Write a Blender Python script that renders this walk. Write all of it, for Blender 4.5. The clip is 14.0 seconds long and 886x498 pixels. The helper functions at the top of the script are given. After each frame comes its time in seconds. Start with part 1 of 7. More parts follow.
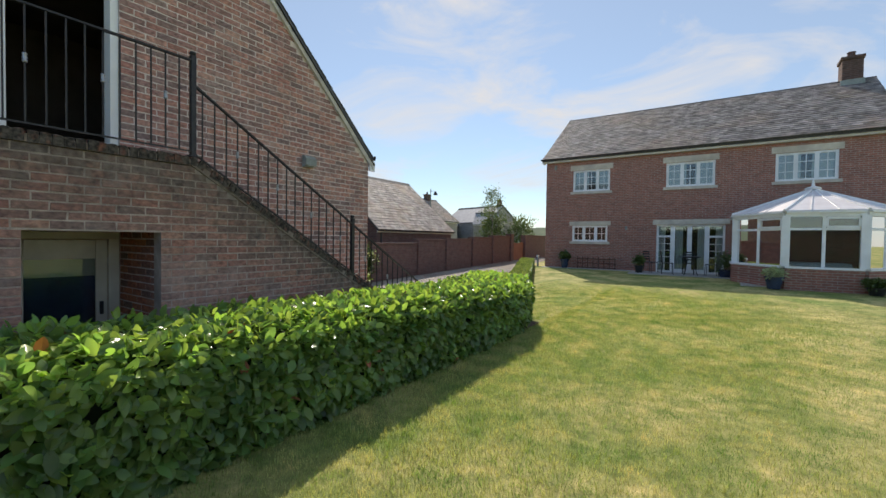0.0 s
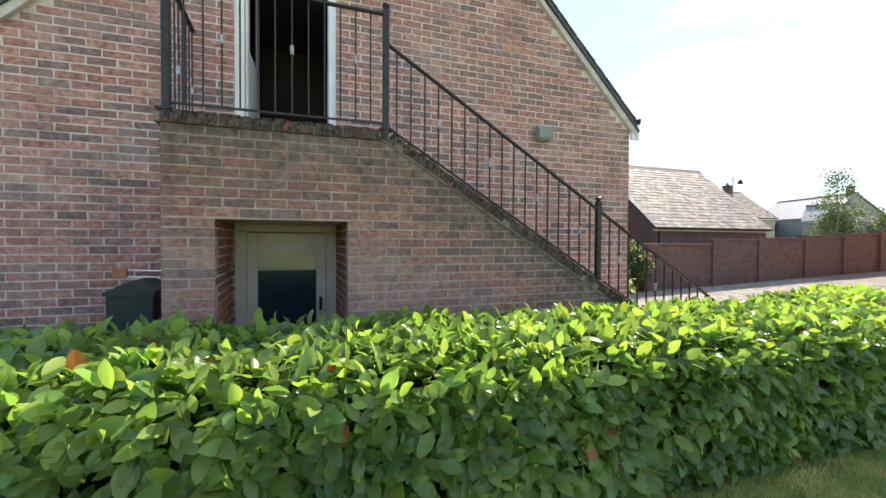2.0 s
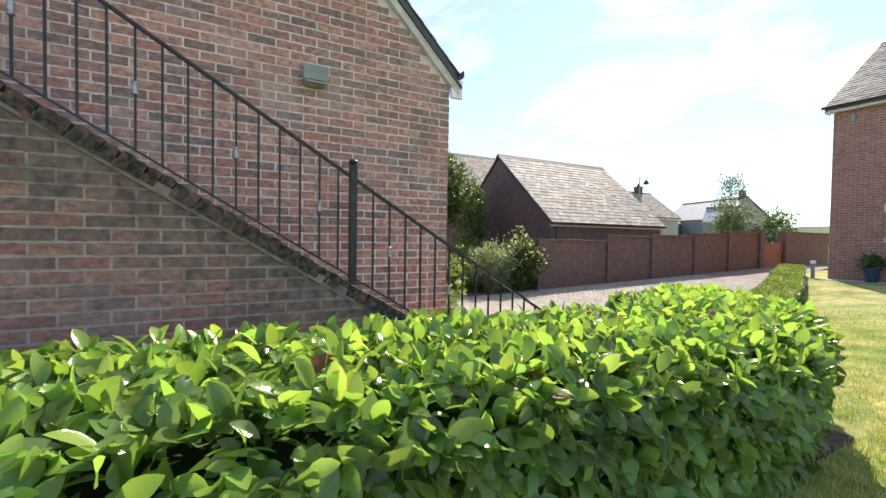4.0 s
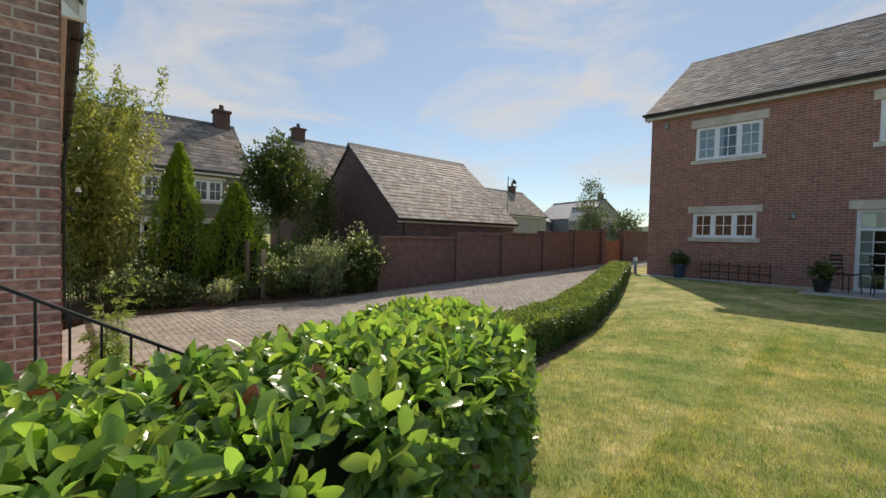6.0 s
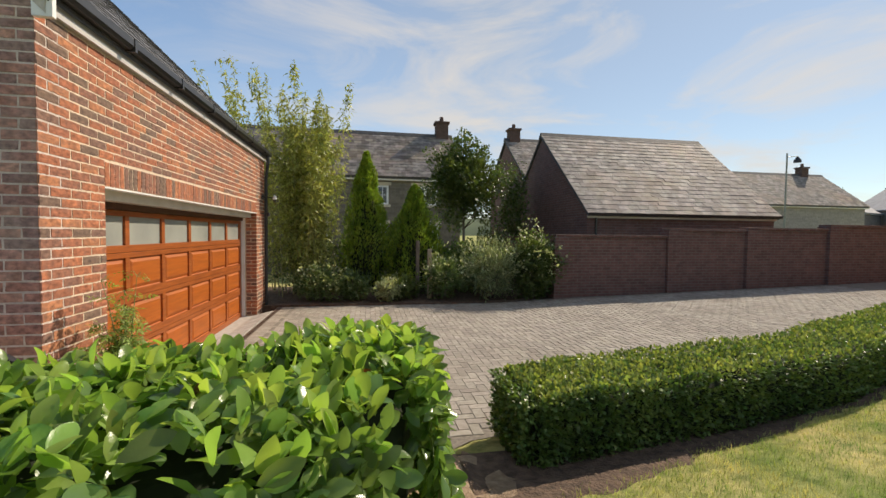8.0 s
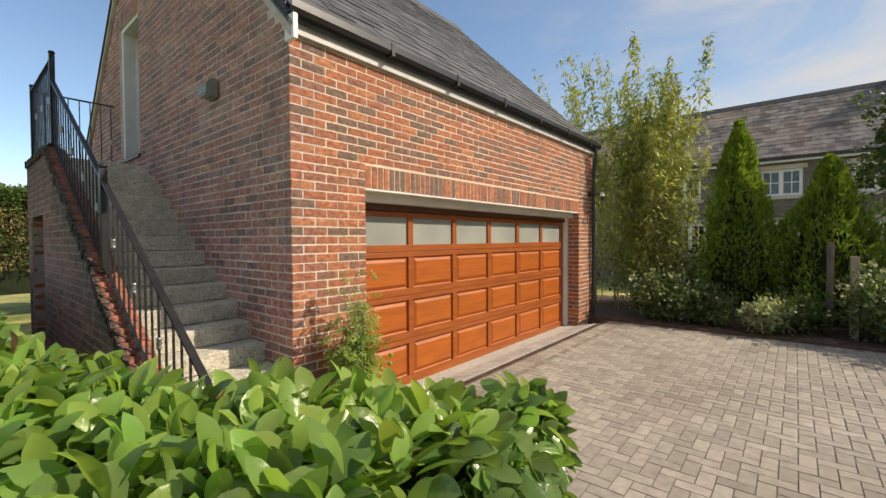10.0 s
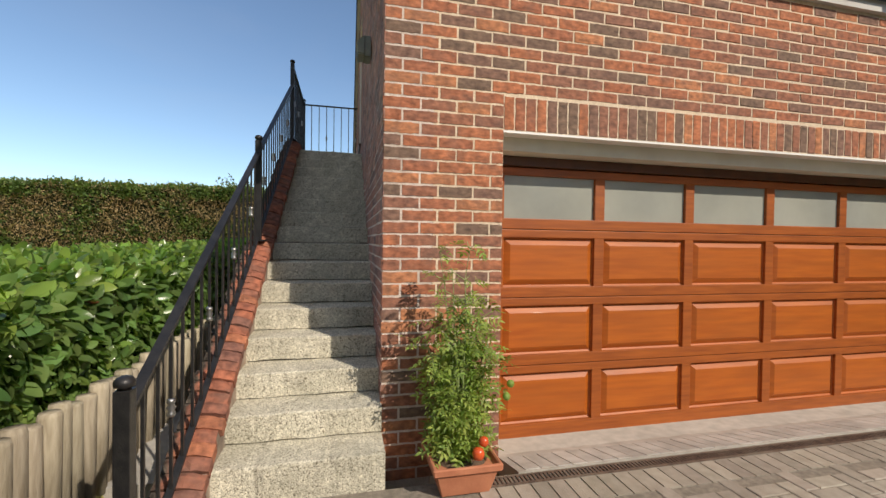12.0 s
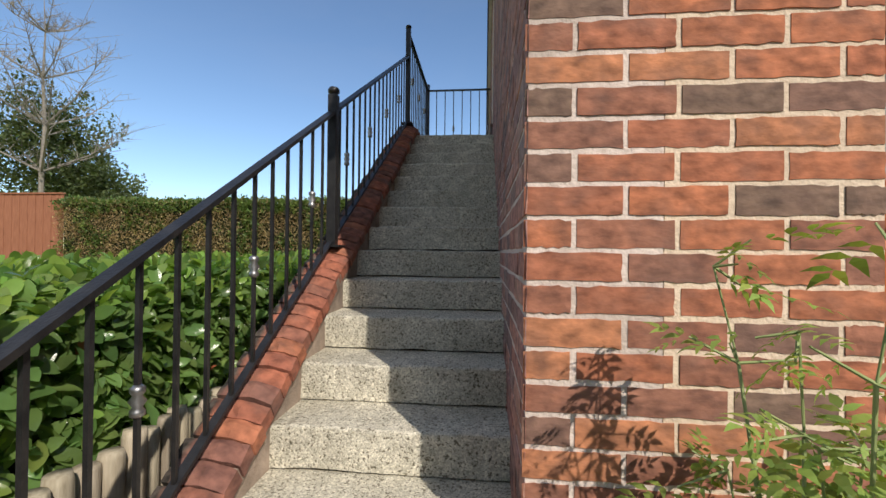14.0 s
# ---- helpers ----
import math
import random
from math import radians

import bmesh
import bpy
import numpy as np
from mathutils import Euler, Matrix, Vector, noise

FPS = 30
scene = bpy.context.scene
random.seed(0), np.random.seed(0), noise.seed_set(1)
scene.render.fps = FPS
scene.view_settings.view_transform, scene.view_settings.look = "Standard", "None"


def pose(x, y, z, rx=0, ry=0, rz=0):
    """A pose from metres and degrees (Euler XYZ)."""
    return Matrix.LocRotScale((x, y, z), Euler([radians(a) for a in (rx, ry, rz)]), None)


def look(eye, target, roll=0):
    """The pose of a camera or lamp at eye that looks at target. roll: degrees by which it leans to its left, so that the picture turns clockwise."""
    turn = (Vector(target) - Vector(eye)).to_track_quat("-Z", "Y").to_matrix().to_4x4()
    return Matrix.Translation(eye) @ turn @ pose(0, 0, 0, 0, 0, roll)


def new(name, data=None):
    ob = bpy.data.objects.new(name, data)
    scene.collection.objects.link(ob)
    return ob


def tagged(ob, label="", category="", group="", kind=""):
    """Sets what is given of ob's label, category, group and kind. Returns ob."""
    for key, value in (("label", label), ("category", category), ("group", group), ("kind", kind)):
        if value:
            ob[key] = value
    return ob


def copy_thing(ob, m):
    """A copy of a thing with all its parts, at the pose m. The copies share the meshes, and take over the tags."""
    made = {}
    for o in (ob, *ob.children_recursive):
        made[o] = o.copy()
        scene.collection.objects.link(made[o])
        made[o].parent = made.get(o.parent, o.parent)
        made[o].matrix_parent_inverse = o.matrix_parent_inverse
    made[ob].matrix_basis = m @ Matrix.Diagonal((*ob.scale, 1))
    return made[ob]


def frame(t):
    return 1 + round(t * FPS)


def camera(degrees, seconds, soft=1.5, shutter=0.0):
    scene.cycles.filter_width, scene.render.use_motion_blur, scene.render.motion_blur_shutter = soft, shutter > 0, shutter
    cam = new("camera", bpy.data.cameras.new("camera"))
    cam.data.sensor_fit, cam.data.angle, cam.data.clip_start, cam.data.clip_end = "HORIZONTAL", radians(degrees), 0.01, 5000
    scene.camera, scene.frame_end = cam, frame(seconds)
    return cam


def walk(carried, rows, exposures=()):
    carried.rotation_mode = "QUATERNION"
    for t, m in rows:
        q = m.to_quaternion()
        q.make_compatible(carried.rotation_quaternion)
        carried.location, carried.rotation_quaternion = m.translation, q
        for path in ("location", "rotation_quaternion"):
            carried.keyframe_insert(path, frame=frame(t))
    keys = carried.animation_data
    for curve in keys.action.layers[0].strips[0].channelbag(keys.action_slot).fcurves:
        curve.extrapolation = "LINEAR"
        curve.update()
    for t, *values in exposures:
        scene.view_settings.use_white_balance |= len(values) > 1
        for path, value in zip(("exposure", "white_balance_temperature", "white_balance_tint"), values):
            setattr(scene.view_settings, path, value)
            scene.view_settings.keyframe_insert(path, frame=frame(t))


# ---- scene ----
cam = camera(93.0, 14.0)
PATH = [
    (0, (5.531, -5.698, 1.839), (4.416, -4.039, 1.792), 0.8),
    (0.5, (5.215, -5.463, 1.816), (3.76, -4.091, 1.768), 0.6),
    (1, (4.966, -5.131, 1.812), (3.279, -4.057, 1.76), 0.8),
    (1.5, (4.756, -4.74, 1.763), (2.936, -3.912, 1.718), 0.5),
    (2, (4.514, -4.284, 1.712), (2.633, -3.605, 1.672), 0.3),
    (2.5, (4.315, -3.774, 1.689), (2.415, -3.15, 1.646), 0.5),
    (3, (4.145, -3.227, 1.7), (2.257, -2.571, 1.645), 0.9),
    (3.5, (3.991, -2.666, 1.657), (2.147, -1.893, 1.606), 0.8),
    (4, (3.871, -2.12, 1.626), (2.11, -1.173, 1.574), 0.9),
    (4.2, (3.855, -1.883, 1.63), (2.137, -0.859, 1.579), 1.0),
    (6.3, (3.799, 0.311, 1.693), (2.33, 1.667, 1.63), 1.3),
    (6.5, (3.766, 0.538, 1.682), (2.248, 1.839, 1.62), 1.1),
    (7, (3.713, 1.151, 1.694), (2.03, 2.231, 1.627), 1.0),
    (7.5, (3.587, 1.74, 1.673), (1.734, 2.49, 1.602), 0.8),
    (8, (3.374, 2.252, 1.64), (1.407, 2.603, 1.566), 0.6),
    (8.5, (3.006, 2.618, 1.605), (1.009, 2.534, 1.535), 0.2),
    (9, (2.636, 2.964, 1.602), (0.708, 2.437, 1.537), 0.0),
    (9.2, (2.474, 3.076, 1.593), (0.6, 2.38, 1.533), -0.1),
    (11.3, (0.673, 2.948, 1.372), (-0.125, 1.114, 1.333), 0.2),
    (11.5, (0.515, 2.85, 1.336), (-0.181, 0.975, 1.298), 0.4),
    (12, (0.223, 2.522, 1.305), (-0.233, 0.575, 1.271), 0.8),
    (12.5, (-0.005, 2.215, 1.268), (-0.236, 0.229, 1.231), 1.2),
    (13, (-0.099, 1.828, 1.229), (-0.127, -0.171, 1.185), 1.3),
    (13.5, (-0.027, 1.412, 1.2090), (0.076, -0.585, 1.1790), 1.5),
    (14, (0.1, 0.979, 1.2670), (0.29, -1.012, 1.2830), 0.6),
]
walk(cam, [(t, look(eye, target, roll)) for t, eye, target, roll in PATH], [(t, s, k, 13) for t, s, k in ((0, 0.35, 6750), (1, 0.6, 6750), (1.5, 0.98, 6800), (2, 1.33, 6850), (3, 1.48, 6850), (3.7, 1.36, 6800), (4.2, 0.97, 6800), (5.2, 0.35, 6900), (6.5, 0.15, 7200), (7.5, 0.17, 7250), (9, 0.45, 7500), (11.3, 0.02, 7150), (12.5, 0.0, 6900), (13, -0.12, 6700), (13.5, 0.0, 6600), (14, 0.04, 6600))])

# ---- world, sun, exposure ----
SUN_AZ, SUN_EL = 33.6, 38.5
light_dir = Vector((math.sin(radians(SUN_AZ)) * math.cos(radians(SUN_EL)), -math.cos(radians(SUN_AZ)) * math.cos(radians(SUN_EL)), -math.sin(radians(SUN_EL))))
world = bpy.data.worlds.new("sky")
scene.world = world
world.use_nodes = True
wn, wl = world.node_tree.nodes, world.node_tree.links
wn.clear()
sky = wn.new("ShaderNodeTexSky")
sky.sky_type, sky.sun_disc = "NISHITA", False
sky.sun_elevation, sky.sun_rotation = radians(SUN_EL), radians(-SUN_AZ)
sky.air_density, sky.dust_density, sky.ozone_density = 1.0, 0.05, 2.5
coord = wn.new("ShaderNodeTexCoord")
mapping = wn.new("ShaderNodeMapping")
mapping.inputs["Scale"].default_value = (1.0, 1.0, 3.2)
mapping.inputs["Rotation"].default_value = (0.0, 0.12, 0.5)
cloud = wn.new("ShaderNodeTexNoise")
cloud.inputs["Scale"].default_value, cloud.inputs["Detail"].default_value = 2.6, 12.0
cloud.inputs["Roughness"].default_value, cloud.inputs["Distortion"].default_value = 0.6, 0.6
ramp = wn.new("ShaderNodeValToRGB")
ramp.color_ramp.elements[0].position, ramp.color_ramp.elements[1].position = 0.46, 0.66
cloud_mix = wn.new("ShaderNodeMixRGB")
cloud_mix.inputs[2].default_value = (4.0, 4.02, 4.0, 1)
cloud_fac = wn.new("ShaderNodeMath")
cloud_fac.operation = "MULTIPLY"
background = wn.new("ShaderNodeBackground")
background.inputs["Strength"].default_value = 0.15
world_out = wn.new("ShaderNodeOutputWorld")
wl.new(coord.outputs["Generated"], mapping.inputs["Vector"])
wl.new(mapping.outputs["Vector"], cloud.inputs["Vector"])
wl.new(cloud.outputs["Fac"], ramp.inputs["Fac"])
split, spread = wn.new("ShaderNodeSeparateXYZ"), wn.new("ShaderNodeMapRange")
spread.inputs["From Min"].default_value, spread.inputs["From Max"].default_value = -0.55, 0.25
spread.inputs["To Min"].default_value, spread.inputs["To Max"].default_value = 0.03, 0.85
wl.new(coord.outputs["Generated"], split.inputs[0])
wl.new(split.outputs["Y"], spread.inputs["Value"])
wl.new(spread.outputs["Result"], cloud_fac.inputs[1])
wl.new(ramp.outputs["Color"], cloud_fac.inputs[0])
wl.new(cloud_fac.outputs["Value"], cloud_mix.inputs[0])
veil, veil_fac = wn.new("ShaderNodeMixRGB"), wn.new("ShaderNodeMath")
veil_fac.operation, veil_fac.inputs[1].default_value = "MULTIPLY", 0.66
veil.inputs[2].default_value = (2.15, 2.5, 2.72, 1)
wl.new(spread.outputs["Result"], veil_fac.inputs[0])
wl.new(veil_fac.outputs["Value"], veil.inputs[0])
air = wn.new("ShaderNodeMixRGB")
air.blend_type, air.inputs[0].default_value = "MULTIPLY", 1.0
air.inputs[2].default_value = (0.9, 1.0, 1.05, 1)
wl.new(sky.outputs["Color"], air.inputs[1])
wl.new(air.outputs["Color"], veil.inputs[1])
wl.new(veil.outputs["Color"], cloud_mix.inputs[1])
wl.new(cloud_mix.outputs["Color"], background.inputs["Color"])
wl.new(background.outputs["Background"], world_out.inputs["Surface"])
sun = new("sun", bpy.data.lights.new("sun", "SUN"))
sun.data.energy, sun.data.angle, sun.data.color = 4.0, radians(0.6), (1.0, 0.93, 0.82)
sun.matrix_world = look(-light_dir * 60, (0, 0, 0))

# ---- materials ----


def material(name, dark, light, scale=8.0, rough=0.8, bump=0.2, bump_scale=60.0, metal=0.0, stain=None, stain_scale=1.2, stain_amount=0.5, spec=0.5, random="", spread=0.25, detail=6.0, coat=0.0, stretch=(1, 1, 1), bump_distance=0.01):
    """Noise between two colours, large stains, relief; random: 'object' or 'island' varies each piece."""
    m = bpy.data.materials.new(name)
    m.use_nodes = True
    n, l = m.node_tree.nodes, m.node_tree.links
    b = n["Principled BSDF"]
    co, mp = n.new("ShaderNodeTexCoord"), n.new("ShaderNodeMapping")
    geo = n.new("ShaderNodeNewGeometry")
    mp.inputs["Scale"].default_value = stretch
    l.new(geo.outputs["Position"], mp.inputs["Vector"])
    n1 = n.new("ShaderNodeTexNoise")
    n1.inputs["Scale"].default_value, n1.inputs["Detail"].default_value = scale, detail
    l.new(mp.outputs["Vector"], n1.inputs["Vector"])
    r = n.new("ShaderNodeValToRGB")
    r.color_ramp.elements[0].position, r.color_ramp.elements[1].position = 0.3, 0.7
    r.color_ramp.elements[0].color, r.color_ramp.elements[1].color = (*dark, 1), (*light, 1)
    l.new(n1.outputs["Fac"], r.inputs["Fac"])
    colour = r.outputs["Color"]
    if stain:
        n2 = n.new("ShaderNodeTexNoise")
        n2.inputs["Scale"].default_value, n2.inputs["Detail"].default_value = stain_scale, 5.0
        l.new(mp.outputs["Vector"], n2.inputs["Vector"])
        r2 = n.new("ShaderNodeValToRGB")
        r2.color_ramp.elements[0].position, r2.color_ramp.elements[1].position = 0.45, 0.7
        r2.color_ramp.elements[1].color = (stain_amount, stain_amount, stain_amount, 1)
        l.new(n2.outputs["Fac"], r2.inputs["Fac"])
        mx = n.new("ShaderNodeMixRGB")
        mx.inputs[2].default_value = (*stain, 1)
        l.new(r2.outputs["Color"], mx.inputs[0])
        l.new(colour, mx.inputs[1])
        colour = mx.outputs["Color"]
    if random:
        src = n.new("ShaderNodeObjectInfo").outputs["Random"] if random == "object" else geo.outputs["Random Per Island"]
        hsv = n.new("ShaderNodeHueSaturation")
        for k, (lo, hi) in enumerate(((1 - spread, 1 + spread), (0.5 - spread * 0.06, 0.5 + spread * 0.06))):
            mr = n.new("ShaderNodeMapRange")
            mr.inputs["To Min"].default_value, mr.inputs["To Max"].default_value = lo, hi
            if k:
                fr = n.new("ShaderNodeMath")
                fr.operation = "MULTIPLY"
                fr.inputs[1].default_value = 7.31
                fr2 = n.new("ShaderNodeMath")
                fr2.operation = "FRACT"
                l.new(src, fr.inputs[0])
                l.new(fr.outputs[0], fr2.inputs[0])
                l.new(fr2.outputs[0], mr.inputs["Value"])
            else:
                l.new(src, mr.inputs["Value"])
            l.new(mr.outputs["Result"], hsv.inputs["Hue" if k else "Value"])
        l.new(colour, hsv.inputs["Color"])
        colour = hsv.outputs["Color"]
    l.new(colour, b.inputs["Base Color"])
    b.inputs["Roughness"].default_value, b.inputs["Metallic"].default_value = rough, metal
    b.inputs["Specular IOR Level"].default_value = spec
    b.inputs["Coat Weight"].default_value = coat
    if bump:
        n3 = n.new("ShaderNodeTexNoise")
        n3.inputs["Scale"].default_value, n3.inputs["Detail"].default_value = bump_scale, 4.0
        l.new(mp.outputs["Vector"], n3.inputs["Vector"])
        bp = n.new("ShaderNodeBump")
        bp.inputs["Strength"].default_value, bp.inputs["Distance"].default_value = bump, bump_distance
        l.new(n3.outputs["Fac"], bp.inputs["Height"])
        l.new(bp.outputs["Normal"], b.inputs["Normal"])
    return m


def brick_material(name, random, palette, bloom=None):
    """Handmade brick: each piece takes one colour of a palette, with grain, smoked patches and a pale salt bloom."""
    m = material(name, (0.4, 0.4, 0.43), (1.22, 1.17, 1.13), 20, 0.9, 0.7, 30, spec=0.25, bump_distance=0.006, stretch=(1, 1, 1.6), detail=12)
    n, l = m.node_tree.nodes, m.node_tree.links
    b = n["Principled BSDF"]
    src = n.new("ShaderNodeObjectInfo").outputs["Random"] if random == "object" else n.new("ShaderNodeNewGeometry").outputs["Random Per Island"]
    r = n.new("ShaderNodeValToRGB")
    r.color_ramp.interpolation = "CONSTANT"
    while len(r.color_ramp.elements) < len(palette):
        r.color_ramp.elements.new(0.5)
    for k, c in enumerate(palette):
        r.color_ramp.elements[k].position = k / len(palette)
        r.color_ramp.elements[k].color = (*c, 1)
    l.new(src, r.inputs["Fac"])
    mx = n.new("ShaderNodeMixRGB")
    mx.blend_type, mx.inputs[0].default_value = "MULTIPLY", 0.9
    l.new(r.outputs["Color"], mx.inputs[1])
    l.new(b.inputs["Base Color"].links[0].from_socket, mx.inputs[2])
    geo, no = n.new("ShaderNodeNewGeometry"), n.new("ShaderNodeTexNoise")
    no.inputs["Scale"].default_value, no.inputs["Detail"].default_value = 8.0, 8.0
    l.new(geo.outputs["Position"], no.inputs["Vector"])
    r2 = n.new("ShaderNodeValToRGB")
    r2.color_ramp.elements[0].position, r2.color_ramp.elements[1].position = 0.47, 0.72
    r2.color_ramp.elements[1].color = (0.6, 0.6, 0.6, 1)
    l.new(no.outputs["Fac"], r2.inputs["Fac"])
    m2 = n.new("ShaderNodeMixRGB")
    m2.inputs[2].default_value = (0.2, 0.12, 0.095, 1)
    l.new(r2.outputs["Color"], m2.inputs[0])
    l.new(mx.outputs["Color"], m2.inputs[1])
    last = m2.outputs["Color"]
    if bloom:
        salt, r3, m3 = n.new("ShaderNodeTexNoise"), n.new("ShaderNodeValToRGB"), n.new("ShaderNodeMixRGB")
        salt.inputs["Scale"].default_value, salt.inputs["Detail"].default_value, salt.inputs["Roughness"].default_value = 1.5, 9.0, 0.68
        l.new(geo.outputs["Position"], salt.inputs["Vector"])
        r3.color_ramp.elements[0].position, r3.color_ramp.elements[1].position = 0.5, 0.74
        r3.color_ramp.elements[1].color = (0.48, 0.48, 0.48, 1)
        l.new(salt.outputs["Fac"], r3.inputs["Fac"])
        m3.inputs[2].default_value = (*bloom, 1)
        l.new(r3.outputs["Color"], m3.inputs[0])
        l.new(last, m3.inputs[1])
        last = m3.outputs["Color"]
    l.new(last, b.inputs["Base Color"])
    return m


def far_brick_material(name, c1, c2, mortar, axes=(0, 2), size=0.225):
    """Coursed brick for walls that stay far off."""
    m = material(name, (0.75, 0.75, 0.75), (1, 1, 1), 6, 0.92, 0.3, 60, spec=0.2)
    n, l = m.node_tree.nodes, m.node_tree.links
    b = n["Principled BSDF"]
    geo, sep, com = n.new("ShaderNodeTexCoord"), n.new("ShaderNodeSeparateXYZ"), n.new("ShaderNodeCombineXYZ")
    l.new(geo.outputs["Object"], sep.inputs[0])
    add = n.new("ShaderNodeMath")
    l.new(sep.outputs[0], add.inputs[0])
    l.new(sep.outputs[1], add.inputs[1])
    l.new(add.outputs[0], com.inputs[0])
    l.new(sep.outputs[2], com.inputs[1])
    br = n.new("ShaderNodeTexBrick")
    br.inputs["Color1"].default_value, br.inputs["Color2"].default_value, br.inputs["Mortar"].default_value = (*c1, 1), (*c2, 1), (*mortar, 1)
    br.inputs["Scale"].default_value, br.inputs["Mortar Size"].default_value = 1.0, 0.009
    br.inputs["Brick Width"].default_value, br.inputs["Row Height"].default_value, br.inputs["Bias"].default_value = size, size / 3, -0.1
    l.new(com.outputs[0], br.inputs["Vector"])
    mx = n.new("ShaderNodeMixRGB")
    mx.blend_type, mx.inputs[0].default_value = "MULTIPLY", 1.0
    l.new(br.outputs["Color"], mx.inputs[1])
    l.new(b.inputs["Base Color"].links[0].from_socket, mx.inputs[2])
    l.new(mx.outputs["Color"], b.inputs["Base Color"])
    bp = n.new("ShaderNodeBump")
    bp.inputs["Strength"].default_value, bp.inputs["Distance"].default_value, bp.invert = 0.6, 0.01, True
    l.new(br.outputs["Fac"], bp.inputs["Height"])
    l.new(bp.outputs["Normal"], b.inputs["Normal"])
    return m


def leaf_material(name, dark, light, rough=0.35, translucent=0.3, spread=0.35, bleach=None):
    m = material(name, dark, light, 3.0, rough, 0.15, 90, random="island", spread=spread, spec=0.5)
    n, l = m.node_tree.nodes, m.node_tree.links
    b = n["Principled BSDF"]
    tr, mix = n.new("ShaderNodeBsdfTranslucent"), n.new("ShaderNodeMixShader")
    mixc = n.new("ShaderNodeMixRGB")
    mixc.blend_type, mixc.inputs[0].default_value = "MULTIPLY", 1.0
    mixc.inputs[2].default_value = (1.4, 1.4, 0.72, 1)
    l.new(b.inputs["Base Color"].links[0].from_socket, mixc.inputs[1])
    l.new(mixc.outputs["Color"], tr.inputs["Color"])
    mix.inputs[0].default_value = translucent
    l.new(b.outputs[0], mix.inputs[1])
    l.new(tr.outputs[0], mix.inputs[2])
    l.new(mix.outputs[0], n["Material Output"].inputs["Surface"])
    return m


def glass_material(name, tint, rough=0.02, alpha=0.25):
    m = bpy.data.materials.new(name)
    m.use_nodes = True
    n, l = m.node_tree.nodes, m.node_tree.links
    b = n["Principled BSDF"]
    b.inputs["Base Color"].default_value, b.inputs["Roughness"].default_value = (*tint, 1), rough
    b.inputs["IOR"].default_value = 1.5
    tr, fr, mix = n.new("ShaderNodeBsdfTransparent"), n.new("ShaderNodeFresnel"), n.new("ShaderNodeMixShader")
    gl = n.new("ShaderNodeBsdfGlossy")
    gl.inputs["Roughness"].default_value = rough
    tr.inputs["Color"].default_value = (*tint, 1)
    fr.inputs["IOR"].default_value = 1.7
    l.new(fr.outputs[0], mix.inputs[0])
    l.new(tr.outputs[0], mix.inputs[1])
    l.new(gl.outputs[0], mix.inputs[2])
    l.new(mix.outputs[0], n["Material Output"].inputs["Surface"])
    return m


PALETTE = [(0.52, 0.2, 0.105), (0.47, 0.18, 0.1), (0.38, 0.17, 0.11), (0.55, 0.24, 0.125), (0.34, 0.165, 0.115), (0.37, 0.165, 0.108), (0.5, 0.195, 0.104), (0.27, 0.16, 0.122), (0.44, 0.175, 0.103), (0.235, 0.16, 0.12)]
M_BRICK = brick_material("brick", "object", PALETTE)
M_BRICKS = brick_material("bricks", "island", PALETTE)
# weathered gable brick; palette and bloom also lifted paler, bluer for shade and haze
OLD_SHADE_PALETTE = [(0.58, 0.31, 0.25), (0.52, 0.26, 0.21), (0.48, 0.265, 0.225), (0.62, 0.345, 0.265), (0.42, 0.24, 0.21), (0.36, 0.22, 0.195), (0.56, 0.29, 0.225), (0.29, 0.195, 0.18), (0.52, 0.255, 0.2), (0.4, 0.265, 0.235)]
M_BRICK_OLD_SHADE = brick_material("weathered_shade_brick", "object", OLD_SHADE_PALETTE, (0.66, 0.54, 0.46))
M_BRICKS_OLD_SHADE = brick_material("weathered_shade_bricks", "island", OLD_SHADE_PALETTE, (0.66, 0.54, 0.46))
# stair wall brick: a muted, darker palette with the wall's shade put in
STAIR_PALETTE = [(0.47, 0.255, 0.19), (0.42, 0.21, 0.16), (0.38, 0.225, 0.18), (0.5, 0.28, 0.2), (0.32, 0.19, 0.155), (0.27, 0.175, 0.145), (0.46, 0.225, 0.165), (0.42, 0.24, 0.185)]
M_BRICK_STAIR = brick_material("shaded_stair_brick", "object", STAIR_PALETTE, (0.55, 0.46, 0.39))
M_BRICKS_STAIR = brick_material("shaded_stair_bricks", "island", STAIR_PALETTE, (0.55, 0.46, 0.39))
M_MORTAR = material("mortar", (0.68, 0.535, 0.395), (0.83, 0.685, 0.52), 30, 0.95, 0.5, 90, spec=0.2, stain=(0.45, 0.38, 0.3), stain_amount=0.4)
# stained stair mortar, darkened too for the low contrast of shade
M_MORTAR_STAIR = material("shaded_stair_mortar", (0.4, 0.31, 0.245), (0.56, 0.45, 0.365), 12, 0.95, 0.5, 90, spec=0.2, stain=(0.2, 0.17, 0.145), stain_scale=2.5, stain_amount=0.6)
# mortar of the shaded walls, its colour brightened and blued for haze as well
M_MORTAR_OLD_SHADE = material("weathered_shade_mortar", (0.62, 0.52, 0.46), (0.8, 0.69, 0.61), 30, 0.95, 0.5, 90, spec=0.2, stain=(0.26, 0.21, 0.17), stain_scale=2, stain_amount=0.55)
M_COPE_MORTAR = material("coping_mortar", (0.16, 0.125, 0.1), (0.34, 0.27, 0.215), 14, 0.95, 0.5, 90, spec=0.2, stain=(0.16, 0.13, 0.11), stain_scale=3, stain_amount=0.6)
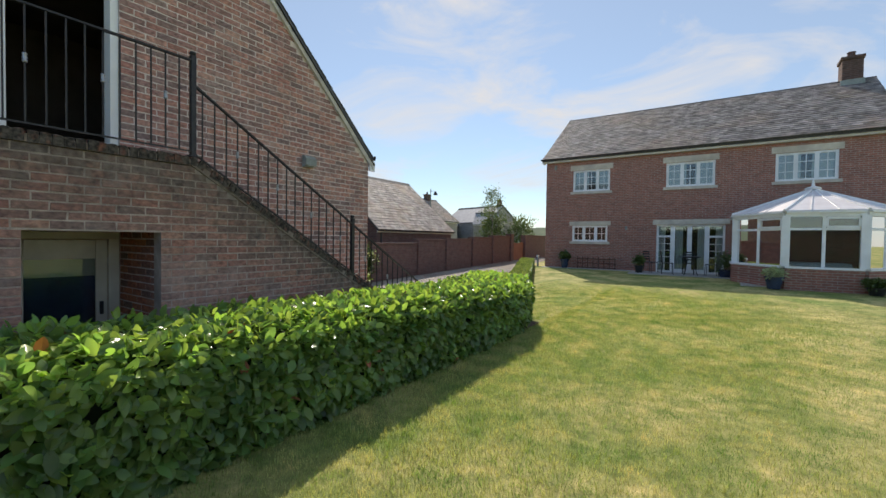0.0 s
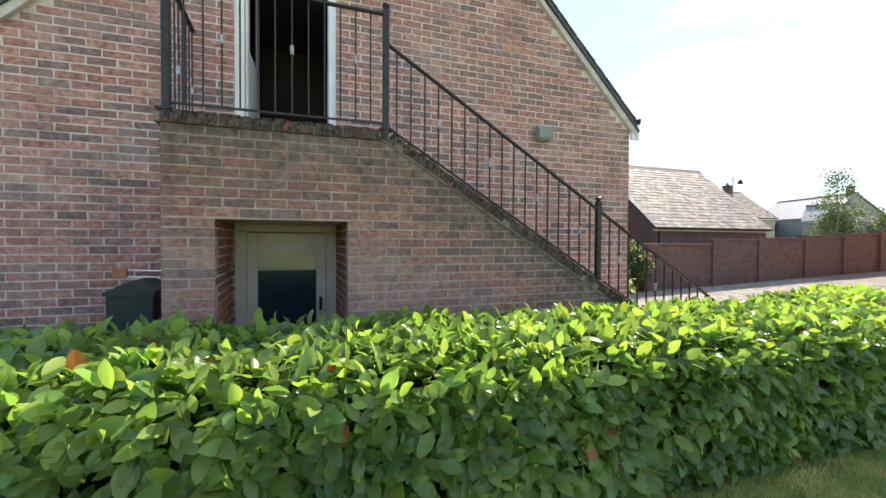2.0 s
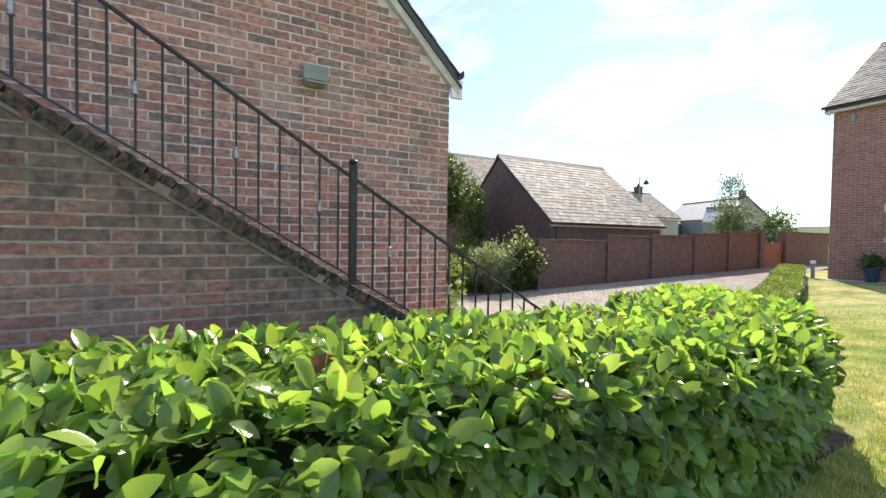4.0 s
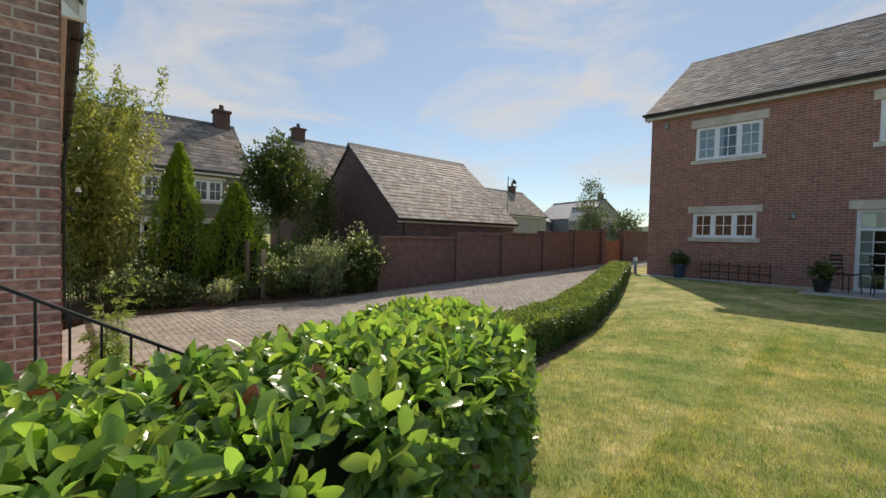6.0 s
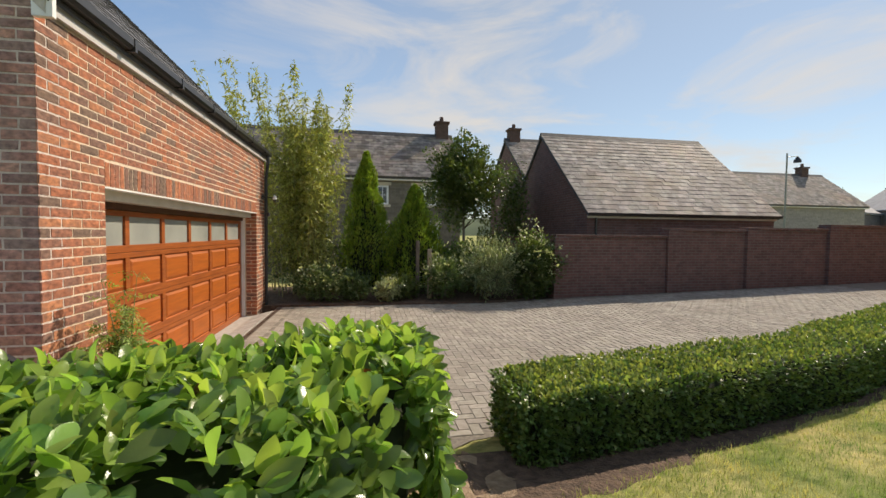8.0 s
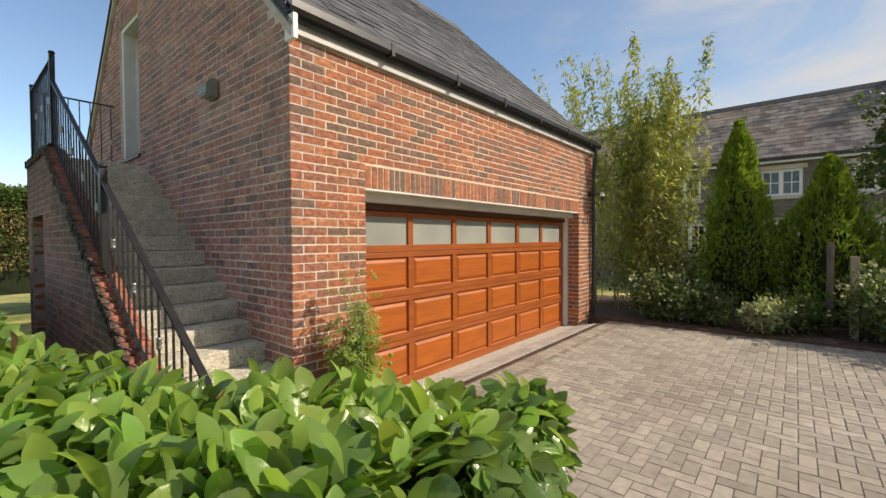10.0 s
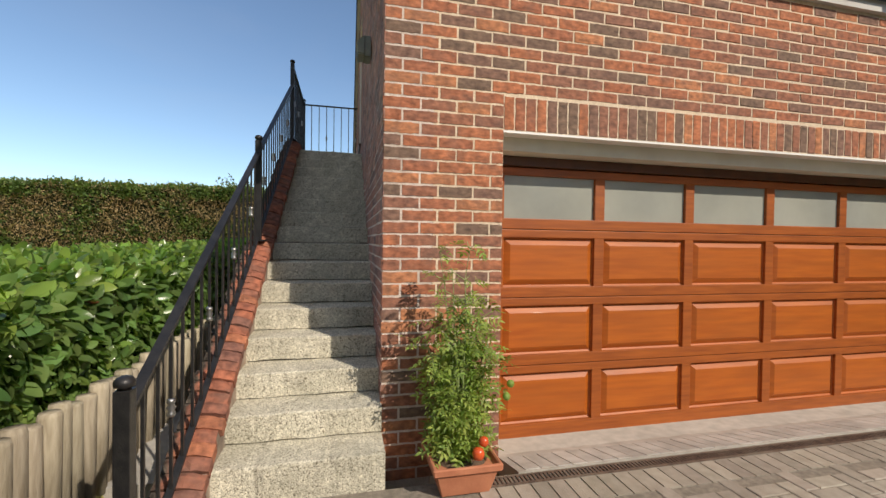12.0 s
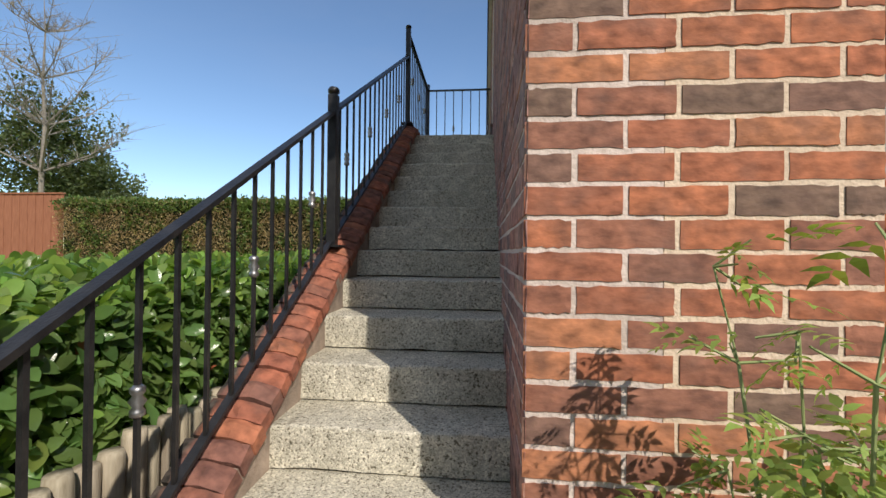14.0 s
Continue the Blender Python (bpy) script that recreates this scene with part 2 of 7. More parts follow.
M_COPE_TOP = brick_material("coping_brick_top", "object", [(0.38, 0.145, 0.095), (0.42, 0.155, 0.095), (0.31, 0.135, 0.095), (0.36, 0.14, 0.09), (0.27, 0.13, 0.1), (0.44, 0.175, 0.1)])


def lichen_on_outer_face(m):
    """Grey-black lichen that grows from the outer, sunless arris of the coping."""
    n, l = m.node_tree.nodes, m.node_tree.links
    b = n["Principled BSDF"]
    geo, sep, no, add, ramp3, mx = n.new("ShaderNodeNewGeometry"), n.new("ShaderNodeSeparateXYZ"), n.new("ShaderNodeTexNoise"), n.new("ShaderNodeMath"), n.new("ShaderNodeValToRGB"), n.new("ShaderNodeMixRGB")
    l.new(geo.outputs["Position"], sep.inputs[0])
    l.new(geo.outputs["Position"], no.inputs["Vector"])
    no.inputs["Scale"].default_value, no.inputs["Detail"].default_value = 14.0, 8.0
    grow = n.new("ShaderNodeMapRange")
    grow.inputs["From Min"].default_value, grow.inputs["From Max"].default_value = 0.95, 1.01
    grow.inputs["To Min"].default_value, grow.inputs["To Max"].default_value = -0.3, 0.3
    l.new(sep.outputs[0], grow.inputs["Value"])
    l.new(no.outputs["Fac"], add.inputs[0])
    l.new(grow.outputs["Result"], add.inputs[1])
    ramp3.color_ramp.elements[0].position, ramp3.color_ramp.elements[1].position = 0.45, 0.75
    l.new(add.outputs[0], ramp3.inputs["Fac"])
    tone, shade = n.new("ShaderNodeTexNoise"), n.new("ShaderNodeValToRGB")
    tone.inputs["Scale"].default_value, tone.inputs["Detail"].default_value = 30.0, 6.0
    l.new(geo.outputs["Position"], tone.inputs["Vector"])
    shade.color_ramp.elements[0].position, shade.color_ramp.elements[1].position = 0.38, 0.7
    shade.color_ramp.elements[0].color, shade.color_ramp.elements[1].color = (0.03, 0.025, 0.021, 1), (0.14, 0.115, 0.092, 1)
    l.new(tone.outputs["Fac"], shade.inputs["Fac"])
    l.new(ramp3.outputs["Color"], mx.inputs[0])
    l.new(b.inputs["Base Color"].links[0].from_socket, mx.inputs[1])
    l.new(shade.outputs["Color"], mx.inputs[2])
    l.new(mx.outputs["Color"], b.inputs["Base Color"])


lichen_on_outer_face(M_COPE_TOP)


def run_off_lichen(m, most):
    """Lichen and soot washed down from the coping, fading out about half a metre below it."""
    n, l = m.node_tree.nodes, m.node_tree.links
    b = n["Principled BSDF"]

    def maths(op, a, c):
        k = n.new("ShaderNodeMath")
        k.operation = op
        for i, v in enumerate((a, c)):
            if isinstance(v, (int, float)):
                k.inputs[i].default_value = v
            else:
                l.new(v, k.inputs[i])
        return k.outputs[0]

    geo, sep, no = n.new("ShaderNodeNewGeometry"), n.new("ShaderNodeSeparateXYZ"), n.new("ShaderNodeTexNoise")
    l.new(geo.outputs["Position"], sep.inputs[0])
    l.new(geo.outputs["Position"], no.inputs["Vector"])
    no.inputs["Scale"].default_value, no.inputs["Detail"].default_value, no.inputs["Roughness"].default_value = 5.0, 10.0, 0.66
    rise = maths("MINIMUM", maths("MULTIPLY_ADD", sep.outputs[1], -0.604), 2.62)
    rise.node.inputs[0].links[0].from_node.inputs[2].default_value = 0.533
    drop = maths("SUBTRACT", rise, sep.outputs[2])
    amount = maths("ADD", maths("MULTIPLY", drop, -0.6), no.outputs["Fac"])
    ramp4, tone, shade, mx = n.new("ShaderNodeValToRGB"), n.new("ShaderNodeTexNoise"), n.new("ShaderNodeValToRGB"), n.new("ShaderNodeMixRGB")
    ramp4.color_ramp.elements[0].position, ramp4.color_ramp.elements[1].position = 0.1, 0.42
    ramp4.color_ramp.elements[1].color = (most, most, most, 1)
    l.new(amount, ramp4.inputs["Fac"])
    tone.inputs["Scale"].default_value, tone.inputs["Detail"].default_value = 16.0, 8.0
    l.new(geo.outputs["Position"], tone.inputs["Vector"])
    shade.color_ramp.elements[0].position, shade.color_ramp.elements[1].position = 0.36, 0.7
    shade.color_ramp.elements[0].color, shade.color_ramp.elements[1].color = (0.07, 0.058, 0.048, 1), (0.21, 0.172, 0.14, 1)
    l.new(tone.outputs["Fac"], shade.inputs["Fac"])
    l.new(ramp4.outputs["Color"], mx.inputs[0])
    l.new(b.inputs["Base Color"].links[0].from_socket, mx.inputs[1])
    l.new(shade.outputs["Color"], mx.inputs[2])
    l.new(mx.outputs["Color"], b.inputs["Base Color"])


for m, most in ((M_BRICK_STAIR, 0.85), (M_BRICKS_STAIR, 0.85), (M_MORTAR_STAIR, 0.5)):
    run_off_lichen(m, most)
M_HOUSE_BRICK = far_brick_material("house_brick", (0.43, 0.18, 0.13), (0.31, 0.14, 0.108), (0.44, 0.34, 0.27))
M_CHIMNEY = far_brick_material("dark_chimney_brick", (0.15, 0.085, 0.07), (0.1, 0.065, 0.055), (0.17, 0.13, 0.11))
M_WALL_BRICK = far_brick_material("boundary_brick", (0.225, 0.118, 0.1), (0.165, 0.092, 0.08), (0.21, 0.165, 0.145))
M_STONE_WALL = far_brick_material("grey_stone", (0.24, 0.21, 0.17), (0.17, 0.15, 0.125), (0.24, 0.21, 0.18), size=0.45)
M_STONE = material("dressed_stone", (0.52, 0.45, 0.36), (0.7, 0.62, 0.5), 5, 0.9, 0.25, 80, stain=(0.35, 0.3, 0.24))
M_SLATE = material("slate_island", (0.19, 0.165, 0.15), (0.45, 0.395, 0.345), 5, 0.75, 0.4, 45, spec=0.25, random="island", spread=0.34, stain=(0.37, 0.28, 0.2), stain_scale=0.8, stain_amount=0.7, detail=9)
M_SLATE_ONE = material("slate_object", (0.19, 0.165, 0.15), (0.45, 0.395, 0.345), 5, 0.75, 0.4, 45, spec=0.25, random="object", spread=0.34, stain=(0.37, 0.28, 0.2), stain_scale=0.8, stain_amount=0.7, detail=9)
M_SLATE_HOUSE = material("mossy_slate_island", (0.1, 0.09, 0.083), (0.31, 0.275, 0.25), 3.5, 0.8, 0.4, 45, spec=0.25, random="island", spread=0.36, stain=(0.3, 0.22, 0.16), stain_scale=0.5, stain_amount=0.7, detail=9)
M_SLATE_NEW = material("dark_slate_island", (0.06, 0.06, 0.062), (0.12, 0.118, 0.115), 6, 0.6, 0.3, 50, random="island", spread=0.35)
M_SLATE_NEW_ONE = material("dark_slate_object", (0.06, 0.06, 0.062), (0.12, 0.118, 0.115), 6, 0.6, 0.3, 50, random="object", spread=0.35)
M_RIDGE = material("ridge_tile", (0.05, 0.048, 0.05), (0.1, 0.095, 0.09), 8, 0.7, 0.2, 40)
M_WHITE = material("white_paint", (0.8, 0.79, 0.77), (0.9, 0.89, 0.87), 4, 0.4, 0.05, 30, stain=(0.6, 0.58, 0.52), stain_amount=0.3)
M_VERGE = material("verge_mortar", (0.55, 0.5, 0.44), (0.7, 0.65, 0.58), 14, 0.95, 0.5, 60, stain=(0.36, 0.32, 0.28), stain_scale=3, stain_amount=0.6)
M_FASCIA = material("fascia_paint", (0.48, 0.46, 0.44), (0.62, 0.6, 0.57), 5, 0.5, 0.1, 40, stain=(0.36, 0.34, 0.31), stain_scale=2.5, stain_amount=0.5)
M_CREAM = material("cream_paint", (0.58, 0.54, 0.44), (0.7, 0.66, 0.55), 5, 0.5, 0.1, 40, stain=(0.45, 0.42, 0.34), stain_amount=0.4)
M_BLACK = material("black_metal", (0.018, 0.018, 0.02), (0.04, 0.038, 0.038), 20, 0.4, 0.15, 120, metal=0.3)
M_RUST = material("rusty_iron", (0.07, 0.045, 0.035), (0.17, 0.11, 0.08), 30, 0.85, 0.3, 120, stain=(0.22, 0.18, 0.14), stain_scale=3, stain_amount=0.6)
M_GUTTER = material("gutter_plastic", (0.02, 0.02, 0.022), (0.035, 0.035, 0.035), 8, 0.35, 0.05, 40)
M_SILVER = material("silver_collar", (0.3, 0.3, 0.3), (0.45, 0.45, 0.45), 20, 0.4, 0.05, 60, metal=0.9)
M_BRIGHT = material("bright_metal", (0.65, 0.65, 0.65), (0.85, 0.85, 0.85), 20, 0.35, 0.05, 60, metal=0.6)
M_DOOR_WOOD = material("varnished_wood", (0.36, 0.08, 0.006), (0.49, 0.125, 0.011), 4, 0.5, 0.12, 45, stretch=(0.6, 1, 7), coat=0.06, stain=(0.3, 0.078, 0.01), stain_scale=2.2, stain_amount=0.5)
M_FRAME_WOOD = material("varnished_frame_wood", (0.25, 0.058, 0.008), (0.39, 0.1, 0.014), 6, 0.5, 0.12, 50, stretch=(0.6, 1, 7), coat=0.08)
M_DARK_WOOD = material("dark_stained_wood", (0.06, 0.025, 0.012), (0.12, 0.045, 0.02), 8, 0.45, 0.15, 50)
M_FROST = material("frosted_glass", (0.27, 0.285, 0.26), (0.37, 0.385, 0.35), 2.5, 0.16, 0.03, 20, stain=(0.42, 0.42, 0.35), stain_amount=0.4)
M_GLASS = glass_material("window_glass", (0.75, 0.8, 0.8))
# dark colour standing in for unlit depth behind doors and glass
M_ROOM = material("room_unlit_dark", (0.06, 0.05, 0.045), (0.12, 0.1, 0.09), 2, 0.9, 0.0)
M_CURTAIN = material("curtain", (0.66, 0.66, 0.64), (0.86, 0.85, 0.83), 3, 0.9, 0.2, 20, stretch=(9, 9, 0.3))
def aggregate_material():
    """Worn concrete with pale stones and dark pits showing at the surface."""
    m = material("exposed_aggregate", (0.5, 0.47, 0.41), (0.72, 0.68, 0.6), 9, 0.95, 0.9, 110, stain=(0.36, 0.345, 0.29), stain_scale=2.2, stain_amount=0.5, bump_distance=0.005)
    n, l = m.node_tree.nodes, m.node_tree.links
    b = n["Principled BSDF"]
    geo = n.new("ShaderNodeNewGeometry")
    last = b.inputs["Base Color"].links[0].from_socket
    for size, lo, hi, dark, light in ((70, 0.0, 1.0, 0.86, 1.12), (190, 0.0, 1.0, 0.66, 1.28)):
        vo, ramp2, mx = n.new("ShaderNodeTexVoronoi"), n.new("ShaderNodeValToRGB"), n.new("ShaderNodeMixRGB")
        vo.inputs["Scale"].default_value = size
        l.new(geo.outputs["Position"], vo.inputs["Vector"])
        ramp2.color_ramp.elements[0].position, ramp2.color_ramp.elements[1].position = lo, hi
        ramp2.color_ramp.elements[0].color, ramp2.color_ramp.elements[1].color = (dark, dark, dark * 0.95, 1), (light, light, light * 0.97, 1)
        sep = n.new("ShaderNodeSeparateColor")
        l.new(vo.outputs["Color"], sep.inputs[0])
        l.new(sep.outputs[0], ramp2.inputs["Fac"])
        mx.blend_type, mx.inputs[0].default_value = "MULTIPLY", 1.0
        l.new(last, mx.inputs[1])
        l.new(ramp2.outputs["Color"], mx.inputs[2])
        last = mx.outputs["Color"]
    no, pit, mx = n.new("ShaderNodeTexNoise"), n.new("ShaderNodeValToRGB"), n.new("ShaderNodeMixRGB")
    no.inputs["Scale"].default_value, no.inputs["Detail"].default_value = 110, 3
    l.new(geo.outputs["Position"], no.inputs["Vector"])
    pit.color_ramp.elements[0].position, pit.color_ramp.elements[1].position = 0.36, 0.42
    pit.color_ramp.elements[0].color = (0.28, 0.26, 0.22, 1)
    l.new(no.outputs["Fac"], pit.inputs["Fac"])
    mx.blend_type, mx.inputs[0].default_value = "MULTIPLY", 1.0
    l.new(last, mx.inputs[1])
    l.new(pit.outputs["Color"], mx.inputs[2])
    l.new(mx.outputs["Color"], b.inputs["Base Color"])
    return m


M_CONCRETE = aggregate_material()
M_APRON = material("concrete_apron", (0.4, 0.38, 0.34), (0.54, 0.51, 0.46), 12, 0.95, 0.4, 90, stain=(0.28, 0.26, 0.23), stain_amount=0.5)
M_PAVER = material("paver_island", (0.3, 0.266, 0.22), (0.41, 0.367, 0.31), 14, 0.92, 0.4, 80, random="island", spread=0.17, stain=(0.22, 0.185, 0.145), stain_scale=0.8, stain_amount=0.5)
M_PAVER_ONE = material("paver_object", (0.3, 0.266, 0.22), (0.41, 0.367, 0.31), 14, 0.92, 0.4, 80, random="object", spread=0.17, stain=(0.22, 0.185, 0.145), stain_scale=0.8, stain_amount=0.5)
M_RAMP_PAVER = material("limed_paver", (0.36, 0.345, 0.315), (0.48, 0.46, 0.425), 12, 0.92, 0.4, 80, random="object", spread=0.1, stain=(0.62, 0.6, 0.56), stain_scale=3.5, stain_amount=0.75)
M_JOINT = material("sand_joint", (0.17, 0.148, 0.12), (0.28, 0.245, 0.2), 30, 1.0, 0.5, 120)
M_SOIL = material("soil", (0.06, 0.04, 0.028), (0.17, 0.11, 0.075), 14, 1.0, 0.8, 40, bump_distance=0.03)
M_EARTH = material("dry_earth", (0.22, 0.145, 0.09), (0.42, 0.31, 0.21), 16, 1.0, 0.8, 60, stain=(0.16, 0.11, 0.07), stain_scale=5, stain_amount=0.6, bump_distance=0.02)
M_LOG = material("log_edging", (0.32, 0.27, 0.19), (0.5, 0.44, 0.33), 9, 0.9, 0.4, 40, stretch=(6, 6, 0.8), random="object", spread=0.2)
M_BARK = material("bark", (0.12, 0.1, 0.08), (0.24, 0.2, 0.16), 12, 0.95, 0.6, 30, stretch=(1, 1, 0.3))
M_FENCE = material("fence_wood", (0.26, 0.1, 0.055), (0.36, 0.15, 0.085), 6, 0.9, 0.3, 40, stretch=(5, 5, 0.5))
M_BIN = material("dark_green_plastic", (0.02, 0.035, 0.03), (0.04, 0.055, 0.05), 5, 0.45, 0.1, 40)
M_TERRACOTTA = material("terracotta", (0.42, 0.15, 0.08), (0.55, 0.22, 0.12), 8, 0.85, 0.2, 50)
M_TOMATO = material("tomato", (0.55, 0.06, 0.02), (0.68, 0.12, 0.03), 6, 0.25, 0.02, 20)
M_BLUEPOT = material("dark_blue_glaze", (0.02, 0.03, 0.06), (0.04, 0.06, 0.11), 5, 0.2, 0.05, 20)
# blue of sky and hedge reflected in the store door's pane, as paint
M_BLUE_REFLECTION = material("dark_blue_reflection", (0.035, 0.06, 0.12), (0.06, 0.095, 0.17), 6, 0.6, 0.1, 30)
M_LAMP_GREY = material("grey_plastic", (0.2, 0.22, 0.2), (0.3, 0.32, 0.29), 8, 0.5, 0.1, 40)
M_LEAF = leaf_material("laurel_leaf", (0.095, 0.175, 0.055), (0.22, 0.345, 0.1), 0.19, 0.48)
# new shoots, coloured paler to pass for sunlit leaf tops too
M_LEAF_YOUNG_LIT = leaf_material("young_sunlit_laurel_leaf", (0.215, 0.355, 0.07), (0.33, 0.465, 0.12), 0.26, 0.52)
M_LEAF_BROWN = leaf_material("brown_leaf", (0.2, 0.07, 0.02), (0.3, 0.12, 0.04), 0.5, 0.2)
# near-black fill standing in for the shade between leaves of hedges and conifers
M_CORE = material("shade_core", (0.009, 0.014, 0.005), (0.02, 0.03, 0.01), 6, 1.0, 0.6, 20)
M_BOX = leaf_material("box_leaf", (0.075, 0.14, 0.037), (0.185, 0.26, 0.07), 0.4, 0.32)
M_CONIFER = leaf_material("conifer_leaf", (0.12, 0.21, 0.028), (0.31, 0.42, 0.06), 0.6, 0.38)
M_BAMBOO = leaf_material("bamboo_leaf", (0.25, 0.29, 0.085), (0.44, 0.45, 0.17), 0.45, 0.4)
M_CANE = material("bamboo_cane", (0.2, 0.2, 0.06), (0.32, 0.3, 0.12), 6, 0.5, 0.1, 30)
M_TREE = leaf_material("tree_leaf", (0.06, 0.1, 0.025), (0.13, 0.17, 0.05), 0.4, 0.3)
M_SHRUB = leaf_material("shrub_leaf", (0.07, 0.12, 0.042), (0.16, 0.22, 0.085), 0.5, 0.3)
M_SPIKY = leaf_material("spiky_leaf", (0.15, 0.2, 0.1), (0.32, 0.37, 0.22), 0.5, 0.35)
M_SHRUB_PALE = leaf_material("pale_shrub_leaf", (0.3, 0.35, 0.19), (0.5, 0.53, 0.36), 0.5, 0.35)
M_DRY = leaf_material("dry_hedge_leaf", (0.3, 0.215, 0.115), (0.5, 0.38, 0.2), 0.7, 0.3)
M_FAR_TREE = leaf_material("far_tree_leaf", (0.065, 0.1, 0.04), (0.15, 0.19, 0.075), 0.6, 0.35)
M_HILL = material("far_woods", (0.05, 0.08, 0.04), (0.1, 0.13, 0.06), 0.05, 1.0, 0.5, 0.3)


def lawn_material():
    m = material("lawn", (0.21, 0.255, 0.07), (0.65, 0.54, 0.25), 1.3, 0.95, 0.8, 120, spec=0.15, stain=(0.17, 0.26, 0.065), stain_scale=0.7, stain_amount=0.9, detail=9, bump_distance=0.02)
    n, l = m.node_tree.nodes, m.node_tree.links
    b = n["Principled BSDF"]
    geo, no = n.new("ShaderNodeNewGeometry"), n.new("ShaderNodeTexNoise")
    no.inputs["Scale"].default_value, no.inputs["Detail"].default_value = 7, 10
    no.inputs["Roughness"].default_value = 0.75
    l.new(geo.outputs["Position"], no.inputs["Vector"])
    r = n.new("ShaderNodeValToRGB")
    r.color_ramp.elements[0].position, r.color_ramp.elements[1].position = 0.35, 0.65
    r.color_ramp.elements[0].color, r.color_ramp.elements[1].color = (0.5, 0.6, 0.5, 1), (1.3, 1.22, 1.2, 1)
    l.new(no.outputs["Fac"], r.inputs["Fac"])
    mx = n.new("ShaderNodeMixRGB")
    mx.blend_type, mx.inputs[0].default_value = "MULTIPLY", 1.0
    l.new(b.inputs["Base Color"].links[0].from_socket, mx.inputs[1])
    l.new(r.outputs["Color"], mx.inputs[2])
    l.new(mx.outputs["Color"], b.inputs["Base Color"])
    return m


M_LAWN = lawn_material()

# ---- mesh helpers ----


def box(bm, x0, y0, z0, x1, y1, z1, bevel=0.0):
    m = Matrix.Translation(((x0 + x1) / 2, (y0 + y1) / 2, (z0 + z1) / 2)) @ Matrix.Diagonal((abs(x1 - x0), abs(y1 - y0), abs(z1 - z0), 1))
    made = bmesh.ops.create_cube(bm, size=1, matrix=m)["verts"]
    if bevel:
        edges = list({e for v in made for e in v.link_edges})
        bmesh.ops.bevel(bm, geom=edges, offset=bevel, segments=2, affect="EDGES", profile=0.7)
    return bm


def tube(bm, a, b, r, r2=None, sides=8, cap=True):
    a, b = Vector(a), Vector(b)
    m = Matrix.Translation((a + b) / 2) @ (b - a).to_track_quat("Z", "Y").to_matrix().to_4x4()
    bmesh.ops.create_cone(bm, cap_ends=cap, segments=sides, radius1=r, radius2=r if r2 is None else r2, depth=(b - a).length, matrix=m)
    return bm


def bar(bm, a, b, w, h):
    """A square bar from a to b, w wide and h high."""
    a, b = Vector(a), Vector(b)
    d = (b - a).normalized()
    side = d.cross(Vector((0, 0, 1)))
    side = side.normalized() if side.length > 1e-4 else Vector((1, 0, 0))
    up = side.cross(d)
    vs = [bm.verts.new(p + side * (sx * w / 2) + up * (sy * h / 2)) for p in (a, b) for sx, sy in ((-1, -1), (1, -1), (1, 1), (-1, 1))]
    for f in ((3, 2, 1, 0), (4, 5, 6, 7), (0, 1, 5, 4), (1, 2, 6, 5), (2, 3, 7, 6), (3, 0, 4, 7)):
        bm.faces.new([vs[i] for i in f])
    return bm


def prism(bm, outline, axis, lo, hi):
    """An outline in the plane across axis ('x','y','z'), drawn out from lo to hi."""
    def at(p, v):
        return {"x": (v, p[0], p[1]), "y": (p[0], v, p[1]), "z": (p[0], p[1], v)}[axis]
    a, b = [bm.verts.new(at(p, lo)) for p in outline], [bm.verts.new(at(p, hi)) for p in outline]
    bm.faces.new(a)
    bm.faces.new(b[::-1])
    k = len(outline)
    for i in range(k):
        bm.faces.new((a[i], a[(i + 1) % k], b[(i + 1) % k], b[i]))
    bmesh.ops.recalc_face_normals(bm, faces=bm.faces)
    return bm


def lathe(bm, profile, at=(0, 0, 0), sides=16):
    rings = []
    for r, z in profile:
        rings.append([bm.verts.new((at[0] + r * math.cos(2 * math.pi * k / sides), at[1] + r * math.sin(2 * math.pi * k / sides), at[2] + z)) for k in range(sides)])
    for p, q in zip(rings, rings[1:]):
        for k in range(sides):
            bm.faces.new((p[k], p[(k + 1) % sides], q[(k + 1) % sides], q[k]))
    bm.faces.new(rings[0][::-1])
    bm.faces.new(rings[-1])
    return bm


def mesh_of(name, bm, mat, smooth=False):
    me = bpy.data.meshes.new(name)
    bm.to_mesh(me)
    bm.free()
    me.materials.append(mat)
    if smooth:
        me.shade_smooth()
    return me


def part(name, bm, mat, parent=None, label="", smooth=False):
    ob = new(name, mesh_of(name, bm, mat, smooth))
    ob.parent = parent
    if label:
        ob["label"] = label
    return ob


def thing(name, label, category, at=(0, 0, 0), group="", kind="", turn=0):
    ob = new(name)
    ob.matrix_world = pose(*at, 0, 0, turn)
    return tagged(ob, label, category, group, kind)


def structure(name, bm, mat, label, category, smooth=False):
    return tagged(part(name, bm, mat, None, smooth=smooth), label, category, kind="structure")


def raw_mesh(name, verts, faces, mat, smooth=False):
    """From numpy arrays: verts n x 3, faces m x k (all of one k)."""
    me = bpy.data.meshes.new(name)
    k = faces.shape[1]
    me.vertices.add(len(verts))
    me.vertices.foreach_set("co", np.ascontiguousarray(verts, dtype=np.float32).ravel())
    me.loops.add(faces.size)
    me.loops.foreach_set("vertex_index", np.ascontiguousarray(faces, dtype=np.int32).ravel())
    me.polygons.add(len(faces))
    me.polygons.foreach_set("loop_start", np.arange(0, faces.size, k, dtype=np.int32))
    me.update(calc_edges=True)
    me.materials.append(mat)
    if smooth:
        me.shade_smooth()
    else:
        me.shade_flat()
    return me


RNG = np.random.default_rng(7)


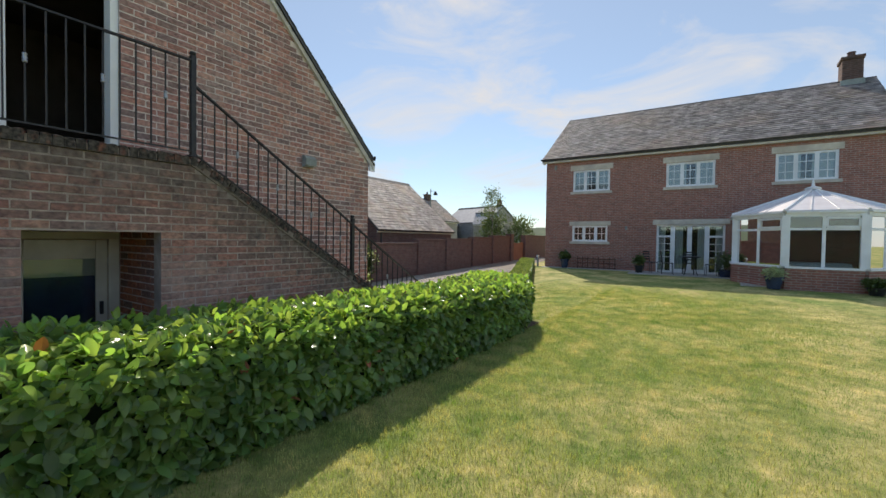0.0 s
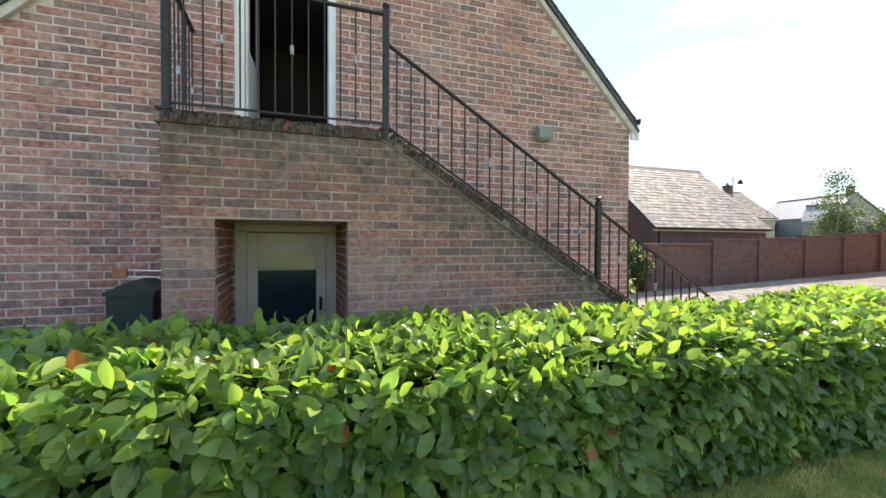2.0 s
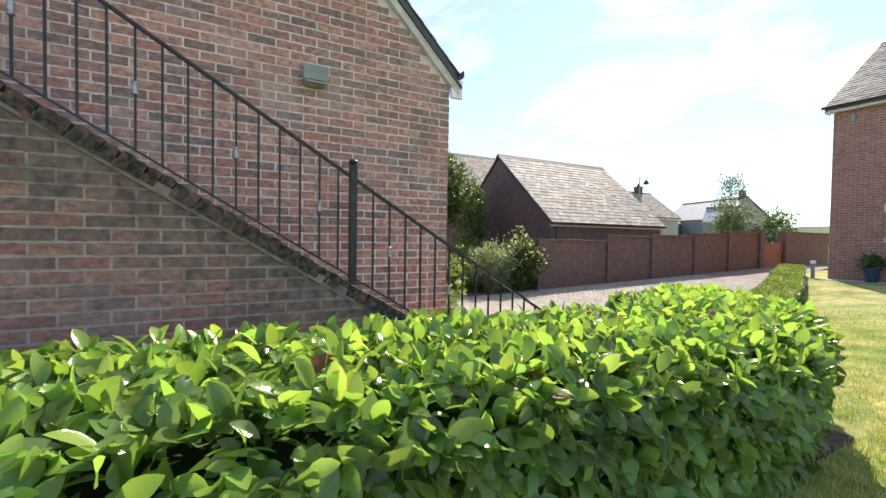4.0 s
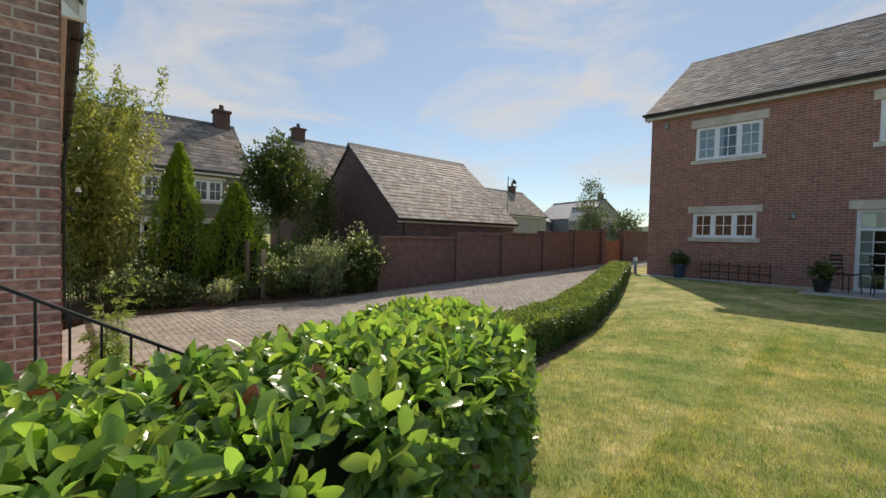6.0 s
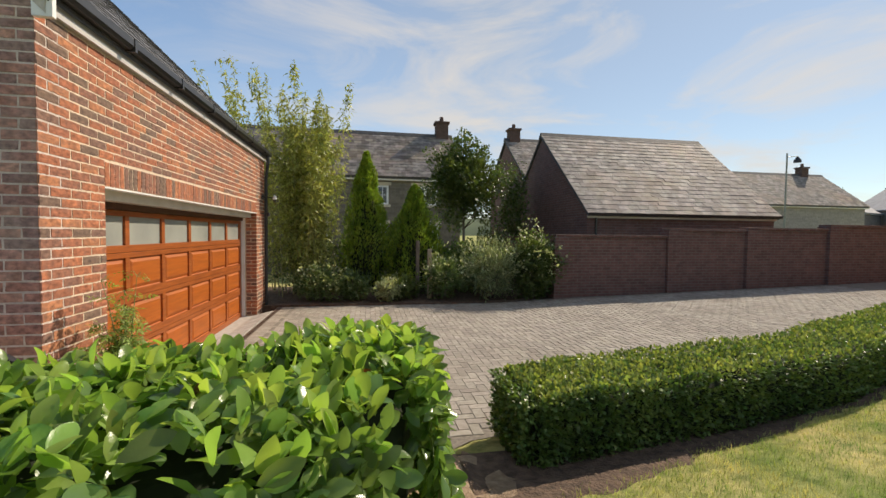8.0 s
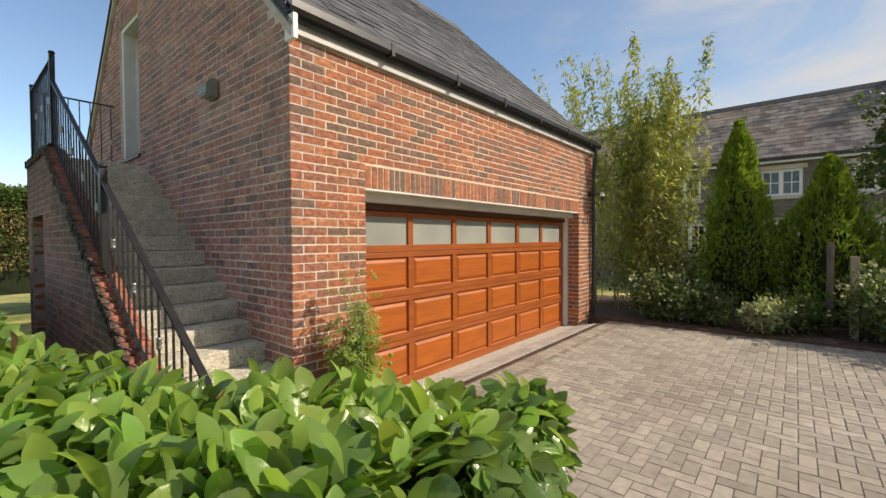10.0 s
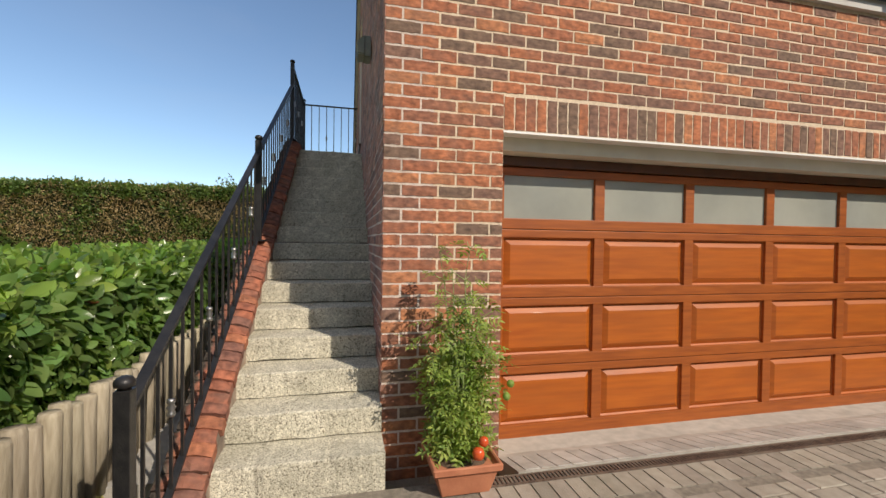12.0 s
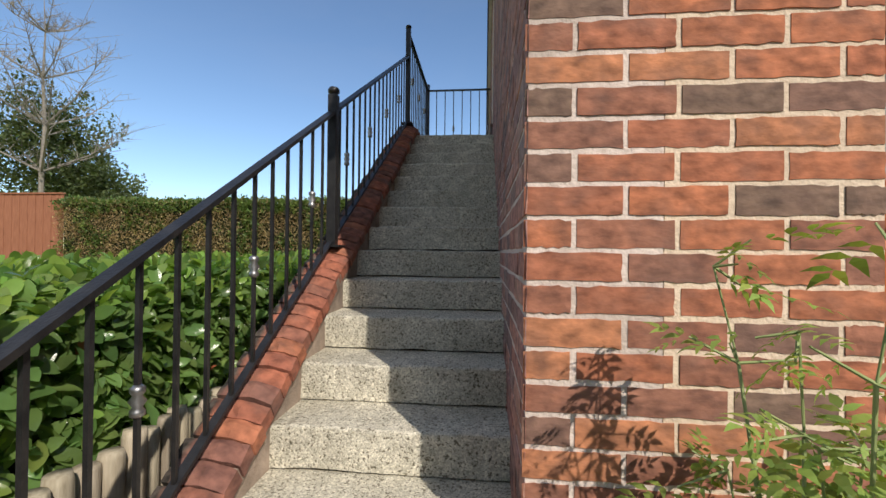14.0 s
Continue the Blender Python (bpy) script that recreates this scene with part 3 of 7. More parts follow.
def laurel_leaf():
    """An oval leaf with a sunk midrib, a wavy rim and a drooping tip."""
    ts, ws = (0.1, 0.3, 0.55, 0.78, 0.93), (0.085, 0.205, 0.25, 0.19, 0.085)
    rim = [(t, s * w, 0.3 * w + 0.012 * math.sin(t * 17 + s) - 0.14 * t ** 3) for t, w in zip(ts, ws) for s in (1, -1)]
    rib = [(t, 0, -0.14 * t ** 3) for t in (0.0, 0.3, 0.55, 0.78, 1.0)]
    at = {0: 10, 1: 11, 2: 12, 3: 13, 4: 14}
    faces = []
    for s in (0, 1):
        chain = [(at[0], 0 + s, at[1]), (0 + s, 2 + s, at[1]), (at[1], 2 + s, at[2]), (2 + s, 4 + s, at[2]), (at[2], 4 + s, at[3]), (4 + s, 6 + s, at[3]), (at[3], 6 + s, at[4]), (6 + s, 8 + s, at[4])]
        faces += [f[::-1] for f in chain] if s == 0 else chain
    return np.array(rim + rib), np.array(faces)


LAUREL = laurel_leaf()
ROUND = (np.array([(0, 0, 0), (0.5, 0.33, 0.08), (0.5, -0.33, 0.08), (1, 0, 0)], dtype=float), np.array([(0, 2, 1), (1, 2, 3)]))
BLADE = (np.array([(0, 0, 0), (0.45, 0.14, 0.05), (0.45, -0.14, 0.05), (1, 0, -0.15)], dtype=float), np.array([(0, 2, 1), (1, 2, 3)]))


def leaf_cloud(name, places, outward, size, mat, parent, template=ROUND, up=0.4, spread=0.7, size_spread=0.35, label="", kind="stuff", facing=None, smooth=False):
    """Leaves at the places, each pointing about along outward with some scatter, all in one mesh; facing turns their upper sides."""
    n = len(places)
    if n == 0:
        return None
    d = outward + RNG.normal(0, spread, (n, 3)) + np.array((0, 0, up))
    d /= np.linalg.norm(d, axis=1, keepdims=True) + 1e-9
    s = np.cross(d, RNG.normal(0, 0.45, (n, 3)) + (np.array((0, 0, 1.0)) if facing is None else facing))
    s /= np.linalg.norm(s, axis=1, keepdims=True) + 1e-9
    u = np.cross(s, d)
    tv, tf = template
    k = size * RNG.uniform(1 - size_spread, 1 + size_spread, (n, 1, 1))
    v = places[:, None, :] + k * (tv[None, :, 0:1] * d[:, None, :] + tv[None, :, 1:2] * s[:, None, :] + tv[None, :, 2:3] * u[:, None, :])
    f = tf[None] + (np.arange(n) * len(tv))[:, None, None]
    ob = new(name, raw_mesh(name, v.reshape(-1, 3), f.reshape(-1, 3), mat, smooth))
    ob.parent = parent
    if kind:
        ob["kind"] = kind
    if label:
        ob["label"] = label
    return ob


def lumpy(p, scale, amount):
    return np.array([noise.noise(Vector(q) * scale) for q in p]) * amount

# ---- ground ----
EDGE_Y = [-60, 1.55, 1.75, 2.62, 3.1, 5.0, 7.0, 10.0, 13.5, 15.5, 22.0, 60.0]
EDGE_X = [1.5, 1.5, 0.5, 0.5, 0.2, -0.05, -0.7, -1.85, -3.0, -3.5, -4.6, -4.6]


def edge_x(y):
    return float(np.interp(y, EDGE_Y, EDGE_X))


def drive_z(y):
    return 0.03 * min(max(y - 5.0, 0.0), 18.0)


def lawn_dip(x, y):
    """The lawn falls away towards the low hedge."""
    u = 1 - np.clip((x - np.interp(y, EDGE_Y, EDGE_X) - 0.75) / 1.7, 0, 1)
    return u * u * np.clip((y - 2.2) / 0.8, 0, 1) * (0.25 + 0.04 * np.clip((y - 3.0) / 4.0, 0, 1)) * np.clip((14.0 - y) / 3.0, 0, 1)


def lawn_z(x, y):
    return -lawn_dip(x, y) + 0.33 + 0.22 * min(max((y - 2.0) / 12.0, 0.0), 1.0) + 0.012 * noise.noise(Vector((x * 0.5, y * 0.5, 0)))


def ground_z(x, y):
    e = edge_x(y)
    if x < e - 0.06 and y < 0.6:
        return -0.4
    k = min(max((x - e + 0.02) / 0.12, 0.0), 1.0) if y < 1.75 else min(max((x - e + 0.15) / 0.5, 0.0), 1.0)
    return (1 - k) * (drive_z(y) - 0.05) + k * lawn_z(x, y)


def ground_sheet():
    fine_x = np.concatenate((np.linspace(-400, -30, 12), np.arange(-26, -8, 2.0), np.arange(-7, -4, 0.5), np.arange(-4, 3, 0.08), np.arange(3, 14, 0.4), np.linspace(14, 400, 16)))
    fine_y = np.concatenate((np.linspace(-400, -30, 10), np.arange(-28, -8, 2.0), np.arange(-8, 1.4, 0.4), np.arange(1.4, 3.4, 0.1), np.arange(3.4, 20, 0.4), np.linspace(21, 400, 18)))
    verts = np.array([(x, y, ground_z(x, y)) for y in fine_y for x in fine_x])
    nx, ny = len(fine_x), len(fine_y)
    faces = np.array([(j * nx + i, j * nx + i + 1, (j + 1) * nx + i + 1, (j + 1) * nx + i) for j in range(ny - 1) for i in range(nx - 1)])
    ob = new("ground", raw_mesh("ground", verts, faces, M_LAWN, True))
    return tagged(ob, "sun-bleached mown lawn with green and straw patches", "lawn", kind="structure")


ground_sheet()


def strip(name, xs, ys, lift, mat, label, category):
    """A sheet that follows the drive's slope between two edges given as functions of y."""
    verts, faces = [], []
    for y in ys:
        a, b = xs(y)
        verts += [(a, y, drive_z(y) + lift), (b, y, drive_z(y) + lift)]
    faces = np.array([(2 * i, 2 * i + 1, 2 * i + 3, 2 * i + 2) for i in range(len(ys) - 1)])
    ob = new(name, raw_mesh(name, np.array(verts), faces, mat))
    return tagged(ob, label, category, kind="structure")


driveway = strip("driveway", lambda y: (-6.4, edge_x(y) - 0.04), np.concatenate((np.arange(0.32, 5, 0.25), np.arange(5, 26, 0.5))), -0.006, M_JOINT, "block-paved driveway in worn grey-brown herringbone blocks", "driveway")
side_path = structure("side_path", box(bmesh.new(), 0.99, -8.0, -0.2, 1.48, 0.0, -0.01), M_APRON, "narrow concrete path beside the stair wall", "path")
bed = structure("planting_bed", box(bmesh.new(), -9.5, -4.0, -0.3, -6.25, 7.0, 0.03, 0.02), M_SOIL, "bare soil planting bed along the driveway", "soil bed")
hedge_soil = structure("hedge_soil", box(bmesh.new(), 1.56, -12.0, -0.1, 2.75, 1.6, 0.36, 0.02), M_SOIL, "dark soil under the laurel hedge", "soil bed")


BOX_Y = [3.3, 4.7, 6.4, 7.4, 9.0, 12.0, 14.7, 15.4]
BOX_X = [0.48, 0.28, 0.06, -0.27, -0.8, -1.95, -2.95, -3.2]


def earth_width(y):
    """How far bare earth, dark also for the hedge's shade, reaches from the low hedge's foot into the lawn."""
    return np.interp(y, (3.0, 3.6, 4.6, 6.0, 9.0), (0.66, 0.5, 0.3, 0.14, 0.06)) + 0.05 * np.sin(y * 3.1) * np.sin(y * 7.7 + 1) + 0.03 * np.sin(y * 17.9)


# bare earth whose dark colour also widens the hedge's shade on the lawn
def hedge_foot_shaded_earth():
    verts, ys = [], np.arange(2.85, 10.0, 0.12)
    for y in ys:
        a = float(np.interp(y, BOX_Y, BOX_X)) + 0.12
        b = a + 0.24 + float(earth_width(y))
        for k in range(6):
            x = a + (b - a) * k / 5
            verts.append((x, y, ground_z(x, y) + (0.016 if k < 5 else -0.004)))
    faces = np.array([(6 * j + k, 6 * j + k + 1, 6 * j + k + 7, 6 * j + k + 6) for j in range(len(ys) - 1) for k in range(5)])
    ob = new("hedge_foot_shaded_earth", raw_mesh("hedge_foot_shaded_earth", np.array(verts), faces, M_SOIL, True))
    tagged(ob, "bare earth along the low hedge's foot, dark also for the hedge's shade", "soil", kind="structure")


hedge_foot_shaded_earth()


def bare_earth():
    """Trodden dry earth in the gap between the two hedges."""
    ring, verts, faces = 28, [(0.95, 2.95, ground_z(0.95, 2.95) + 0.012)], []
    for k, f in ((0, 0.5), (1, 1.0)):
        for i in range(ring):
            a = 2 * math.pi * i / ring
            r = f * (1 + 0.25 * noise.noise(Vector((math.cos(a) * 1.7, math.sin(a) * 1.7, 3))))
            x, y = 0.95 + 0.62 * r * math.cos(a), 2.95 + 0.5 * r * math.sin(a)
            verts.append((x, y, ground_z(x, y) + (0.012 if k == 0 else -0.004)))
    for i in range(ring):
        j = (i + 1) % ring
        faces.append((0, 1 + i, 1 + j, 1 + j))
        faces.append((1 + i, 1 + ring + i, 1 + ring + j, 1 + j))
    bm = bmesh.new()
    vs = [bm.verts.new(v) for v in verts]
    for f in faces:
        bm.faces.new([vs[i] for i in dict.fromkeys(f)])
    structure("bare_earth", bm, M_EARTH, "dry trodden earth between the two hedges", "soil")


bare_earth()
apron = structure("apron", prism(bmesh.new(), [(-0.4, -0.3), (0.32, -0.3), (0.32, 0.004), (-0.05, -0.085), (-0.4, -0.1)], "x", -5.778, -0.752), M_APRON, "pale concrete strip before the garage door", "paving")

# ---- garage ----
G_LEN, G_DEEP, EAVE, APEX = 6.45, 6.8, 3.18, 6.55
BRICK_MESHES = {}


def brick_mesh(k, mat=None):
    """A worn handmade brick, 1 x 1 x 1 about its middle along the wall; k picks one of a few shapes."""
    if (k, mat) in BRICK_MESHES:
        return BRICK_MESHES[k, mat]
    rnd = random.Random(k)
    bm, nx, ny = bmesh.new(), 9, 4
    relief, edge = (0.06, 0.1) if k >= 20 else (0.28, 0.22)
    seed = Vector((k * 7.3, k * 3.1, 0))

    def wob(x, y, f):
        return noise.noise(Vector((x * f, y * f * 0.4, 0)) + seed)

    grid = [[None] * ny for _ in range(nx)]
    for a in range(nx):
        for c in range(ny):
            u, v = a / (nx - 1) - 0.5, c / (ny - 1) - 0.5
            x = u + 0.012 * wob(v * 3 + 9, u * 2, 2.0) * (abs(u) > 0.49)
            y = v + 0.075 * wob(u * 3, v * 2 + 5, 2.6) * (abs(v) > 0.49)
            low = edge if abs(u) > 0.49 or abs(v) > 0.49 else 0.0
            cant = 0.9 * max(0.0, -0.17 - u) if k >= 20 else 0.0
            grid[a][c] = bm.verts.new((x, y, 0.95 - cant - low + relief * wob(u * 4, v * 4 + 2, 2.2) * (1 - low)))
    for a in range(nx - 1):
        for c in range(ny - 1):
            bm.faces.new((grid[a][c], grid[a + 1][c], grid[a + 1][c + 1], grid[a][c + 1]))
    rim = [grid[a][0] for a in range(nx)] + [grid[-1][c] for c in range(1, ny)] + [grid[a][-1] for a in range(nx - 2, -1, -1)] + [grid[0][c] for c in range(ny - 2, 0, -1)]
    foot = [bm.verts.new((p.co.x, p.co.y, 0.0)) for p in rim]
    for a in range(len(rim)):
        c = (a + 1) % len(rim)
        bm.faces.new((foot[a], foot[c], rim[c], rim[a]))
    me = mesh_of("brick", bm, mat or M_BRICK)
    BRICK_MESHES[k, mat] = me
    return me


def brick_list(u0, u1, v0, v1, openings, inside, seed, offset=0.0, soldiers=()):
    """Stretcher bond between u0..u1 and v0..v1, cut round openings (u0, u1, v0, v1): rows of (u, v, length, height)."""
    rows, rnd = [], random.Random(seed)
    v, course = v0, 0
    while v + 0.03 < v1:
        h = 0.075
        cuts = [(a, b) for a, b, c, d in openings if c - 0.02 < v + 0.035 < d]
        spans = [(u0, u1)]
        for a, b in cuts:
            spans = [s for lo, hi in spans for s in ((lo, min(hi, a)), (max(lo, b), hi)) if s[1] - s[0] > 0.03]
        for lo, hi in spans:
            k = math.ceil((u1 - lo) / 0.225) + 1
            lines = [lo] + [q for q in (u1 - (0.1125 if course % 2 else 0.0) - 0.225 * i for i in range(k, -1, -1)) if lo + 0.06 < q < hi - 0.06] + [hi]
            for a, b in zip(lines, lines[1:]):
                if inside((a + b) / 2, v + h / 2):
                    a, b = (a - 0.006 if a == lo else a), (b + 0.006 if b == hi else b)
                    rows.append(((a + b) / 2, v + h / 2, b - a - 0.013 + rnd.uniform(-0.004, 0.003), h - 0.0135 + rnd.uniform(-0.003, 0.003)))
        v += h
        course += 1
    for a, b, c, d in soldiers:
        k = max(1, round((b - a) / 0.075))
        for i in range(k):
            w = (b - a) / k
            rows.append((a + (i + 0.5) * w, (c + d) / 2, w - 0.011, d - c - 0.01))
    return rows


def lay_bricks(rows, origin, along, out, parent, single, seed, depth=0.005, one=None, joined=None):
    """Bricks proud of a wall: those picked by single(u, v) as objects, the rest in one mesh."""
    rnd = random.Random(seed)
    along, out, up = Vector(along), Vector(out), Vector((0, 0, 1))
    verts, faces, count = [], [], 0
    for u, v, length, height in rows:
        c = Vector(origin) + along * u + up * v
        d = depth + rnd.uniform(-0.002, 0.0015)
        if count < 300 and single(u, v):
            tall = height > length
            ob = new("brick", brick_mesh(rnd.randrange(6), one))
            e1, e2 = (up, along) if tall else (along, up)
            m = Matrix((e1, e2, out)).transposed().to_4x4()
            m.translation = c
            ob.parent = parent
            ob.matrix_parent_inverse = Matrix.Identity(4)
            ob.matrix_basis = m @ Matrix.Diagonal((max(length, height), min(length, height), d, 1))
            count += 1
            continue
        b = len(verts)
        for du, dv, dn in ((-0.5, -0.5, 0), (0.5, -0.5, 0), (0.5, 0.5, 0), (-0.5, 0.5, 0), (-0.49, -0.46, 1), (0.49, -0.46, 1), (0.49, 0.46, 1), (-0.49, 0.46, 1)):
            verts.append(c + along * (du * length + rnd.uniform(-0.0045, 0.0035)) + up * (dv * height + rnd.uniform(-0.004, 0.0035)) + out * (dn * d + (rnd.uniform(-0.0006, 0.0006) if dn else 0)))
        flip = along.cross(up).dot(out) < 0
        for f in ((4, 5, 6, 7), (0, 1, 5, 4), (1, 2, 6, 5), (2, 3, 7, 6), (3, 0, 4, 7)):
            faces.append([b + i for i in (f[::-1] if flip else f)])
    if verts:
        ob = new("brickwork", raw_mesh("brickwork", np.array(verts), np.array(faces), joined or M_BRICKS))
        ob.parent = parent
        ob["kind"] = "stuff"


def gable_z(y, base=EAVE, apex=APEX, mid=-G_DEEP / 2, half=G_DEEP / 2):
    return base + (apex - base) * (1 - abs(y - mid) / half)


# side wall with the gable, openings for two doors
U_DOOR = (-4.80, -3.84, 2.70, 4.72)
L_DOOR = (-4.80, -3.84, 0.0, 1.86)


def wall_with_holes(axis, lo, hi, u0, u1, v0, v1, holes, top=None, breaks=(-3.4,)):
    """Boxes and a gable prism that make a wall of thickness lo..hi with real openings."""
    bm = bmesh.new()
    cuts = sorted({u0, u1, *[h[0] for h in holes], *[h[1] for h in holes]})
    for a, b in zip(cuts, cuts[1:]):
        hs = sorted((h[2], h[3]) for h in holes if h[0] <= a + 1e-6 and h[1] >= b - 1e-6)
        z = v0
        for c, d in hs:
            if c > z + 1e-6:
                prism(bm, [(a, z), (b, z), (b, c), (a, c)], axis, lo, hi)
            z = d
        if top:
            ys = [a] + [m for m in breaks if a < m < b] + [b]
            prism(bm, [(a, z), (b, z)] + [(y, top(y)) for y in ys[::-1]], axis, lo, hi)
        else:
            prism(bm, [(a, z), (b, z), (b, v1), (a, v1)], axis, lo, hi)
    return bm


wall_gable = structure("wall_gable", wall_with_holes("x", -0.3, 0.0, -G_DEEP, 0.0, -0.3, EAVE, [U_DOOR, L_DOOR], lambda y: gable_z(y) + 0.05), M_MORTAR_OLD_SHADE, "weathered red brick gable wall of the garage", "wall")
DOOR_X = (-5.78, -0.75)
wall_door = structure("wall_door", wall_with_holes("y", -0.3, 0.0, -G_LEN, -0.302, -0.3, EAVE + 0.06, [(DOOR_X[0], DOOR_X[1], -0.3, 2.02)]), M_MORTAR, "sunlit red brick garage wall above the door", "wall")
wall_back = structure("wall_back", box(bmesh.new(), -G_LEN, -G_DEEP, -0.3, -0.3, -G_DEEP + 0.3, EAVE), M_MORTAR, "plain rear garage wall", "wall")
wall_far = structure("wall_far", wall_with_holes("x", -G_LEN, -G_LEN + 0.3, -G_DEEP + 0.3, -0.3, -0.3, EAVE, [], gable_z), M_MORTAR, "plain far gable wall of the garage", "wall")
garage_floor = structure("floor_garage", box(bmesh.new(), -G_LEN + 0.3, -G_DEEP + 0.3, -0.25, -0.3, -0.3, -0.01), M_APRON, "concrete garage floor", "floor")
loft_floor = structure("floor_loft", box(bmesh.new(), -G_LEN + 0.3, -G_DEEP + 0.3, 2.3, -0.3, -0.3, 2.69), M_ROOM, "loft room floor above the garage", "floor")

# added partition and cover, painted dark so the open loft doorway reads black
structure("loft_dark_partition", prism(bmesh.new(), [(-G_DEEP + 0.302, 2.7), (-0.302, 2.7), (-0.302, 3.35), (-1.9, 4.85), (-G_DEEP + 1.9, 4.85), (-G_DEEP + 0.302, 3.35)], "x", -3.0, -2.9), M_ROOM, "dark partition added to keep the loft doorway black", "wall")
structure("loft_dark_cover", box(bmesh.new(), -2.898, -G_DEEP + 2.0, 4.8, -0.302, -2.0, 4.84), M_ROOM, "dark sheet added over the loft to keep its doorway black", "ceiling")

SLATE_MESHES = {}


def slate_roof(name, parent, origin, along, length, up_slope, slope_len, single, cover=0.2, width=0.3, seed=3, joined=None, one=None):
    """Courses of slates on a pitch: single(u, v) picks those made as objects."""
    rnd = random.Random(seed)
    along, up_slope = Vector(along), Vector(up_slope).normalized()
    out = along.cross(up_slope)
    if out.z < 0:
        out = -out
    one, joined = one or M_SLATE_ONE, joined or M_SLATE
    if mat_key(one) not in SLATE_MESHES:
        SLATE_MESHES[mat_key(one)] = mesh_of("slate", box(bmesh.new(), -0.5, 0, 0, 0.5, 1, 1), one)
    verts, faces, count = [], [], 0
    rows = int(slope_len / cover)
    tilt = 0.007
    for r in range(rows + 1):
        v = r * cover
        u = -width / 2 if r % 2 else 0.0
        while u < length - 0.02:
            a, b = max(u, 0.0), min(u + width, length)
            u += width
            if b - a < 0.04:
                continue
            w, h = b - a - 0.006, min(cover * 1.25, slope_len - v + 0.05)
            if h < 0.05:
                continue
            lift = rnd.uniform(0.0, 0.007)
            skew = rnd.uniform(-0.006, 0.006)
            base = Vector(origin) + along * ((a + b) / 2) + up_slope * (v + skew)
            if count < 300 and single((a + b) / 2, v):
                ob = new("slate", SLATE_MESHES[mat_key(one)])
                d = (up_slope - out * (tilt / cover)).normalized()
                o2 = along.cross(d)
                o2 = o2 if o2.z > 0 else -o2
                m = Matrix((along, d, o2)).transposed().to_4x4()
                m.translation = base + out * (tilt + lift)
                ob.parent = parent
                ob.matrix_basis = m @ Matrix.Diagonal((w, h, 0.012, 1))
                count += 1
                continue
            k = len(verts)
            for dv, hi in ((0, 0), (0, 1), (1, 0), (1, 1)):
                for du in (-0.5, 0.5):
                    verts.append(base + along * (du * w) + up_slope * (dv * h) + out * (tilt * (1 - dv * 1.25) + lift * (1 - dv) + 0.013 * hi))
            for f in ((2, 3, 7, 6), (0, 1, 3, 2), (0, 2, 6, 4), (1, 5, 7, 3)):
                faces.append([k + i for i in f])
    if verts:
        ob = new("slate_covering", raw_mesh("slate_covering", np.array(verts), np.array(faces), joined))
        ob.parent = parent
        ob["kind"] = "stuff"


def mat_key(m):
    return m.name


def pitched_roof(parent, x0, x1, y0, y1, eave, apex, ridge_axis, over=0.12, thick=0.12):
    """Deck slabs of a gabled roof whose ridge runs along x or y, with a ridge of tiles."""
    if ridge_axis == "x":
        mid = (y0 + y1) / 2
        k = (apex - eave) / ((y1 - y0) / 2)
        o = [(y0 - over, eave - over * k), (mid, apex), (y1 + over, eave - over * k), (y1 + over, eave - over * k + thick), (mid, apex + thick), (y0 - over, eave - over * k + thick)]
        deck = prism(bmesh.new(), o, "x", x0, x1)
        ridge = prism(bmesh.new(), [(mid - 0.16, apex + thick - 0.13), (mid, apex + thick + 0.0), (mid + 0.16, apex + thick - 0.13), (mid + 0.14, apex + thick - 0.06), (mid, apex + thick + 0.09), (mid - 0.14, apex + thick - 0.06)], "x", x0 - 0.01, x1 + 0.01)
    else:
        mid = (x0 + x1) / 2
        k = (apex - eave) / ((x1 - x0) / 2)
        o = [(x0 - over, eave - over * k), (mid, apex), (x1 + over, eave - over * k), (x1 + over, eave - over * k + thick), (mid, apex + thick), (x0 - over, eave - over * k + thick)]
        deck = prism(bmesh.new(), o, "y", y0, y1)
        ridge = prism(bmesh.new(), [(mid - 0.16, apex + thick - 0.13), (mid, apex + thick + 0.0), (mid + 0.16, apex + thick - 0.13), (mid + 0.14, apex + thick - 0.06), (mid, apex + thick + 0.09), (mid - 0.14, apex + thick - 0.06)], "y", y0 - 0.01, y1 + 0.01)
    part("roof_deck", deck, M_RIDGE, parent)
    part("ridge", ridge, M_RIDGE, parent)


garage_roof = thing("garage_roof", "dark slate pitched roof of the garage", "roof", kind="structure")
RB = EAVE + 0.12
pitched_roof(garage_roof, -G_LEN - 0.06, 0.05, -G_DEEP, 0.0, RB, APEX + 0.08, "x", 0.07, 0.1)
G_K = (APEX + 0.08 - RB) / (G_DEEP / 2)
slate_roof("slate_covering", garage_roof, (-G_LEN - 0.06, 0.1, RB - 0.1 * G_K + 0.115), (1, 0, 0), G_LEN + 0.11, (0, -1, G_K), math.hypot(G_DEEP / 2 + 0.1, (G_DEEP / 2 + 0.1) * G_K) - 0.05, lambda u, v: v < 2.6 and u > 2.0, 0.2, 0.3, 3, M_SLATE_NEW, M_SLATE_NEW_ONE)
part("verge", prism(bmesh.new(), [(-G_DEEP - 0.1, EAVE - 0.08), (-G_DEEP / 2, APEX + 0.03), (0.1, EAVE - 0.08), (0.1, EAVE + 0.02), (-G_DEEP / 2, APEX + 0.125), (-G_DEEP - 0.1, EAVE + 0.02)], "x", 0.006, 0.05), M_VERGE, garage_roof, "pale mortar verge")
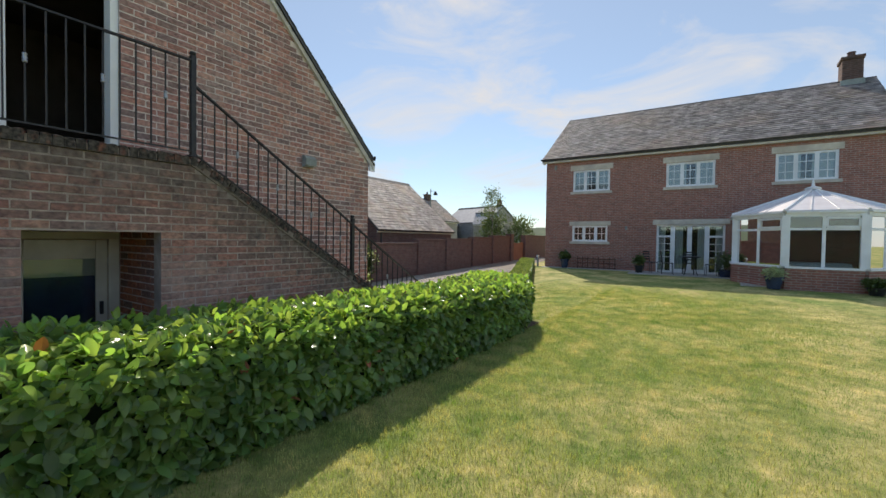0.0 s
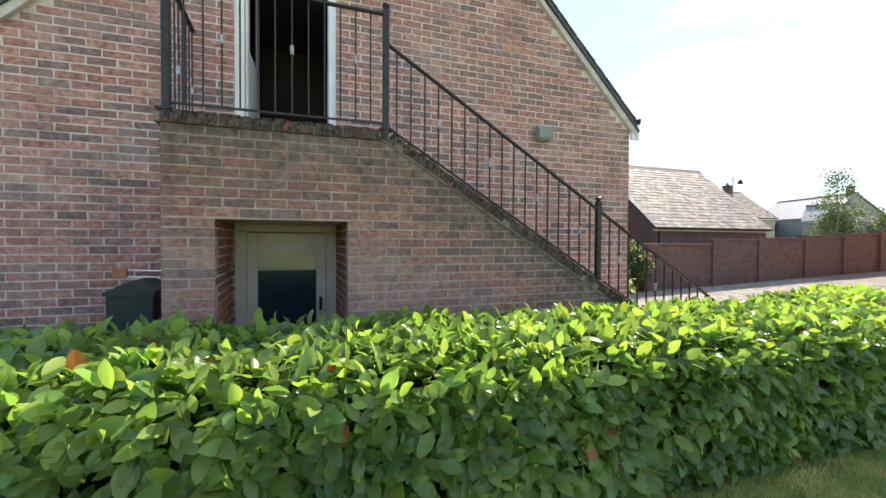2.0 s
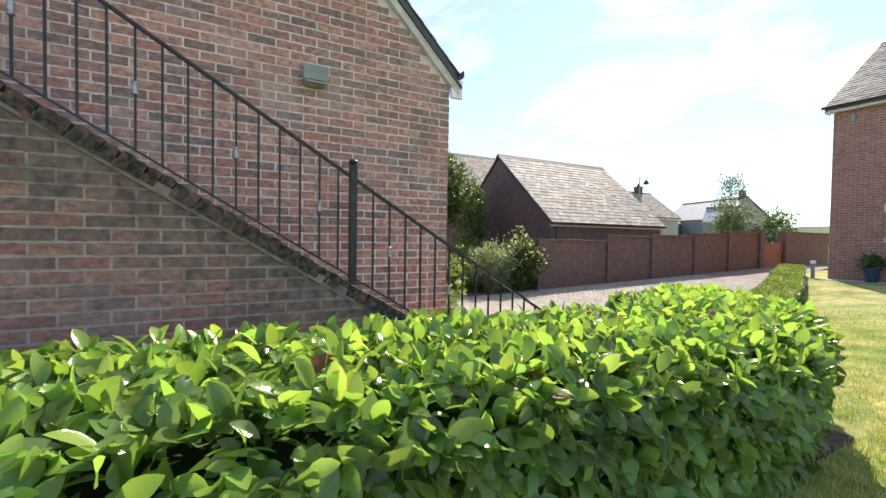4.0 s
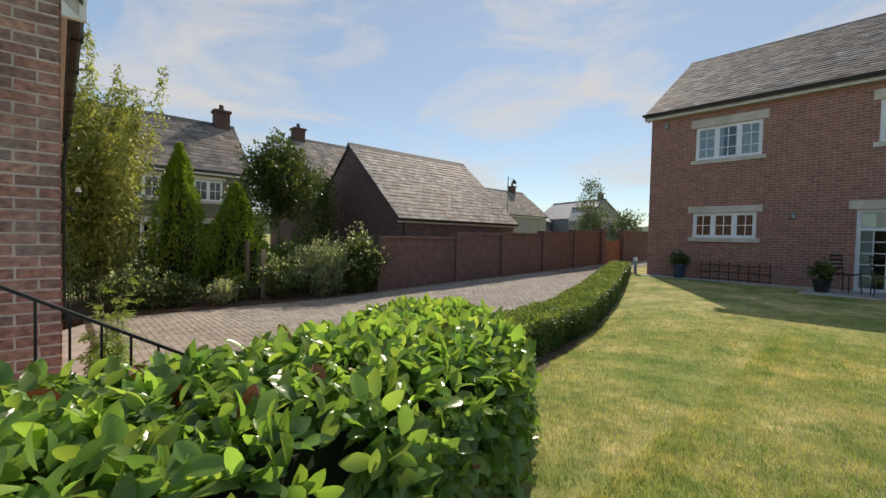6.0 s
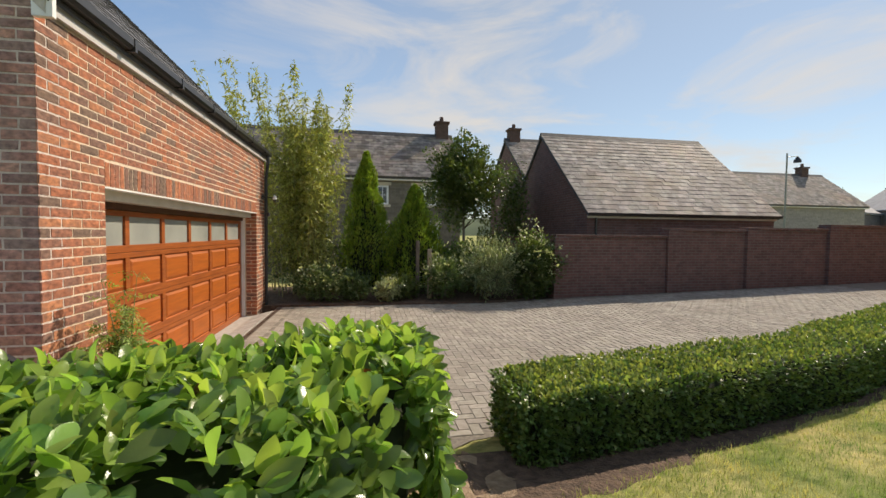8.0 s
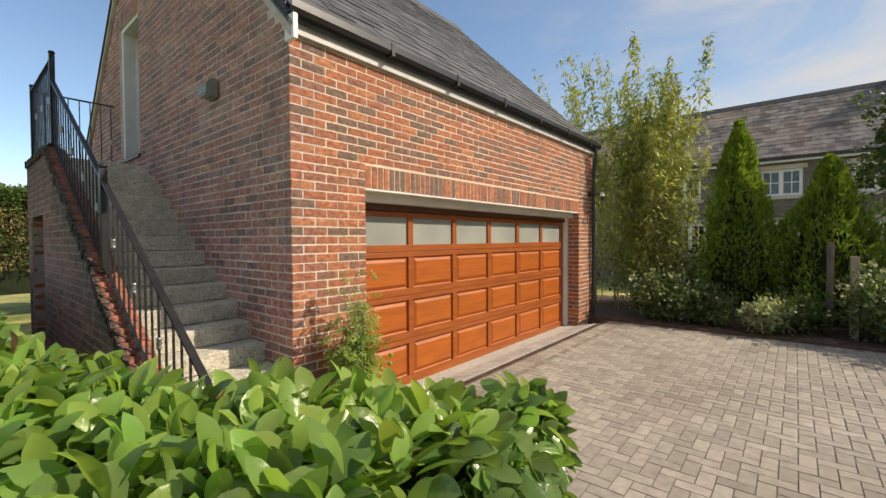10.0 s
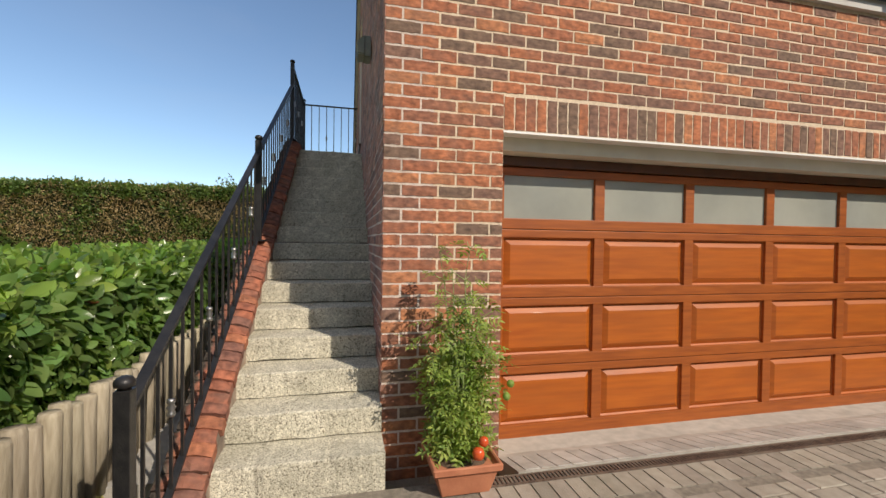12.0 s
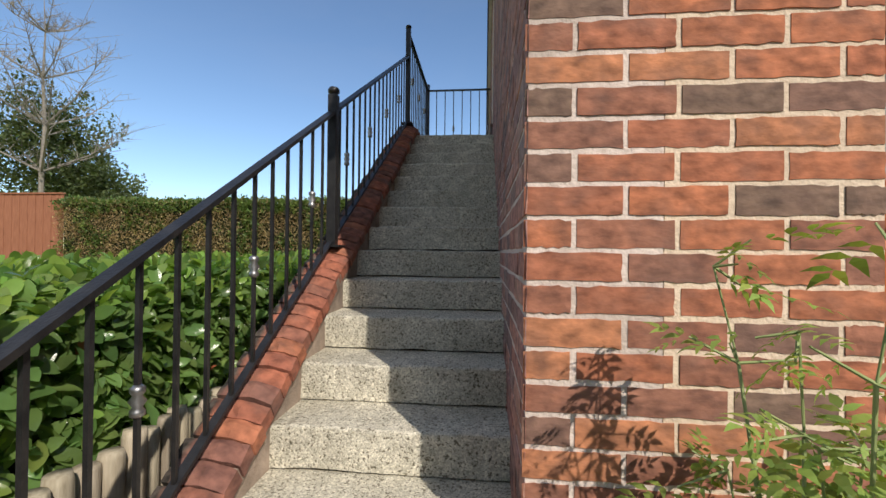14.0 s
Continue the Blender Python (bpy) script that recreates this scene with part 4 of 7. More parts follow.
part("verge_slate_edge", prism(bmesh.new(), [(-G_DEEP - 0.12, EAVE + 0.0), (-G_DEEP / 2, APEX + 0.126), (0.12, EAVE + 0.0), (0.12, EAVE + 0.03), (-G_DEEP / 2, APEX + 0.15), (-G_DEEP - 0.12, EAVE + 0.03)], "x", 0.045, 0.07), M_RIDGE, garage_roof)
part("verge_end", box(bmesh.new(), 0.006, 0.012, EAVE - 0.1, 0.045, 0.14, EAVE + 0.09, 0.006), M_WHITE, garage_roof, "white painted box end under the gutter")
part("fascia", box(bmesh.new(), -G_LEN - 0.05, 0.01, EAVE - 0.015, 0.01, 0.045, EAVE + 0.17), M_FASCIA, garage_roof, "white painted fascia board")
gutter = bmesh.new()
GZ = EAVE + 0.1
prism(gutter, [(0.047, GZ + 0.09), (0.047, GZ + 0.03), (0.07, GZ), (0.125, GZ), (0.15, GZ + 0.03), (0.15, GZ + 0.09), (0.14, GZ + 0.09), (0.14, GZ + 0.035), (0.12, GZ + 0.012), (0.075, GZ + 0.012), (0.057, GZ + 0.035), (0.057, GZ + 0.09)], "x", -G_LEN - 0.08, 0.06)
part("gutter", gutter, M_GUTTER, garage_roof, "black plastic gutter")
for gx in np.arange(-6.0, 0.0, 1.0):
    part("gutter_bracket", box(bmesh.new(), gx, 0.046, GZ - 0.015, gx + 0.04, 0.157, GZ + 0.1), M_GUTTER, garage_roof)
downpipe = bmesh.new()
tube(downpipe, (-G_LEN + 0.1, 0.1, GZ), (-G_LEN + 0.1, 0.1, EAVE - 0.1), 0.034)
tube(downpipe, (-G_LEN + 0.1, 0.1, EAVE - 0.1), (-G_LEN + 0.1, 0.06, EAVE - 0.4), 0.034)
tube(downpipe, (-G_LEN + 0.1, 0.06, EAVE - 0.4), (-G_LEN + 0.1, 0.06, 0.02), 0.034)
part("downpipe", downpipe, M_GUTTER, garage_roof, "black plastic downpipe")
tap = thing("wall_bracket", "small dark metal bracket on the brick wall", "bracket", (-6.1, 0.0, 2.02))
part("arm", tube(bmesh.new(), (0, 0.0, 0), (0, 0.16, 0.02), 0.012), M_BLACK, tap)
part("head", lathe(bmesh.new(), [(0.012, -0.06), (0.035, -0.05), (0.03, 0.02), (0.01, 0.03)], (0, 0.16, 0), 10), M_BLACK, tap)

# garage door
DY = -0.27
gdoor = thing("garage_door", "varnished orange-brown panelled wooden double garage door, closed", "garage door", (0, 0, 0))
lin = bmesh.new()
box(lin, DOOR_X[0], -0.36, 1.915, DOOR_X[1], -0.1, 2.018)
part("head_board", lin, M_CREAM, gdoor, "cream painted head board")
part("lintel_edge", box(bmesh.new(), DOOR_X[0], -0.098, 2.004, DOOR_X[1], 0.004, 2.018), M_WHITE, gdoor, "white lintel edge")
part("head_rail", box(bmesh.new(), DOOR_X[0] + 0.07, DY - 0.03, 1.847, DOOR_X[1] - 0.002, DY + 0.03, 1.913, 0.006), M_DARK_WOOD, gdoor, "dark stained head rail")
part("jamb", box(bmesh.new(), DOOR_X[0] + 0.002, -0.33, -0.12, DOOR_X[0] + 0.07, -0.22, 1.91, 0.005), M_WHITE, gdoor, "white side jamb")
NX, GRID_LO, GRID_HI = 6, -5.63, -0.83
rows_z = [-0.14, 0.425, 0.915, 1.405, 1.845]
for r in range(4):
    za, zb = rows_z[r], rows_z[r + 1]
    x_lo, x_hi = DOOR_X[0] + 0.08, DOOR_X[1] - 0.01
    foot = 0.14 if r == 0 else 0.075
    rail = bmesh.new()
    box(rail, x_lo, DY - 0.045, za, x_hi, DY, za + foot, 0.006)
    box(rail, x_lo, DY - 0.045, zb - 0.06, x_hi, DY, zb - 0.004, 0.006)
    for k in range(NX + 1):
        xc = GRID_LO + k * (GRID_HI - GRID_LO) / NX
        box(rail, x_lo if k == 0 else xc - 0.04, DY - 0.044, za + foot - 0.005, x_hi if k == NX else xc + 0.04, DY - 0.002, zb - 0.055, 0.005)
    section = part("door_section", rail, M_FRAME_WOOD, gdoor)
    for k in range(NX):
        a = GRID_LO + k * (GRID_HI - GRID_LO) / NX + 0.04
        b = GRID_LO + (k + 1) * (GRID_HI - GRID_LO) / NX - 0.04
        c, d = za + foot, zb - 0.06
        bm = bmesh.new()
        if r == 3:
            box(bm, a, DY - 0.036, c, b, DY - 0.026, d)
            part("pane", bm, M_FROST, section, "frosted glass pane")
        else:
            q = 0.05
            rings = []
            for ins, yy in ((0.0, DY - 0.022), (0.012, DY - 0.03), (q, DY - 0.008), (q + 0.004, DY - 0.006)):
                rings.append([bm.verts.new(p) for p in ((a + ins, yy, c + ins), (b - ins, yy, c + ins), (b - ins, yy, d - ins), (a + ins, yy, d - ins))])
            for p, s in zip(rings, rings[1:]):
                for i in range(4):
                    bm.faces.new((p[i], s[i], s[(i + 1) % 4], p[(i + 1) % 4]))
            bm.faces.new(rings[-1][::-1])
            bmesh.ops.recalc_face_normals(bm, faces=bm.faces)
            for f in bm.faces:
                if f.normal.y < -0.2:
                    f.normal_flip()
            part("panel", bm, M_DOOR_WOOD, section, "raised wooden panel")
drain = thing("drain_grate", "narrow slotted drainage channel before the garage", "drain", (0, 0, 0))
bm = bmesh.new()
box(bm, -6.3, 0.342, -0.06, -0.4, 0.35, 0.003)
box(bm, -6.3, 0.412, -0.06, -0.4, 0.42, 0.003)
part("channel", bm, M_RUST, drain, "rusty channel edge")
bm = bmesh.new()
for gx in np.arange(-6.3, -0.42, 0.024):
    box(bm, gx, 0.35, -0.02, gx + 0.011, 0.412, 0.001)
part("slats", bm, M_RUST, drain)["kind"] = "stuff"

# ---- outside stair ----
RISE, GOING, N_RISE = 0.1564, 0.2542, 16
LAND_Z, LAND_Y = 2.64, -3.5
SX = 0.845


def nose_y(n):
    """Front edge of tread n (1 is the lowest)."""
    return LAND_Y + GOING * (N_RISE - n)


def step_z(n):
    """Level of tread n; the landing lies at 2.528."""
    return 2.528 - RISE * (N_RISE - n)


stair = thing("outside_stair", "worn exposed-aggregate concrete stair beside the garage wall", "stairs")
for n in range(1, N_RISE + 1):
    y0 = LAND_Y - 1.66 if n == N_RISE else nose_y(n + 1) - 0.03
    y0 -= 0.06 * (n < N_RISE)
    zt = step_z(n)
    bm = box(bmesh.new(), 0.002, y0, -0.05 if n == 1 else step_z(n - 1) + 0.008, SX, nose_y(n), zt)
    bmesh.ops.subdivide_edges(bm, edges=[e for e in bm.edges if abs(e.verts[0].co.x - e.verts[1].co.x) > 0.1], cuts=34)
    front = [e for e in bm.edges if all(abs(v.co.y - nose_y(n)) < 1e-4 and abs(v.co.z - zt) < 1e-4 for v in e.verts)]
    bmesh.ops.bevel(bm, geom=front, offset=0.013, segments=3, affect="EDGES", profile=0.55)
    for v in bm.verts:
        if v.co.y > nose_y(n) - 0.05:
            chip = max(0.0, noise.noise(Vector((v.co.x * 17, n * 9.3, v.co.z * 20))) - 0.25) * (v.co.z > zt - 0.02)
            v.co.y += 0.011 * noise.noise(Vector((v.co.x * 6, n * 3.1, v.co.z * 9))) + 0.004 * noise.noise(Vector((v.co.x * 31, n * 3.1, v.co.z * 30))) - 0.026 * chip
            v.co.z += 0.007 * noise.noise(Vector((v.co.x * 6, n * 5.7, v.co.z))) + 0.003 * noise.noise(Vector((v.co.x * 33, n * 5.7, 4.0))) - 0.016 * chip
    part("step", bm, M_CONCRETE, stair)
COPE = 0.604


def cope_z(y):
    return 1.31 + COPE * (-1.27 - y) - 0.01


FOOT_Y = 0.86
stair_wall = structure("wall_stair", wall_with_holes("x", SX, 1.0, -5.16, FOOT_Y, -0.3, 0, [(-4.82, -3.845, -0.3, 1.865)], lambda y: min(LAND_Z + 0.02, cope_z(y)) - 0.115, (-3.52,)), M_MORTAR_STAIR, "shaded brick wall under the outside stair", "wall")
# the landing's back and the passage under it
structure("wall_landing_end", box(bmesh.new(), 0.012, -5.16, -0.3, SX, -5.0, LAND_Z - 0.1), M_MORTAR_OLD_SHADE, "brick end wall under the stair landing", "wall")
part("passage_side", box(bmesh.new(), 0.012, -3.838, -0.3, SX - 0.002, -3.7, LAND_Z - 0.3), M_MORTAR_OLD_SHADE, stair_wall)
part("passage_side", box(bmesh.new(), 0.012, -4.998, -0.3, SX - 0.002, -4.824, LAND_Z - 0.3), M_MORTAR_OLD_SHADE, stair_wall)
part("passage_ceiling", box(bmesh.new(), 0.012, -4.822, 1.87, SX - 0.002, -3.84, 2.1), M_MORTAR_OLD_SHADE, stair_wall)


def coping():
    """Bricks on edge along the top of the stair wall, sloping then level."""
    owner = thing("stair_coping", "mossy brick-on-edge coping on the stair wall", "coping", kind="structure")
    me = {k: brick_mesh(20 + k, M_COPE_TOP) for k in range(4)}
    rnd = random.Random(5)
    d = Vector((0, -1, COPE)).normalized()
    n = Vector((0, COPE, 1)).normalized()
    y, k = FOOT_Y, 0
    bm, xm = bmesh.new(), (SX + 1.0) / 2
    bar(bm, Vector((xm, FOOT_Y + 0.03, cope_z(FOOT_Y + 0.03))) - n * 0.09, Vector((xm, -3.53, cope_z(-3.53))) - n * 0.09, 0.18, 0.06)
    part("mortar_bed", bm, M_COPE_MORTAR, owner, "stained mortar between the coping bricks")
    part("mortar_bed", box(bmesh.new(), xm - 0.085, -5.2, LAND_Z - 0.09, xm + 0.09, -3.53, LAND_Z - 0.025), M_COPE_MORTAR, owner)
    while y > -3.5:
        ob = new("coping_brick", me[k % 4])
        ob.parent = owner
        m = Matrix((Vector((1, 0, 0)), d, n)).transposed().to_4x4()
        m.translation = Vector(((SX + 1.0) / 2, y, cope_z(y))) - n * 0.1
        m = m @ Euler((rnd.uniform(-0.05, 0.05), 0, rnd.uniform(-0.04, 0.04))).to_matrix().to_4x4()
        m.translation.x += rnd.uniform(-0.007, 0.009)
        ob.matrix_basis = m @ Matrix.Diagonal((0.195 + rnd.uniform(-0.008, 0.01), 0.069 + rnd.uniform(-0.004, 0.002), 0.1 + rnd.uniform(-0.009, 0.006), 1))
        y -= 0.075 * d.y * -1
        k += 1
    y = -3.55
    while y > -5.18:
        ob = new("coping_brick", me[k % 4])
        ob.parent = owner
        m = Matrix((Vector((1, 0, 0)), Vector((0, -1, 0)), Vector((0, 0, 1)))).transposed().to_4x4()
        m[0][0] = -1
        m.translation = ((SX + 1.005) / 2, y, LAND_Z - 0.09)
        ob.matrix_basis = Matrix.Translation(m.translation + Vector((rnd.uniform(-0.008, 0.01), 0, 0))) @ Euler((rnd.uniform(-0.03, 0.03), 0, rnd.uniform(-0.04, 0.04))).to_matrix().to_4x4() @ Matrix.Diagonal((0.195, 0.069 + rnd.uniform(-0.004, 0.002), 0.105 + rnd.uniform(-0.01, 0.006), 1))
        y -= 0.075
        k += 1


coping()


def railing():
    rail = thing("stair_railing", "black wrought-iron railing with silver collars", "railing", (0, 0, 0))
    X = 0.93
    def post(y, z0, z1, w=0.05):
        bm = box(bmesh.new(), X - w / 2, y - w / 2, z0, X + w / 2, y + w / 2, z1, 0.004)
        p = part("post", bm, M_BLACK, rail)
        bm = lathe(bmesh.new(), [(0.02, 0), (0.02, 0.01), (0.031, 0.014), (0.032, 0.03), (0.024, 0.042), (0.008, 0.048)], (X, y, z1 - 0.002), 16)
        part("finial", bm, M_BLACK, p, smooth=True)
        part("base_plate", box(bmesh.new(), X - 0.06, y - 0.06, z0, X + 0.06, y + 0.06, z0 + 0.012), M_BLACK, p)
    post(0.93, 0.0, 0.8)
    post(-1.27, cope_z(-1.27) - 0.01, 2.13)
    post(-3.52, LAND_Z + 0.01, 3.69)
    post(-5.14, LAND_Z + 0.01, 3.69)
    # rails: lower flight, upper flight, landing, return
    def pair(y0, z0, y1, z1, low, high):
        part("bottom_rail", bar(bmesh.new(), (X, y0, z0 + low), (X, y1, z1 + low), 0.03, 0.012), M_BLACK, rail)
        part("top_rail", bar(bmesh.new(), (X, y0, z0 + high), (X, y1, z1 + high), 0.04, 0.016), M_BLACK, rail)
    pair(0.93, cope_z(0.93), -1.27, cope_z(-1.27), 0.035, 0.74)
    pair(-1.27, cope_z(-1.27), -3.52, cope_z(-3.52), 0.035, 0.74)
    pair(-3.52, LAND_Z + 0.02, -5.14, LAND_Z + 0.02, 0.05, 0.98)
    part("top_rail", bar(bmesh.new(), (X, -5.14, LAND_Z + 1.0), (0.012, -5.14, LAND_Z + 1.0), 0.04, 0.016), M_BLACK, rail)
    part("bottom_rail", bar(bmesh.new(), (X, -5.14, LAND_Z + 0.07), (0.012, -5.14, LAND_Z + 0.07), 0.03, 0.012), M_BLACK, rail)
    def baluster(x, y, lo, hi, collar):
        b = part("baluster", box(bmesh.new(), x - 0.006, y - 0.006, lo, x + 0.006, y + 0.006, hi), M_BLACK, rail)
        if collar is not None:
            z = lo + (hi - lo) * collar
            bm = lathe(bmesh.new(), [(0.008, -0.04), (0.017, -0.034), (0.017, -0.022), (0.011, -0.014), (0.02, 0.0), (0.011, 0.014), (0.017, 0.022), (0.017, 0.034), (0.008, 0.04)], (x, y, z), 10)
            part("collar", bm, M_SILVER, b, "silver collar", True)
    k, y = 0, 0.93 - 0.13
    while y > -3.45:
        if abs(y + 1.27) > 0.07:
            z = cope_z(y)
            baluster(X, y, z + 0.035, z + 0.735, (0.5 if k % 4 == 2 else None))
        y -= 0.128
        k += 1
    k, y = 0, -3.52 - 0.13
    while y > -5.1:
        baluster(X, y, LAND_Z + 0.07, LAND_Z + 0.995, 0.55 if k % 4 == 1 else None)
        y -= 0.125
        k += 1
    k, x = 0, X - 0.13
    while x > 0.05:
        baluster(x, -5.14, LAND_Z + 0.07, LAND_Z + 0.995, 0.4 if k % 4 == 2 else None)
        x -= 0.125
        k += 1


railing()

# ---- doors of the gable ----


def gable_doors():
    d = thing("door_loft", "white framed loft door standing open inwards", "door", kind="structure")
    y0, y1, z0, z1 = U_DOOR
    for a, b in ((y0 + 0.002, y0 + 0.09), (y1 - 0.075, y1 - 0.002)):
        part("door_jamb", box(bmesh.new(), -0.2, a, z0 + 0.02, -0.03, b, z1 - 0.06, 0.004), M_WHITE, d)
    part("door_head", box(bmesh.new(), -0.2, y0, z1 - 0.06, -0.03, y1, z1 - 0.002), M_WHITE, d)
    part("door_sill", box(bmesh.new(), -0.29, y0 + 0.002, z0 + 0.002, 0.03, y1 - 0.002, z0 + 0.045, 0.006), M_DARK_WOOD, d)
    leaf = thing("door_leaf", "white panelled door leaf with a glazed upper half, open", "door", (-0.2, y0 + 0.09, z0 + 0.05), turn=-4)
    for a, b, c, e in ((-0.78, -0.68, 0, 1.9), (-0.1, 0, 0, 1.9), (-0.68, -0.1, 1.8, 1.9), (-0.68, -0.1, 0, 0.9)):
        part("rail", box(bmesh.new(), a, -0.02, c, b, 0.02, e, 0.003), M_WHITE, leaf)
    part("pane", box(bmesh.new(), -0.68, -0.006, 0.9, -0.1, 0.006, 1.8), M_GLASS, leaf)
    part("handle", tube(bmesh.new(), (-0.72, 0.03, 1.0), (-0.62, 0.03, 1.0), 0.01), M_SILVER, leaf)
    e = thing("door_store", "cream half-glazed door under the stair landing, closed", "door", kind="structure")
    y0, y1, z1 = L_DOOR[0], L_DOOR[1], L_DOOR[3]
    for a, b, c, f in ((y0, y0 + 0.1, 0, z1 - 0.07), (y1 - 0.1, y1, 0, z1 - 0.07), (y0, y1, z1 - 0.07, z1)):
        part("frame", box(bmesh.new(), -0.12, a + 0.002, c, -0.02, b - 0.002, f - 0.002, 0.004), M_CREAM, e)
    for a, b, c, f in ((y0 + 0.1, y0 + 0.2, 0.03, z1 - 0.08), (y1 - 0.2, y1 - 0.1, 0.03, z1 - 0.08), (y0 + 0.2, y1 - 0.2, z1 - 0.28, z1 - 0.08), (y0 + 0.2, y1 - 0.2, 0.03, 0.6)):
        part("stile", box(bmesh.new(), -0.11, a + 0.001, c, -0.06, b - 0.001, f, 0.004), M_CREAM, e)
    part("pane", box(bmesh.new(), -0.088, y0 + 0.2, 0.6, -0.08, y1 - 0.2, z1 - 0.28), M_GLASS, e)
    # boards behind the pane carry its reflections: pale above, dark blue below
    part("upper_reflection_board", box(bmesh.new(), -0.1, y0 + 0.2, 1.4, -0.094, y1 - 0.2, z1 - 0.28), M_CREAM, e)
    part("reflection_board", box(bmesh.new(), -0.1, y0 + 0.2, 0.6, -0.094, y1 - 0.2, 1.398), M_BLUE_REFLECTION, e, "dark blue board standing in for the reflection in the glass")
    part("handle", box(bmesh.new(), -0.06, y1 - 0.17, 0.98, -0.03, y1 - 0.14, 1.12, 0.004), M_BLACK, e)
    lampb = thing("wall_lamp", "grey bulkhead lamp on the gable wall", "wall lamp", (0.0, -1.375, 3.03))
    part("back_box", box(bmesh.new(), 0.012, -0.09, -0.09, 0.07, 0.09, 0.09, 0.012), M_LAMP_GREY, lampb)
    part("housing", prism(bmesh.new(), [(0.07, -0.075), (0.13, -0.06), (0.13, 0.03), (0.07, 0.085)], "y", -0.1, 0.1), M_LAMP_GREY, lampb)
    part("lens", box(bmesh.new(), 0.072, -0.085, -0.08, 0.126, 0.085, -0.068), M_FROST, lampb)
    binn = thing("storage_bin", "dark green plastic bin with a sloping lid against the brick wall", "bin", (0.36, -5.47, 0.0))
    part("body", prism(bmesh.new(), [(-0.13, 0.0), (0.13, 0.0), (0.155, 1.27), (-0.155, 1.27)], "x", -0.25, 0.25), M_BIN, binn)
    part("lid", prism(bmesh.new(), [(-0.17, 1.27), (0.17, 1.27), (0.17, 1.3), (0.0, 1.38), (-0.17, 1.3)], "x", -0.27, 0.27), M_BIN, binn)
    tool = thing("hand_tool", "metal framed hand tool with a wooden grip lying on the bin", "tool", (0.36, -5.49, 1.355))
    bm = bmesh.new()
    for a, b in (((0, -0.08, 0.1), (0, 0.2, 0.09)), ((0, 0.2, 0.09), (0, 0.2, 0.035)), ((0, 0.2, 0.035), (0, -0.08, 0.045))):
        bar(bm, a, b, 0.018, 0.012)
    part("metal_frame", bm, M_BRIGHT, tool)
    part("grip", box(bmesh.new(), -0.02, -0.17, 0.03, 0.02, -0.07, 0.12, 0.012), M_TERRACOTTA, tool, "worn wooden grip")


gable_doors()

# ---- windows ----


def window(parent, x, z, w, h, lights=3, bars=(2, 2), depth=0.06, lintel=0.24, curtain=True, sill=True):
    """A white casement in a wall that faces -y (local y = 0 is the wall's face)."""
    win = part("window", box(bmesh.new(), x, depth - 0.02, z + h - 0.085, x + w, depth + 0.05, z + h), M_WHITE, parent)
    part("frame", box(bmesh.new(), x, depth - 0.02, z, x + w, depth + 0.05, z + 0.085), M_WHITE, win)
    lw = w / lights
    for k in range(lights + 1):
        c = x + k * lw + (0.03 if k == 0 else -0.03 if k == lights else 0.0)
        part("frame", box(bmesh.new(), x if k == 0 else c - 0.065, depth - 0.021, z + 0.055, x + w if k == lights else c + 0.065, depth + 0.049, z + h - 0.055), M_WHITE, win)
    for k in range(lights):
        a, b = x + k * lw + 0.045, x + (k + 1) * lw - 0.045
        part("pane", box(bmesh.new(), a, depth + 0.012, z + 0.06, b, depth + 0.02, z + h - 0.06), M_GLASS, win).visible_shadow = False
        bm = bmesh.new()
        for i in range(1, bars[0]):
            c = a + (b - a) * i / bars[0]
            box(bm, c - 0.011, depth + 0.002, z + 0.06, c + 0.011, depth + 0.011, z + h - 0.06)
        for j in range(1, bars[1]):
            c = z + h * j / bars[1]
            box(bm, a, depth + 0.001, c - 0.011, b, depth + 0.0115, c + 0.011)
        part("glazing_bar", bm, M_WHITE, win)
    if curtain:
        for a, b in ((x + 0.03, x + w * 0.42), (x + w * 0.6, x + w - 0.03)):
            part("curtain", box(bmesh.new(), a, depth + 0.09, z + 0.02, b, depth + 0.11, z + h - 0.02), M_CURTAIN, win)
    # dark board in place of the unlit room behind the panes
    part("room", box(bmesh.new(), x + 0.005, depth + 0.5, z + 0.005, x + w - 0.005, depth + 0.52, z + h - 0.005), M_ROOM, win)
    if lintel:
        part("lintel", box(bmesh.new(), x - 0.13, -0.025, z + h, x + w + 0.13, 0.19, z + h + lintel, 0.01), M_STONE, parent, "pale dressed stone lintel")
    if sill:
        part("sill", box(bmesh.new(), x - 0.1, -0.06, z - 0.12, x + w + 0.1, 0.17, z, 0.012), M_STONE, parent, "pale stone sill")
    return win


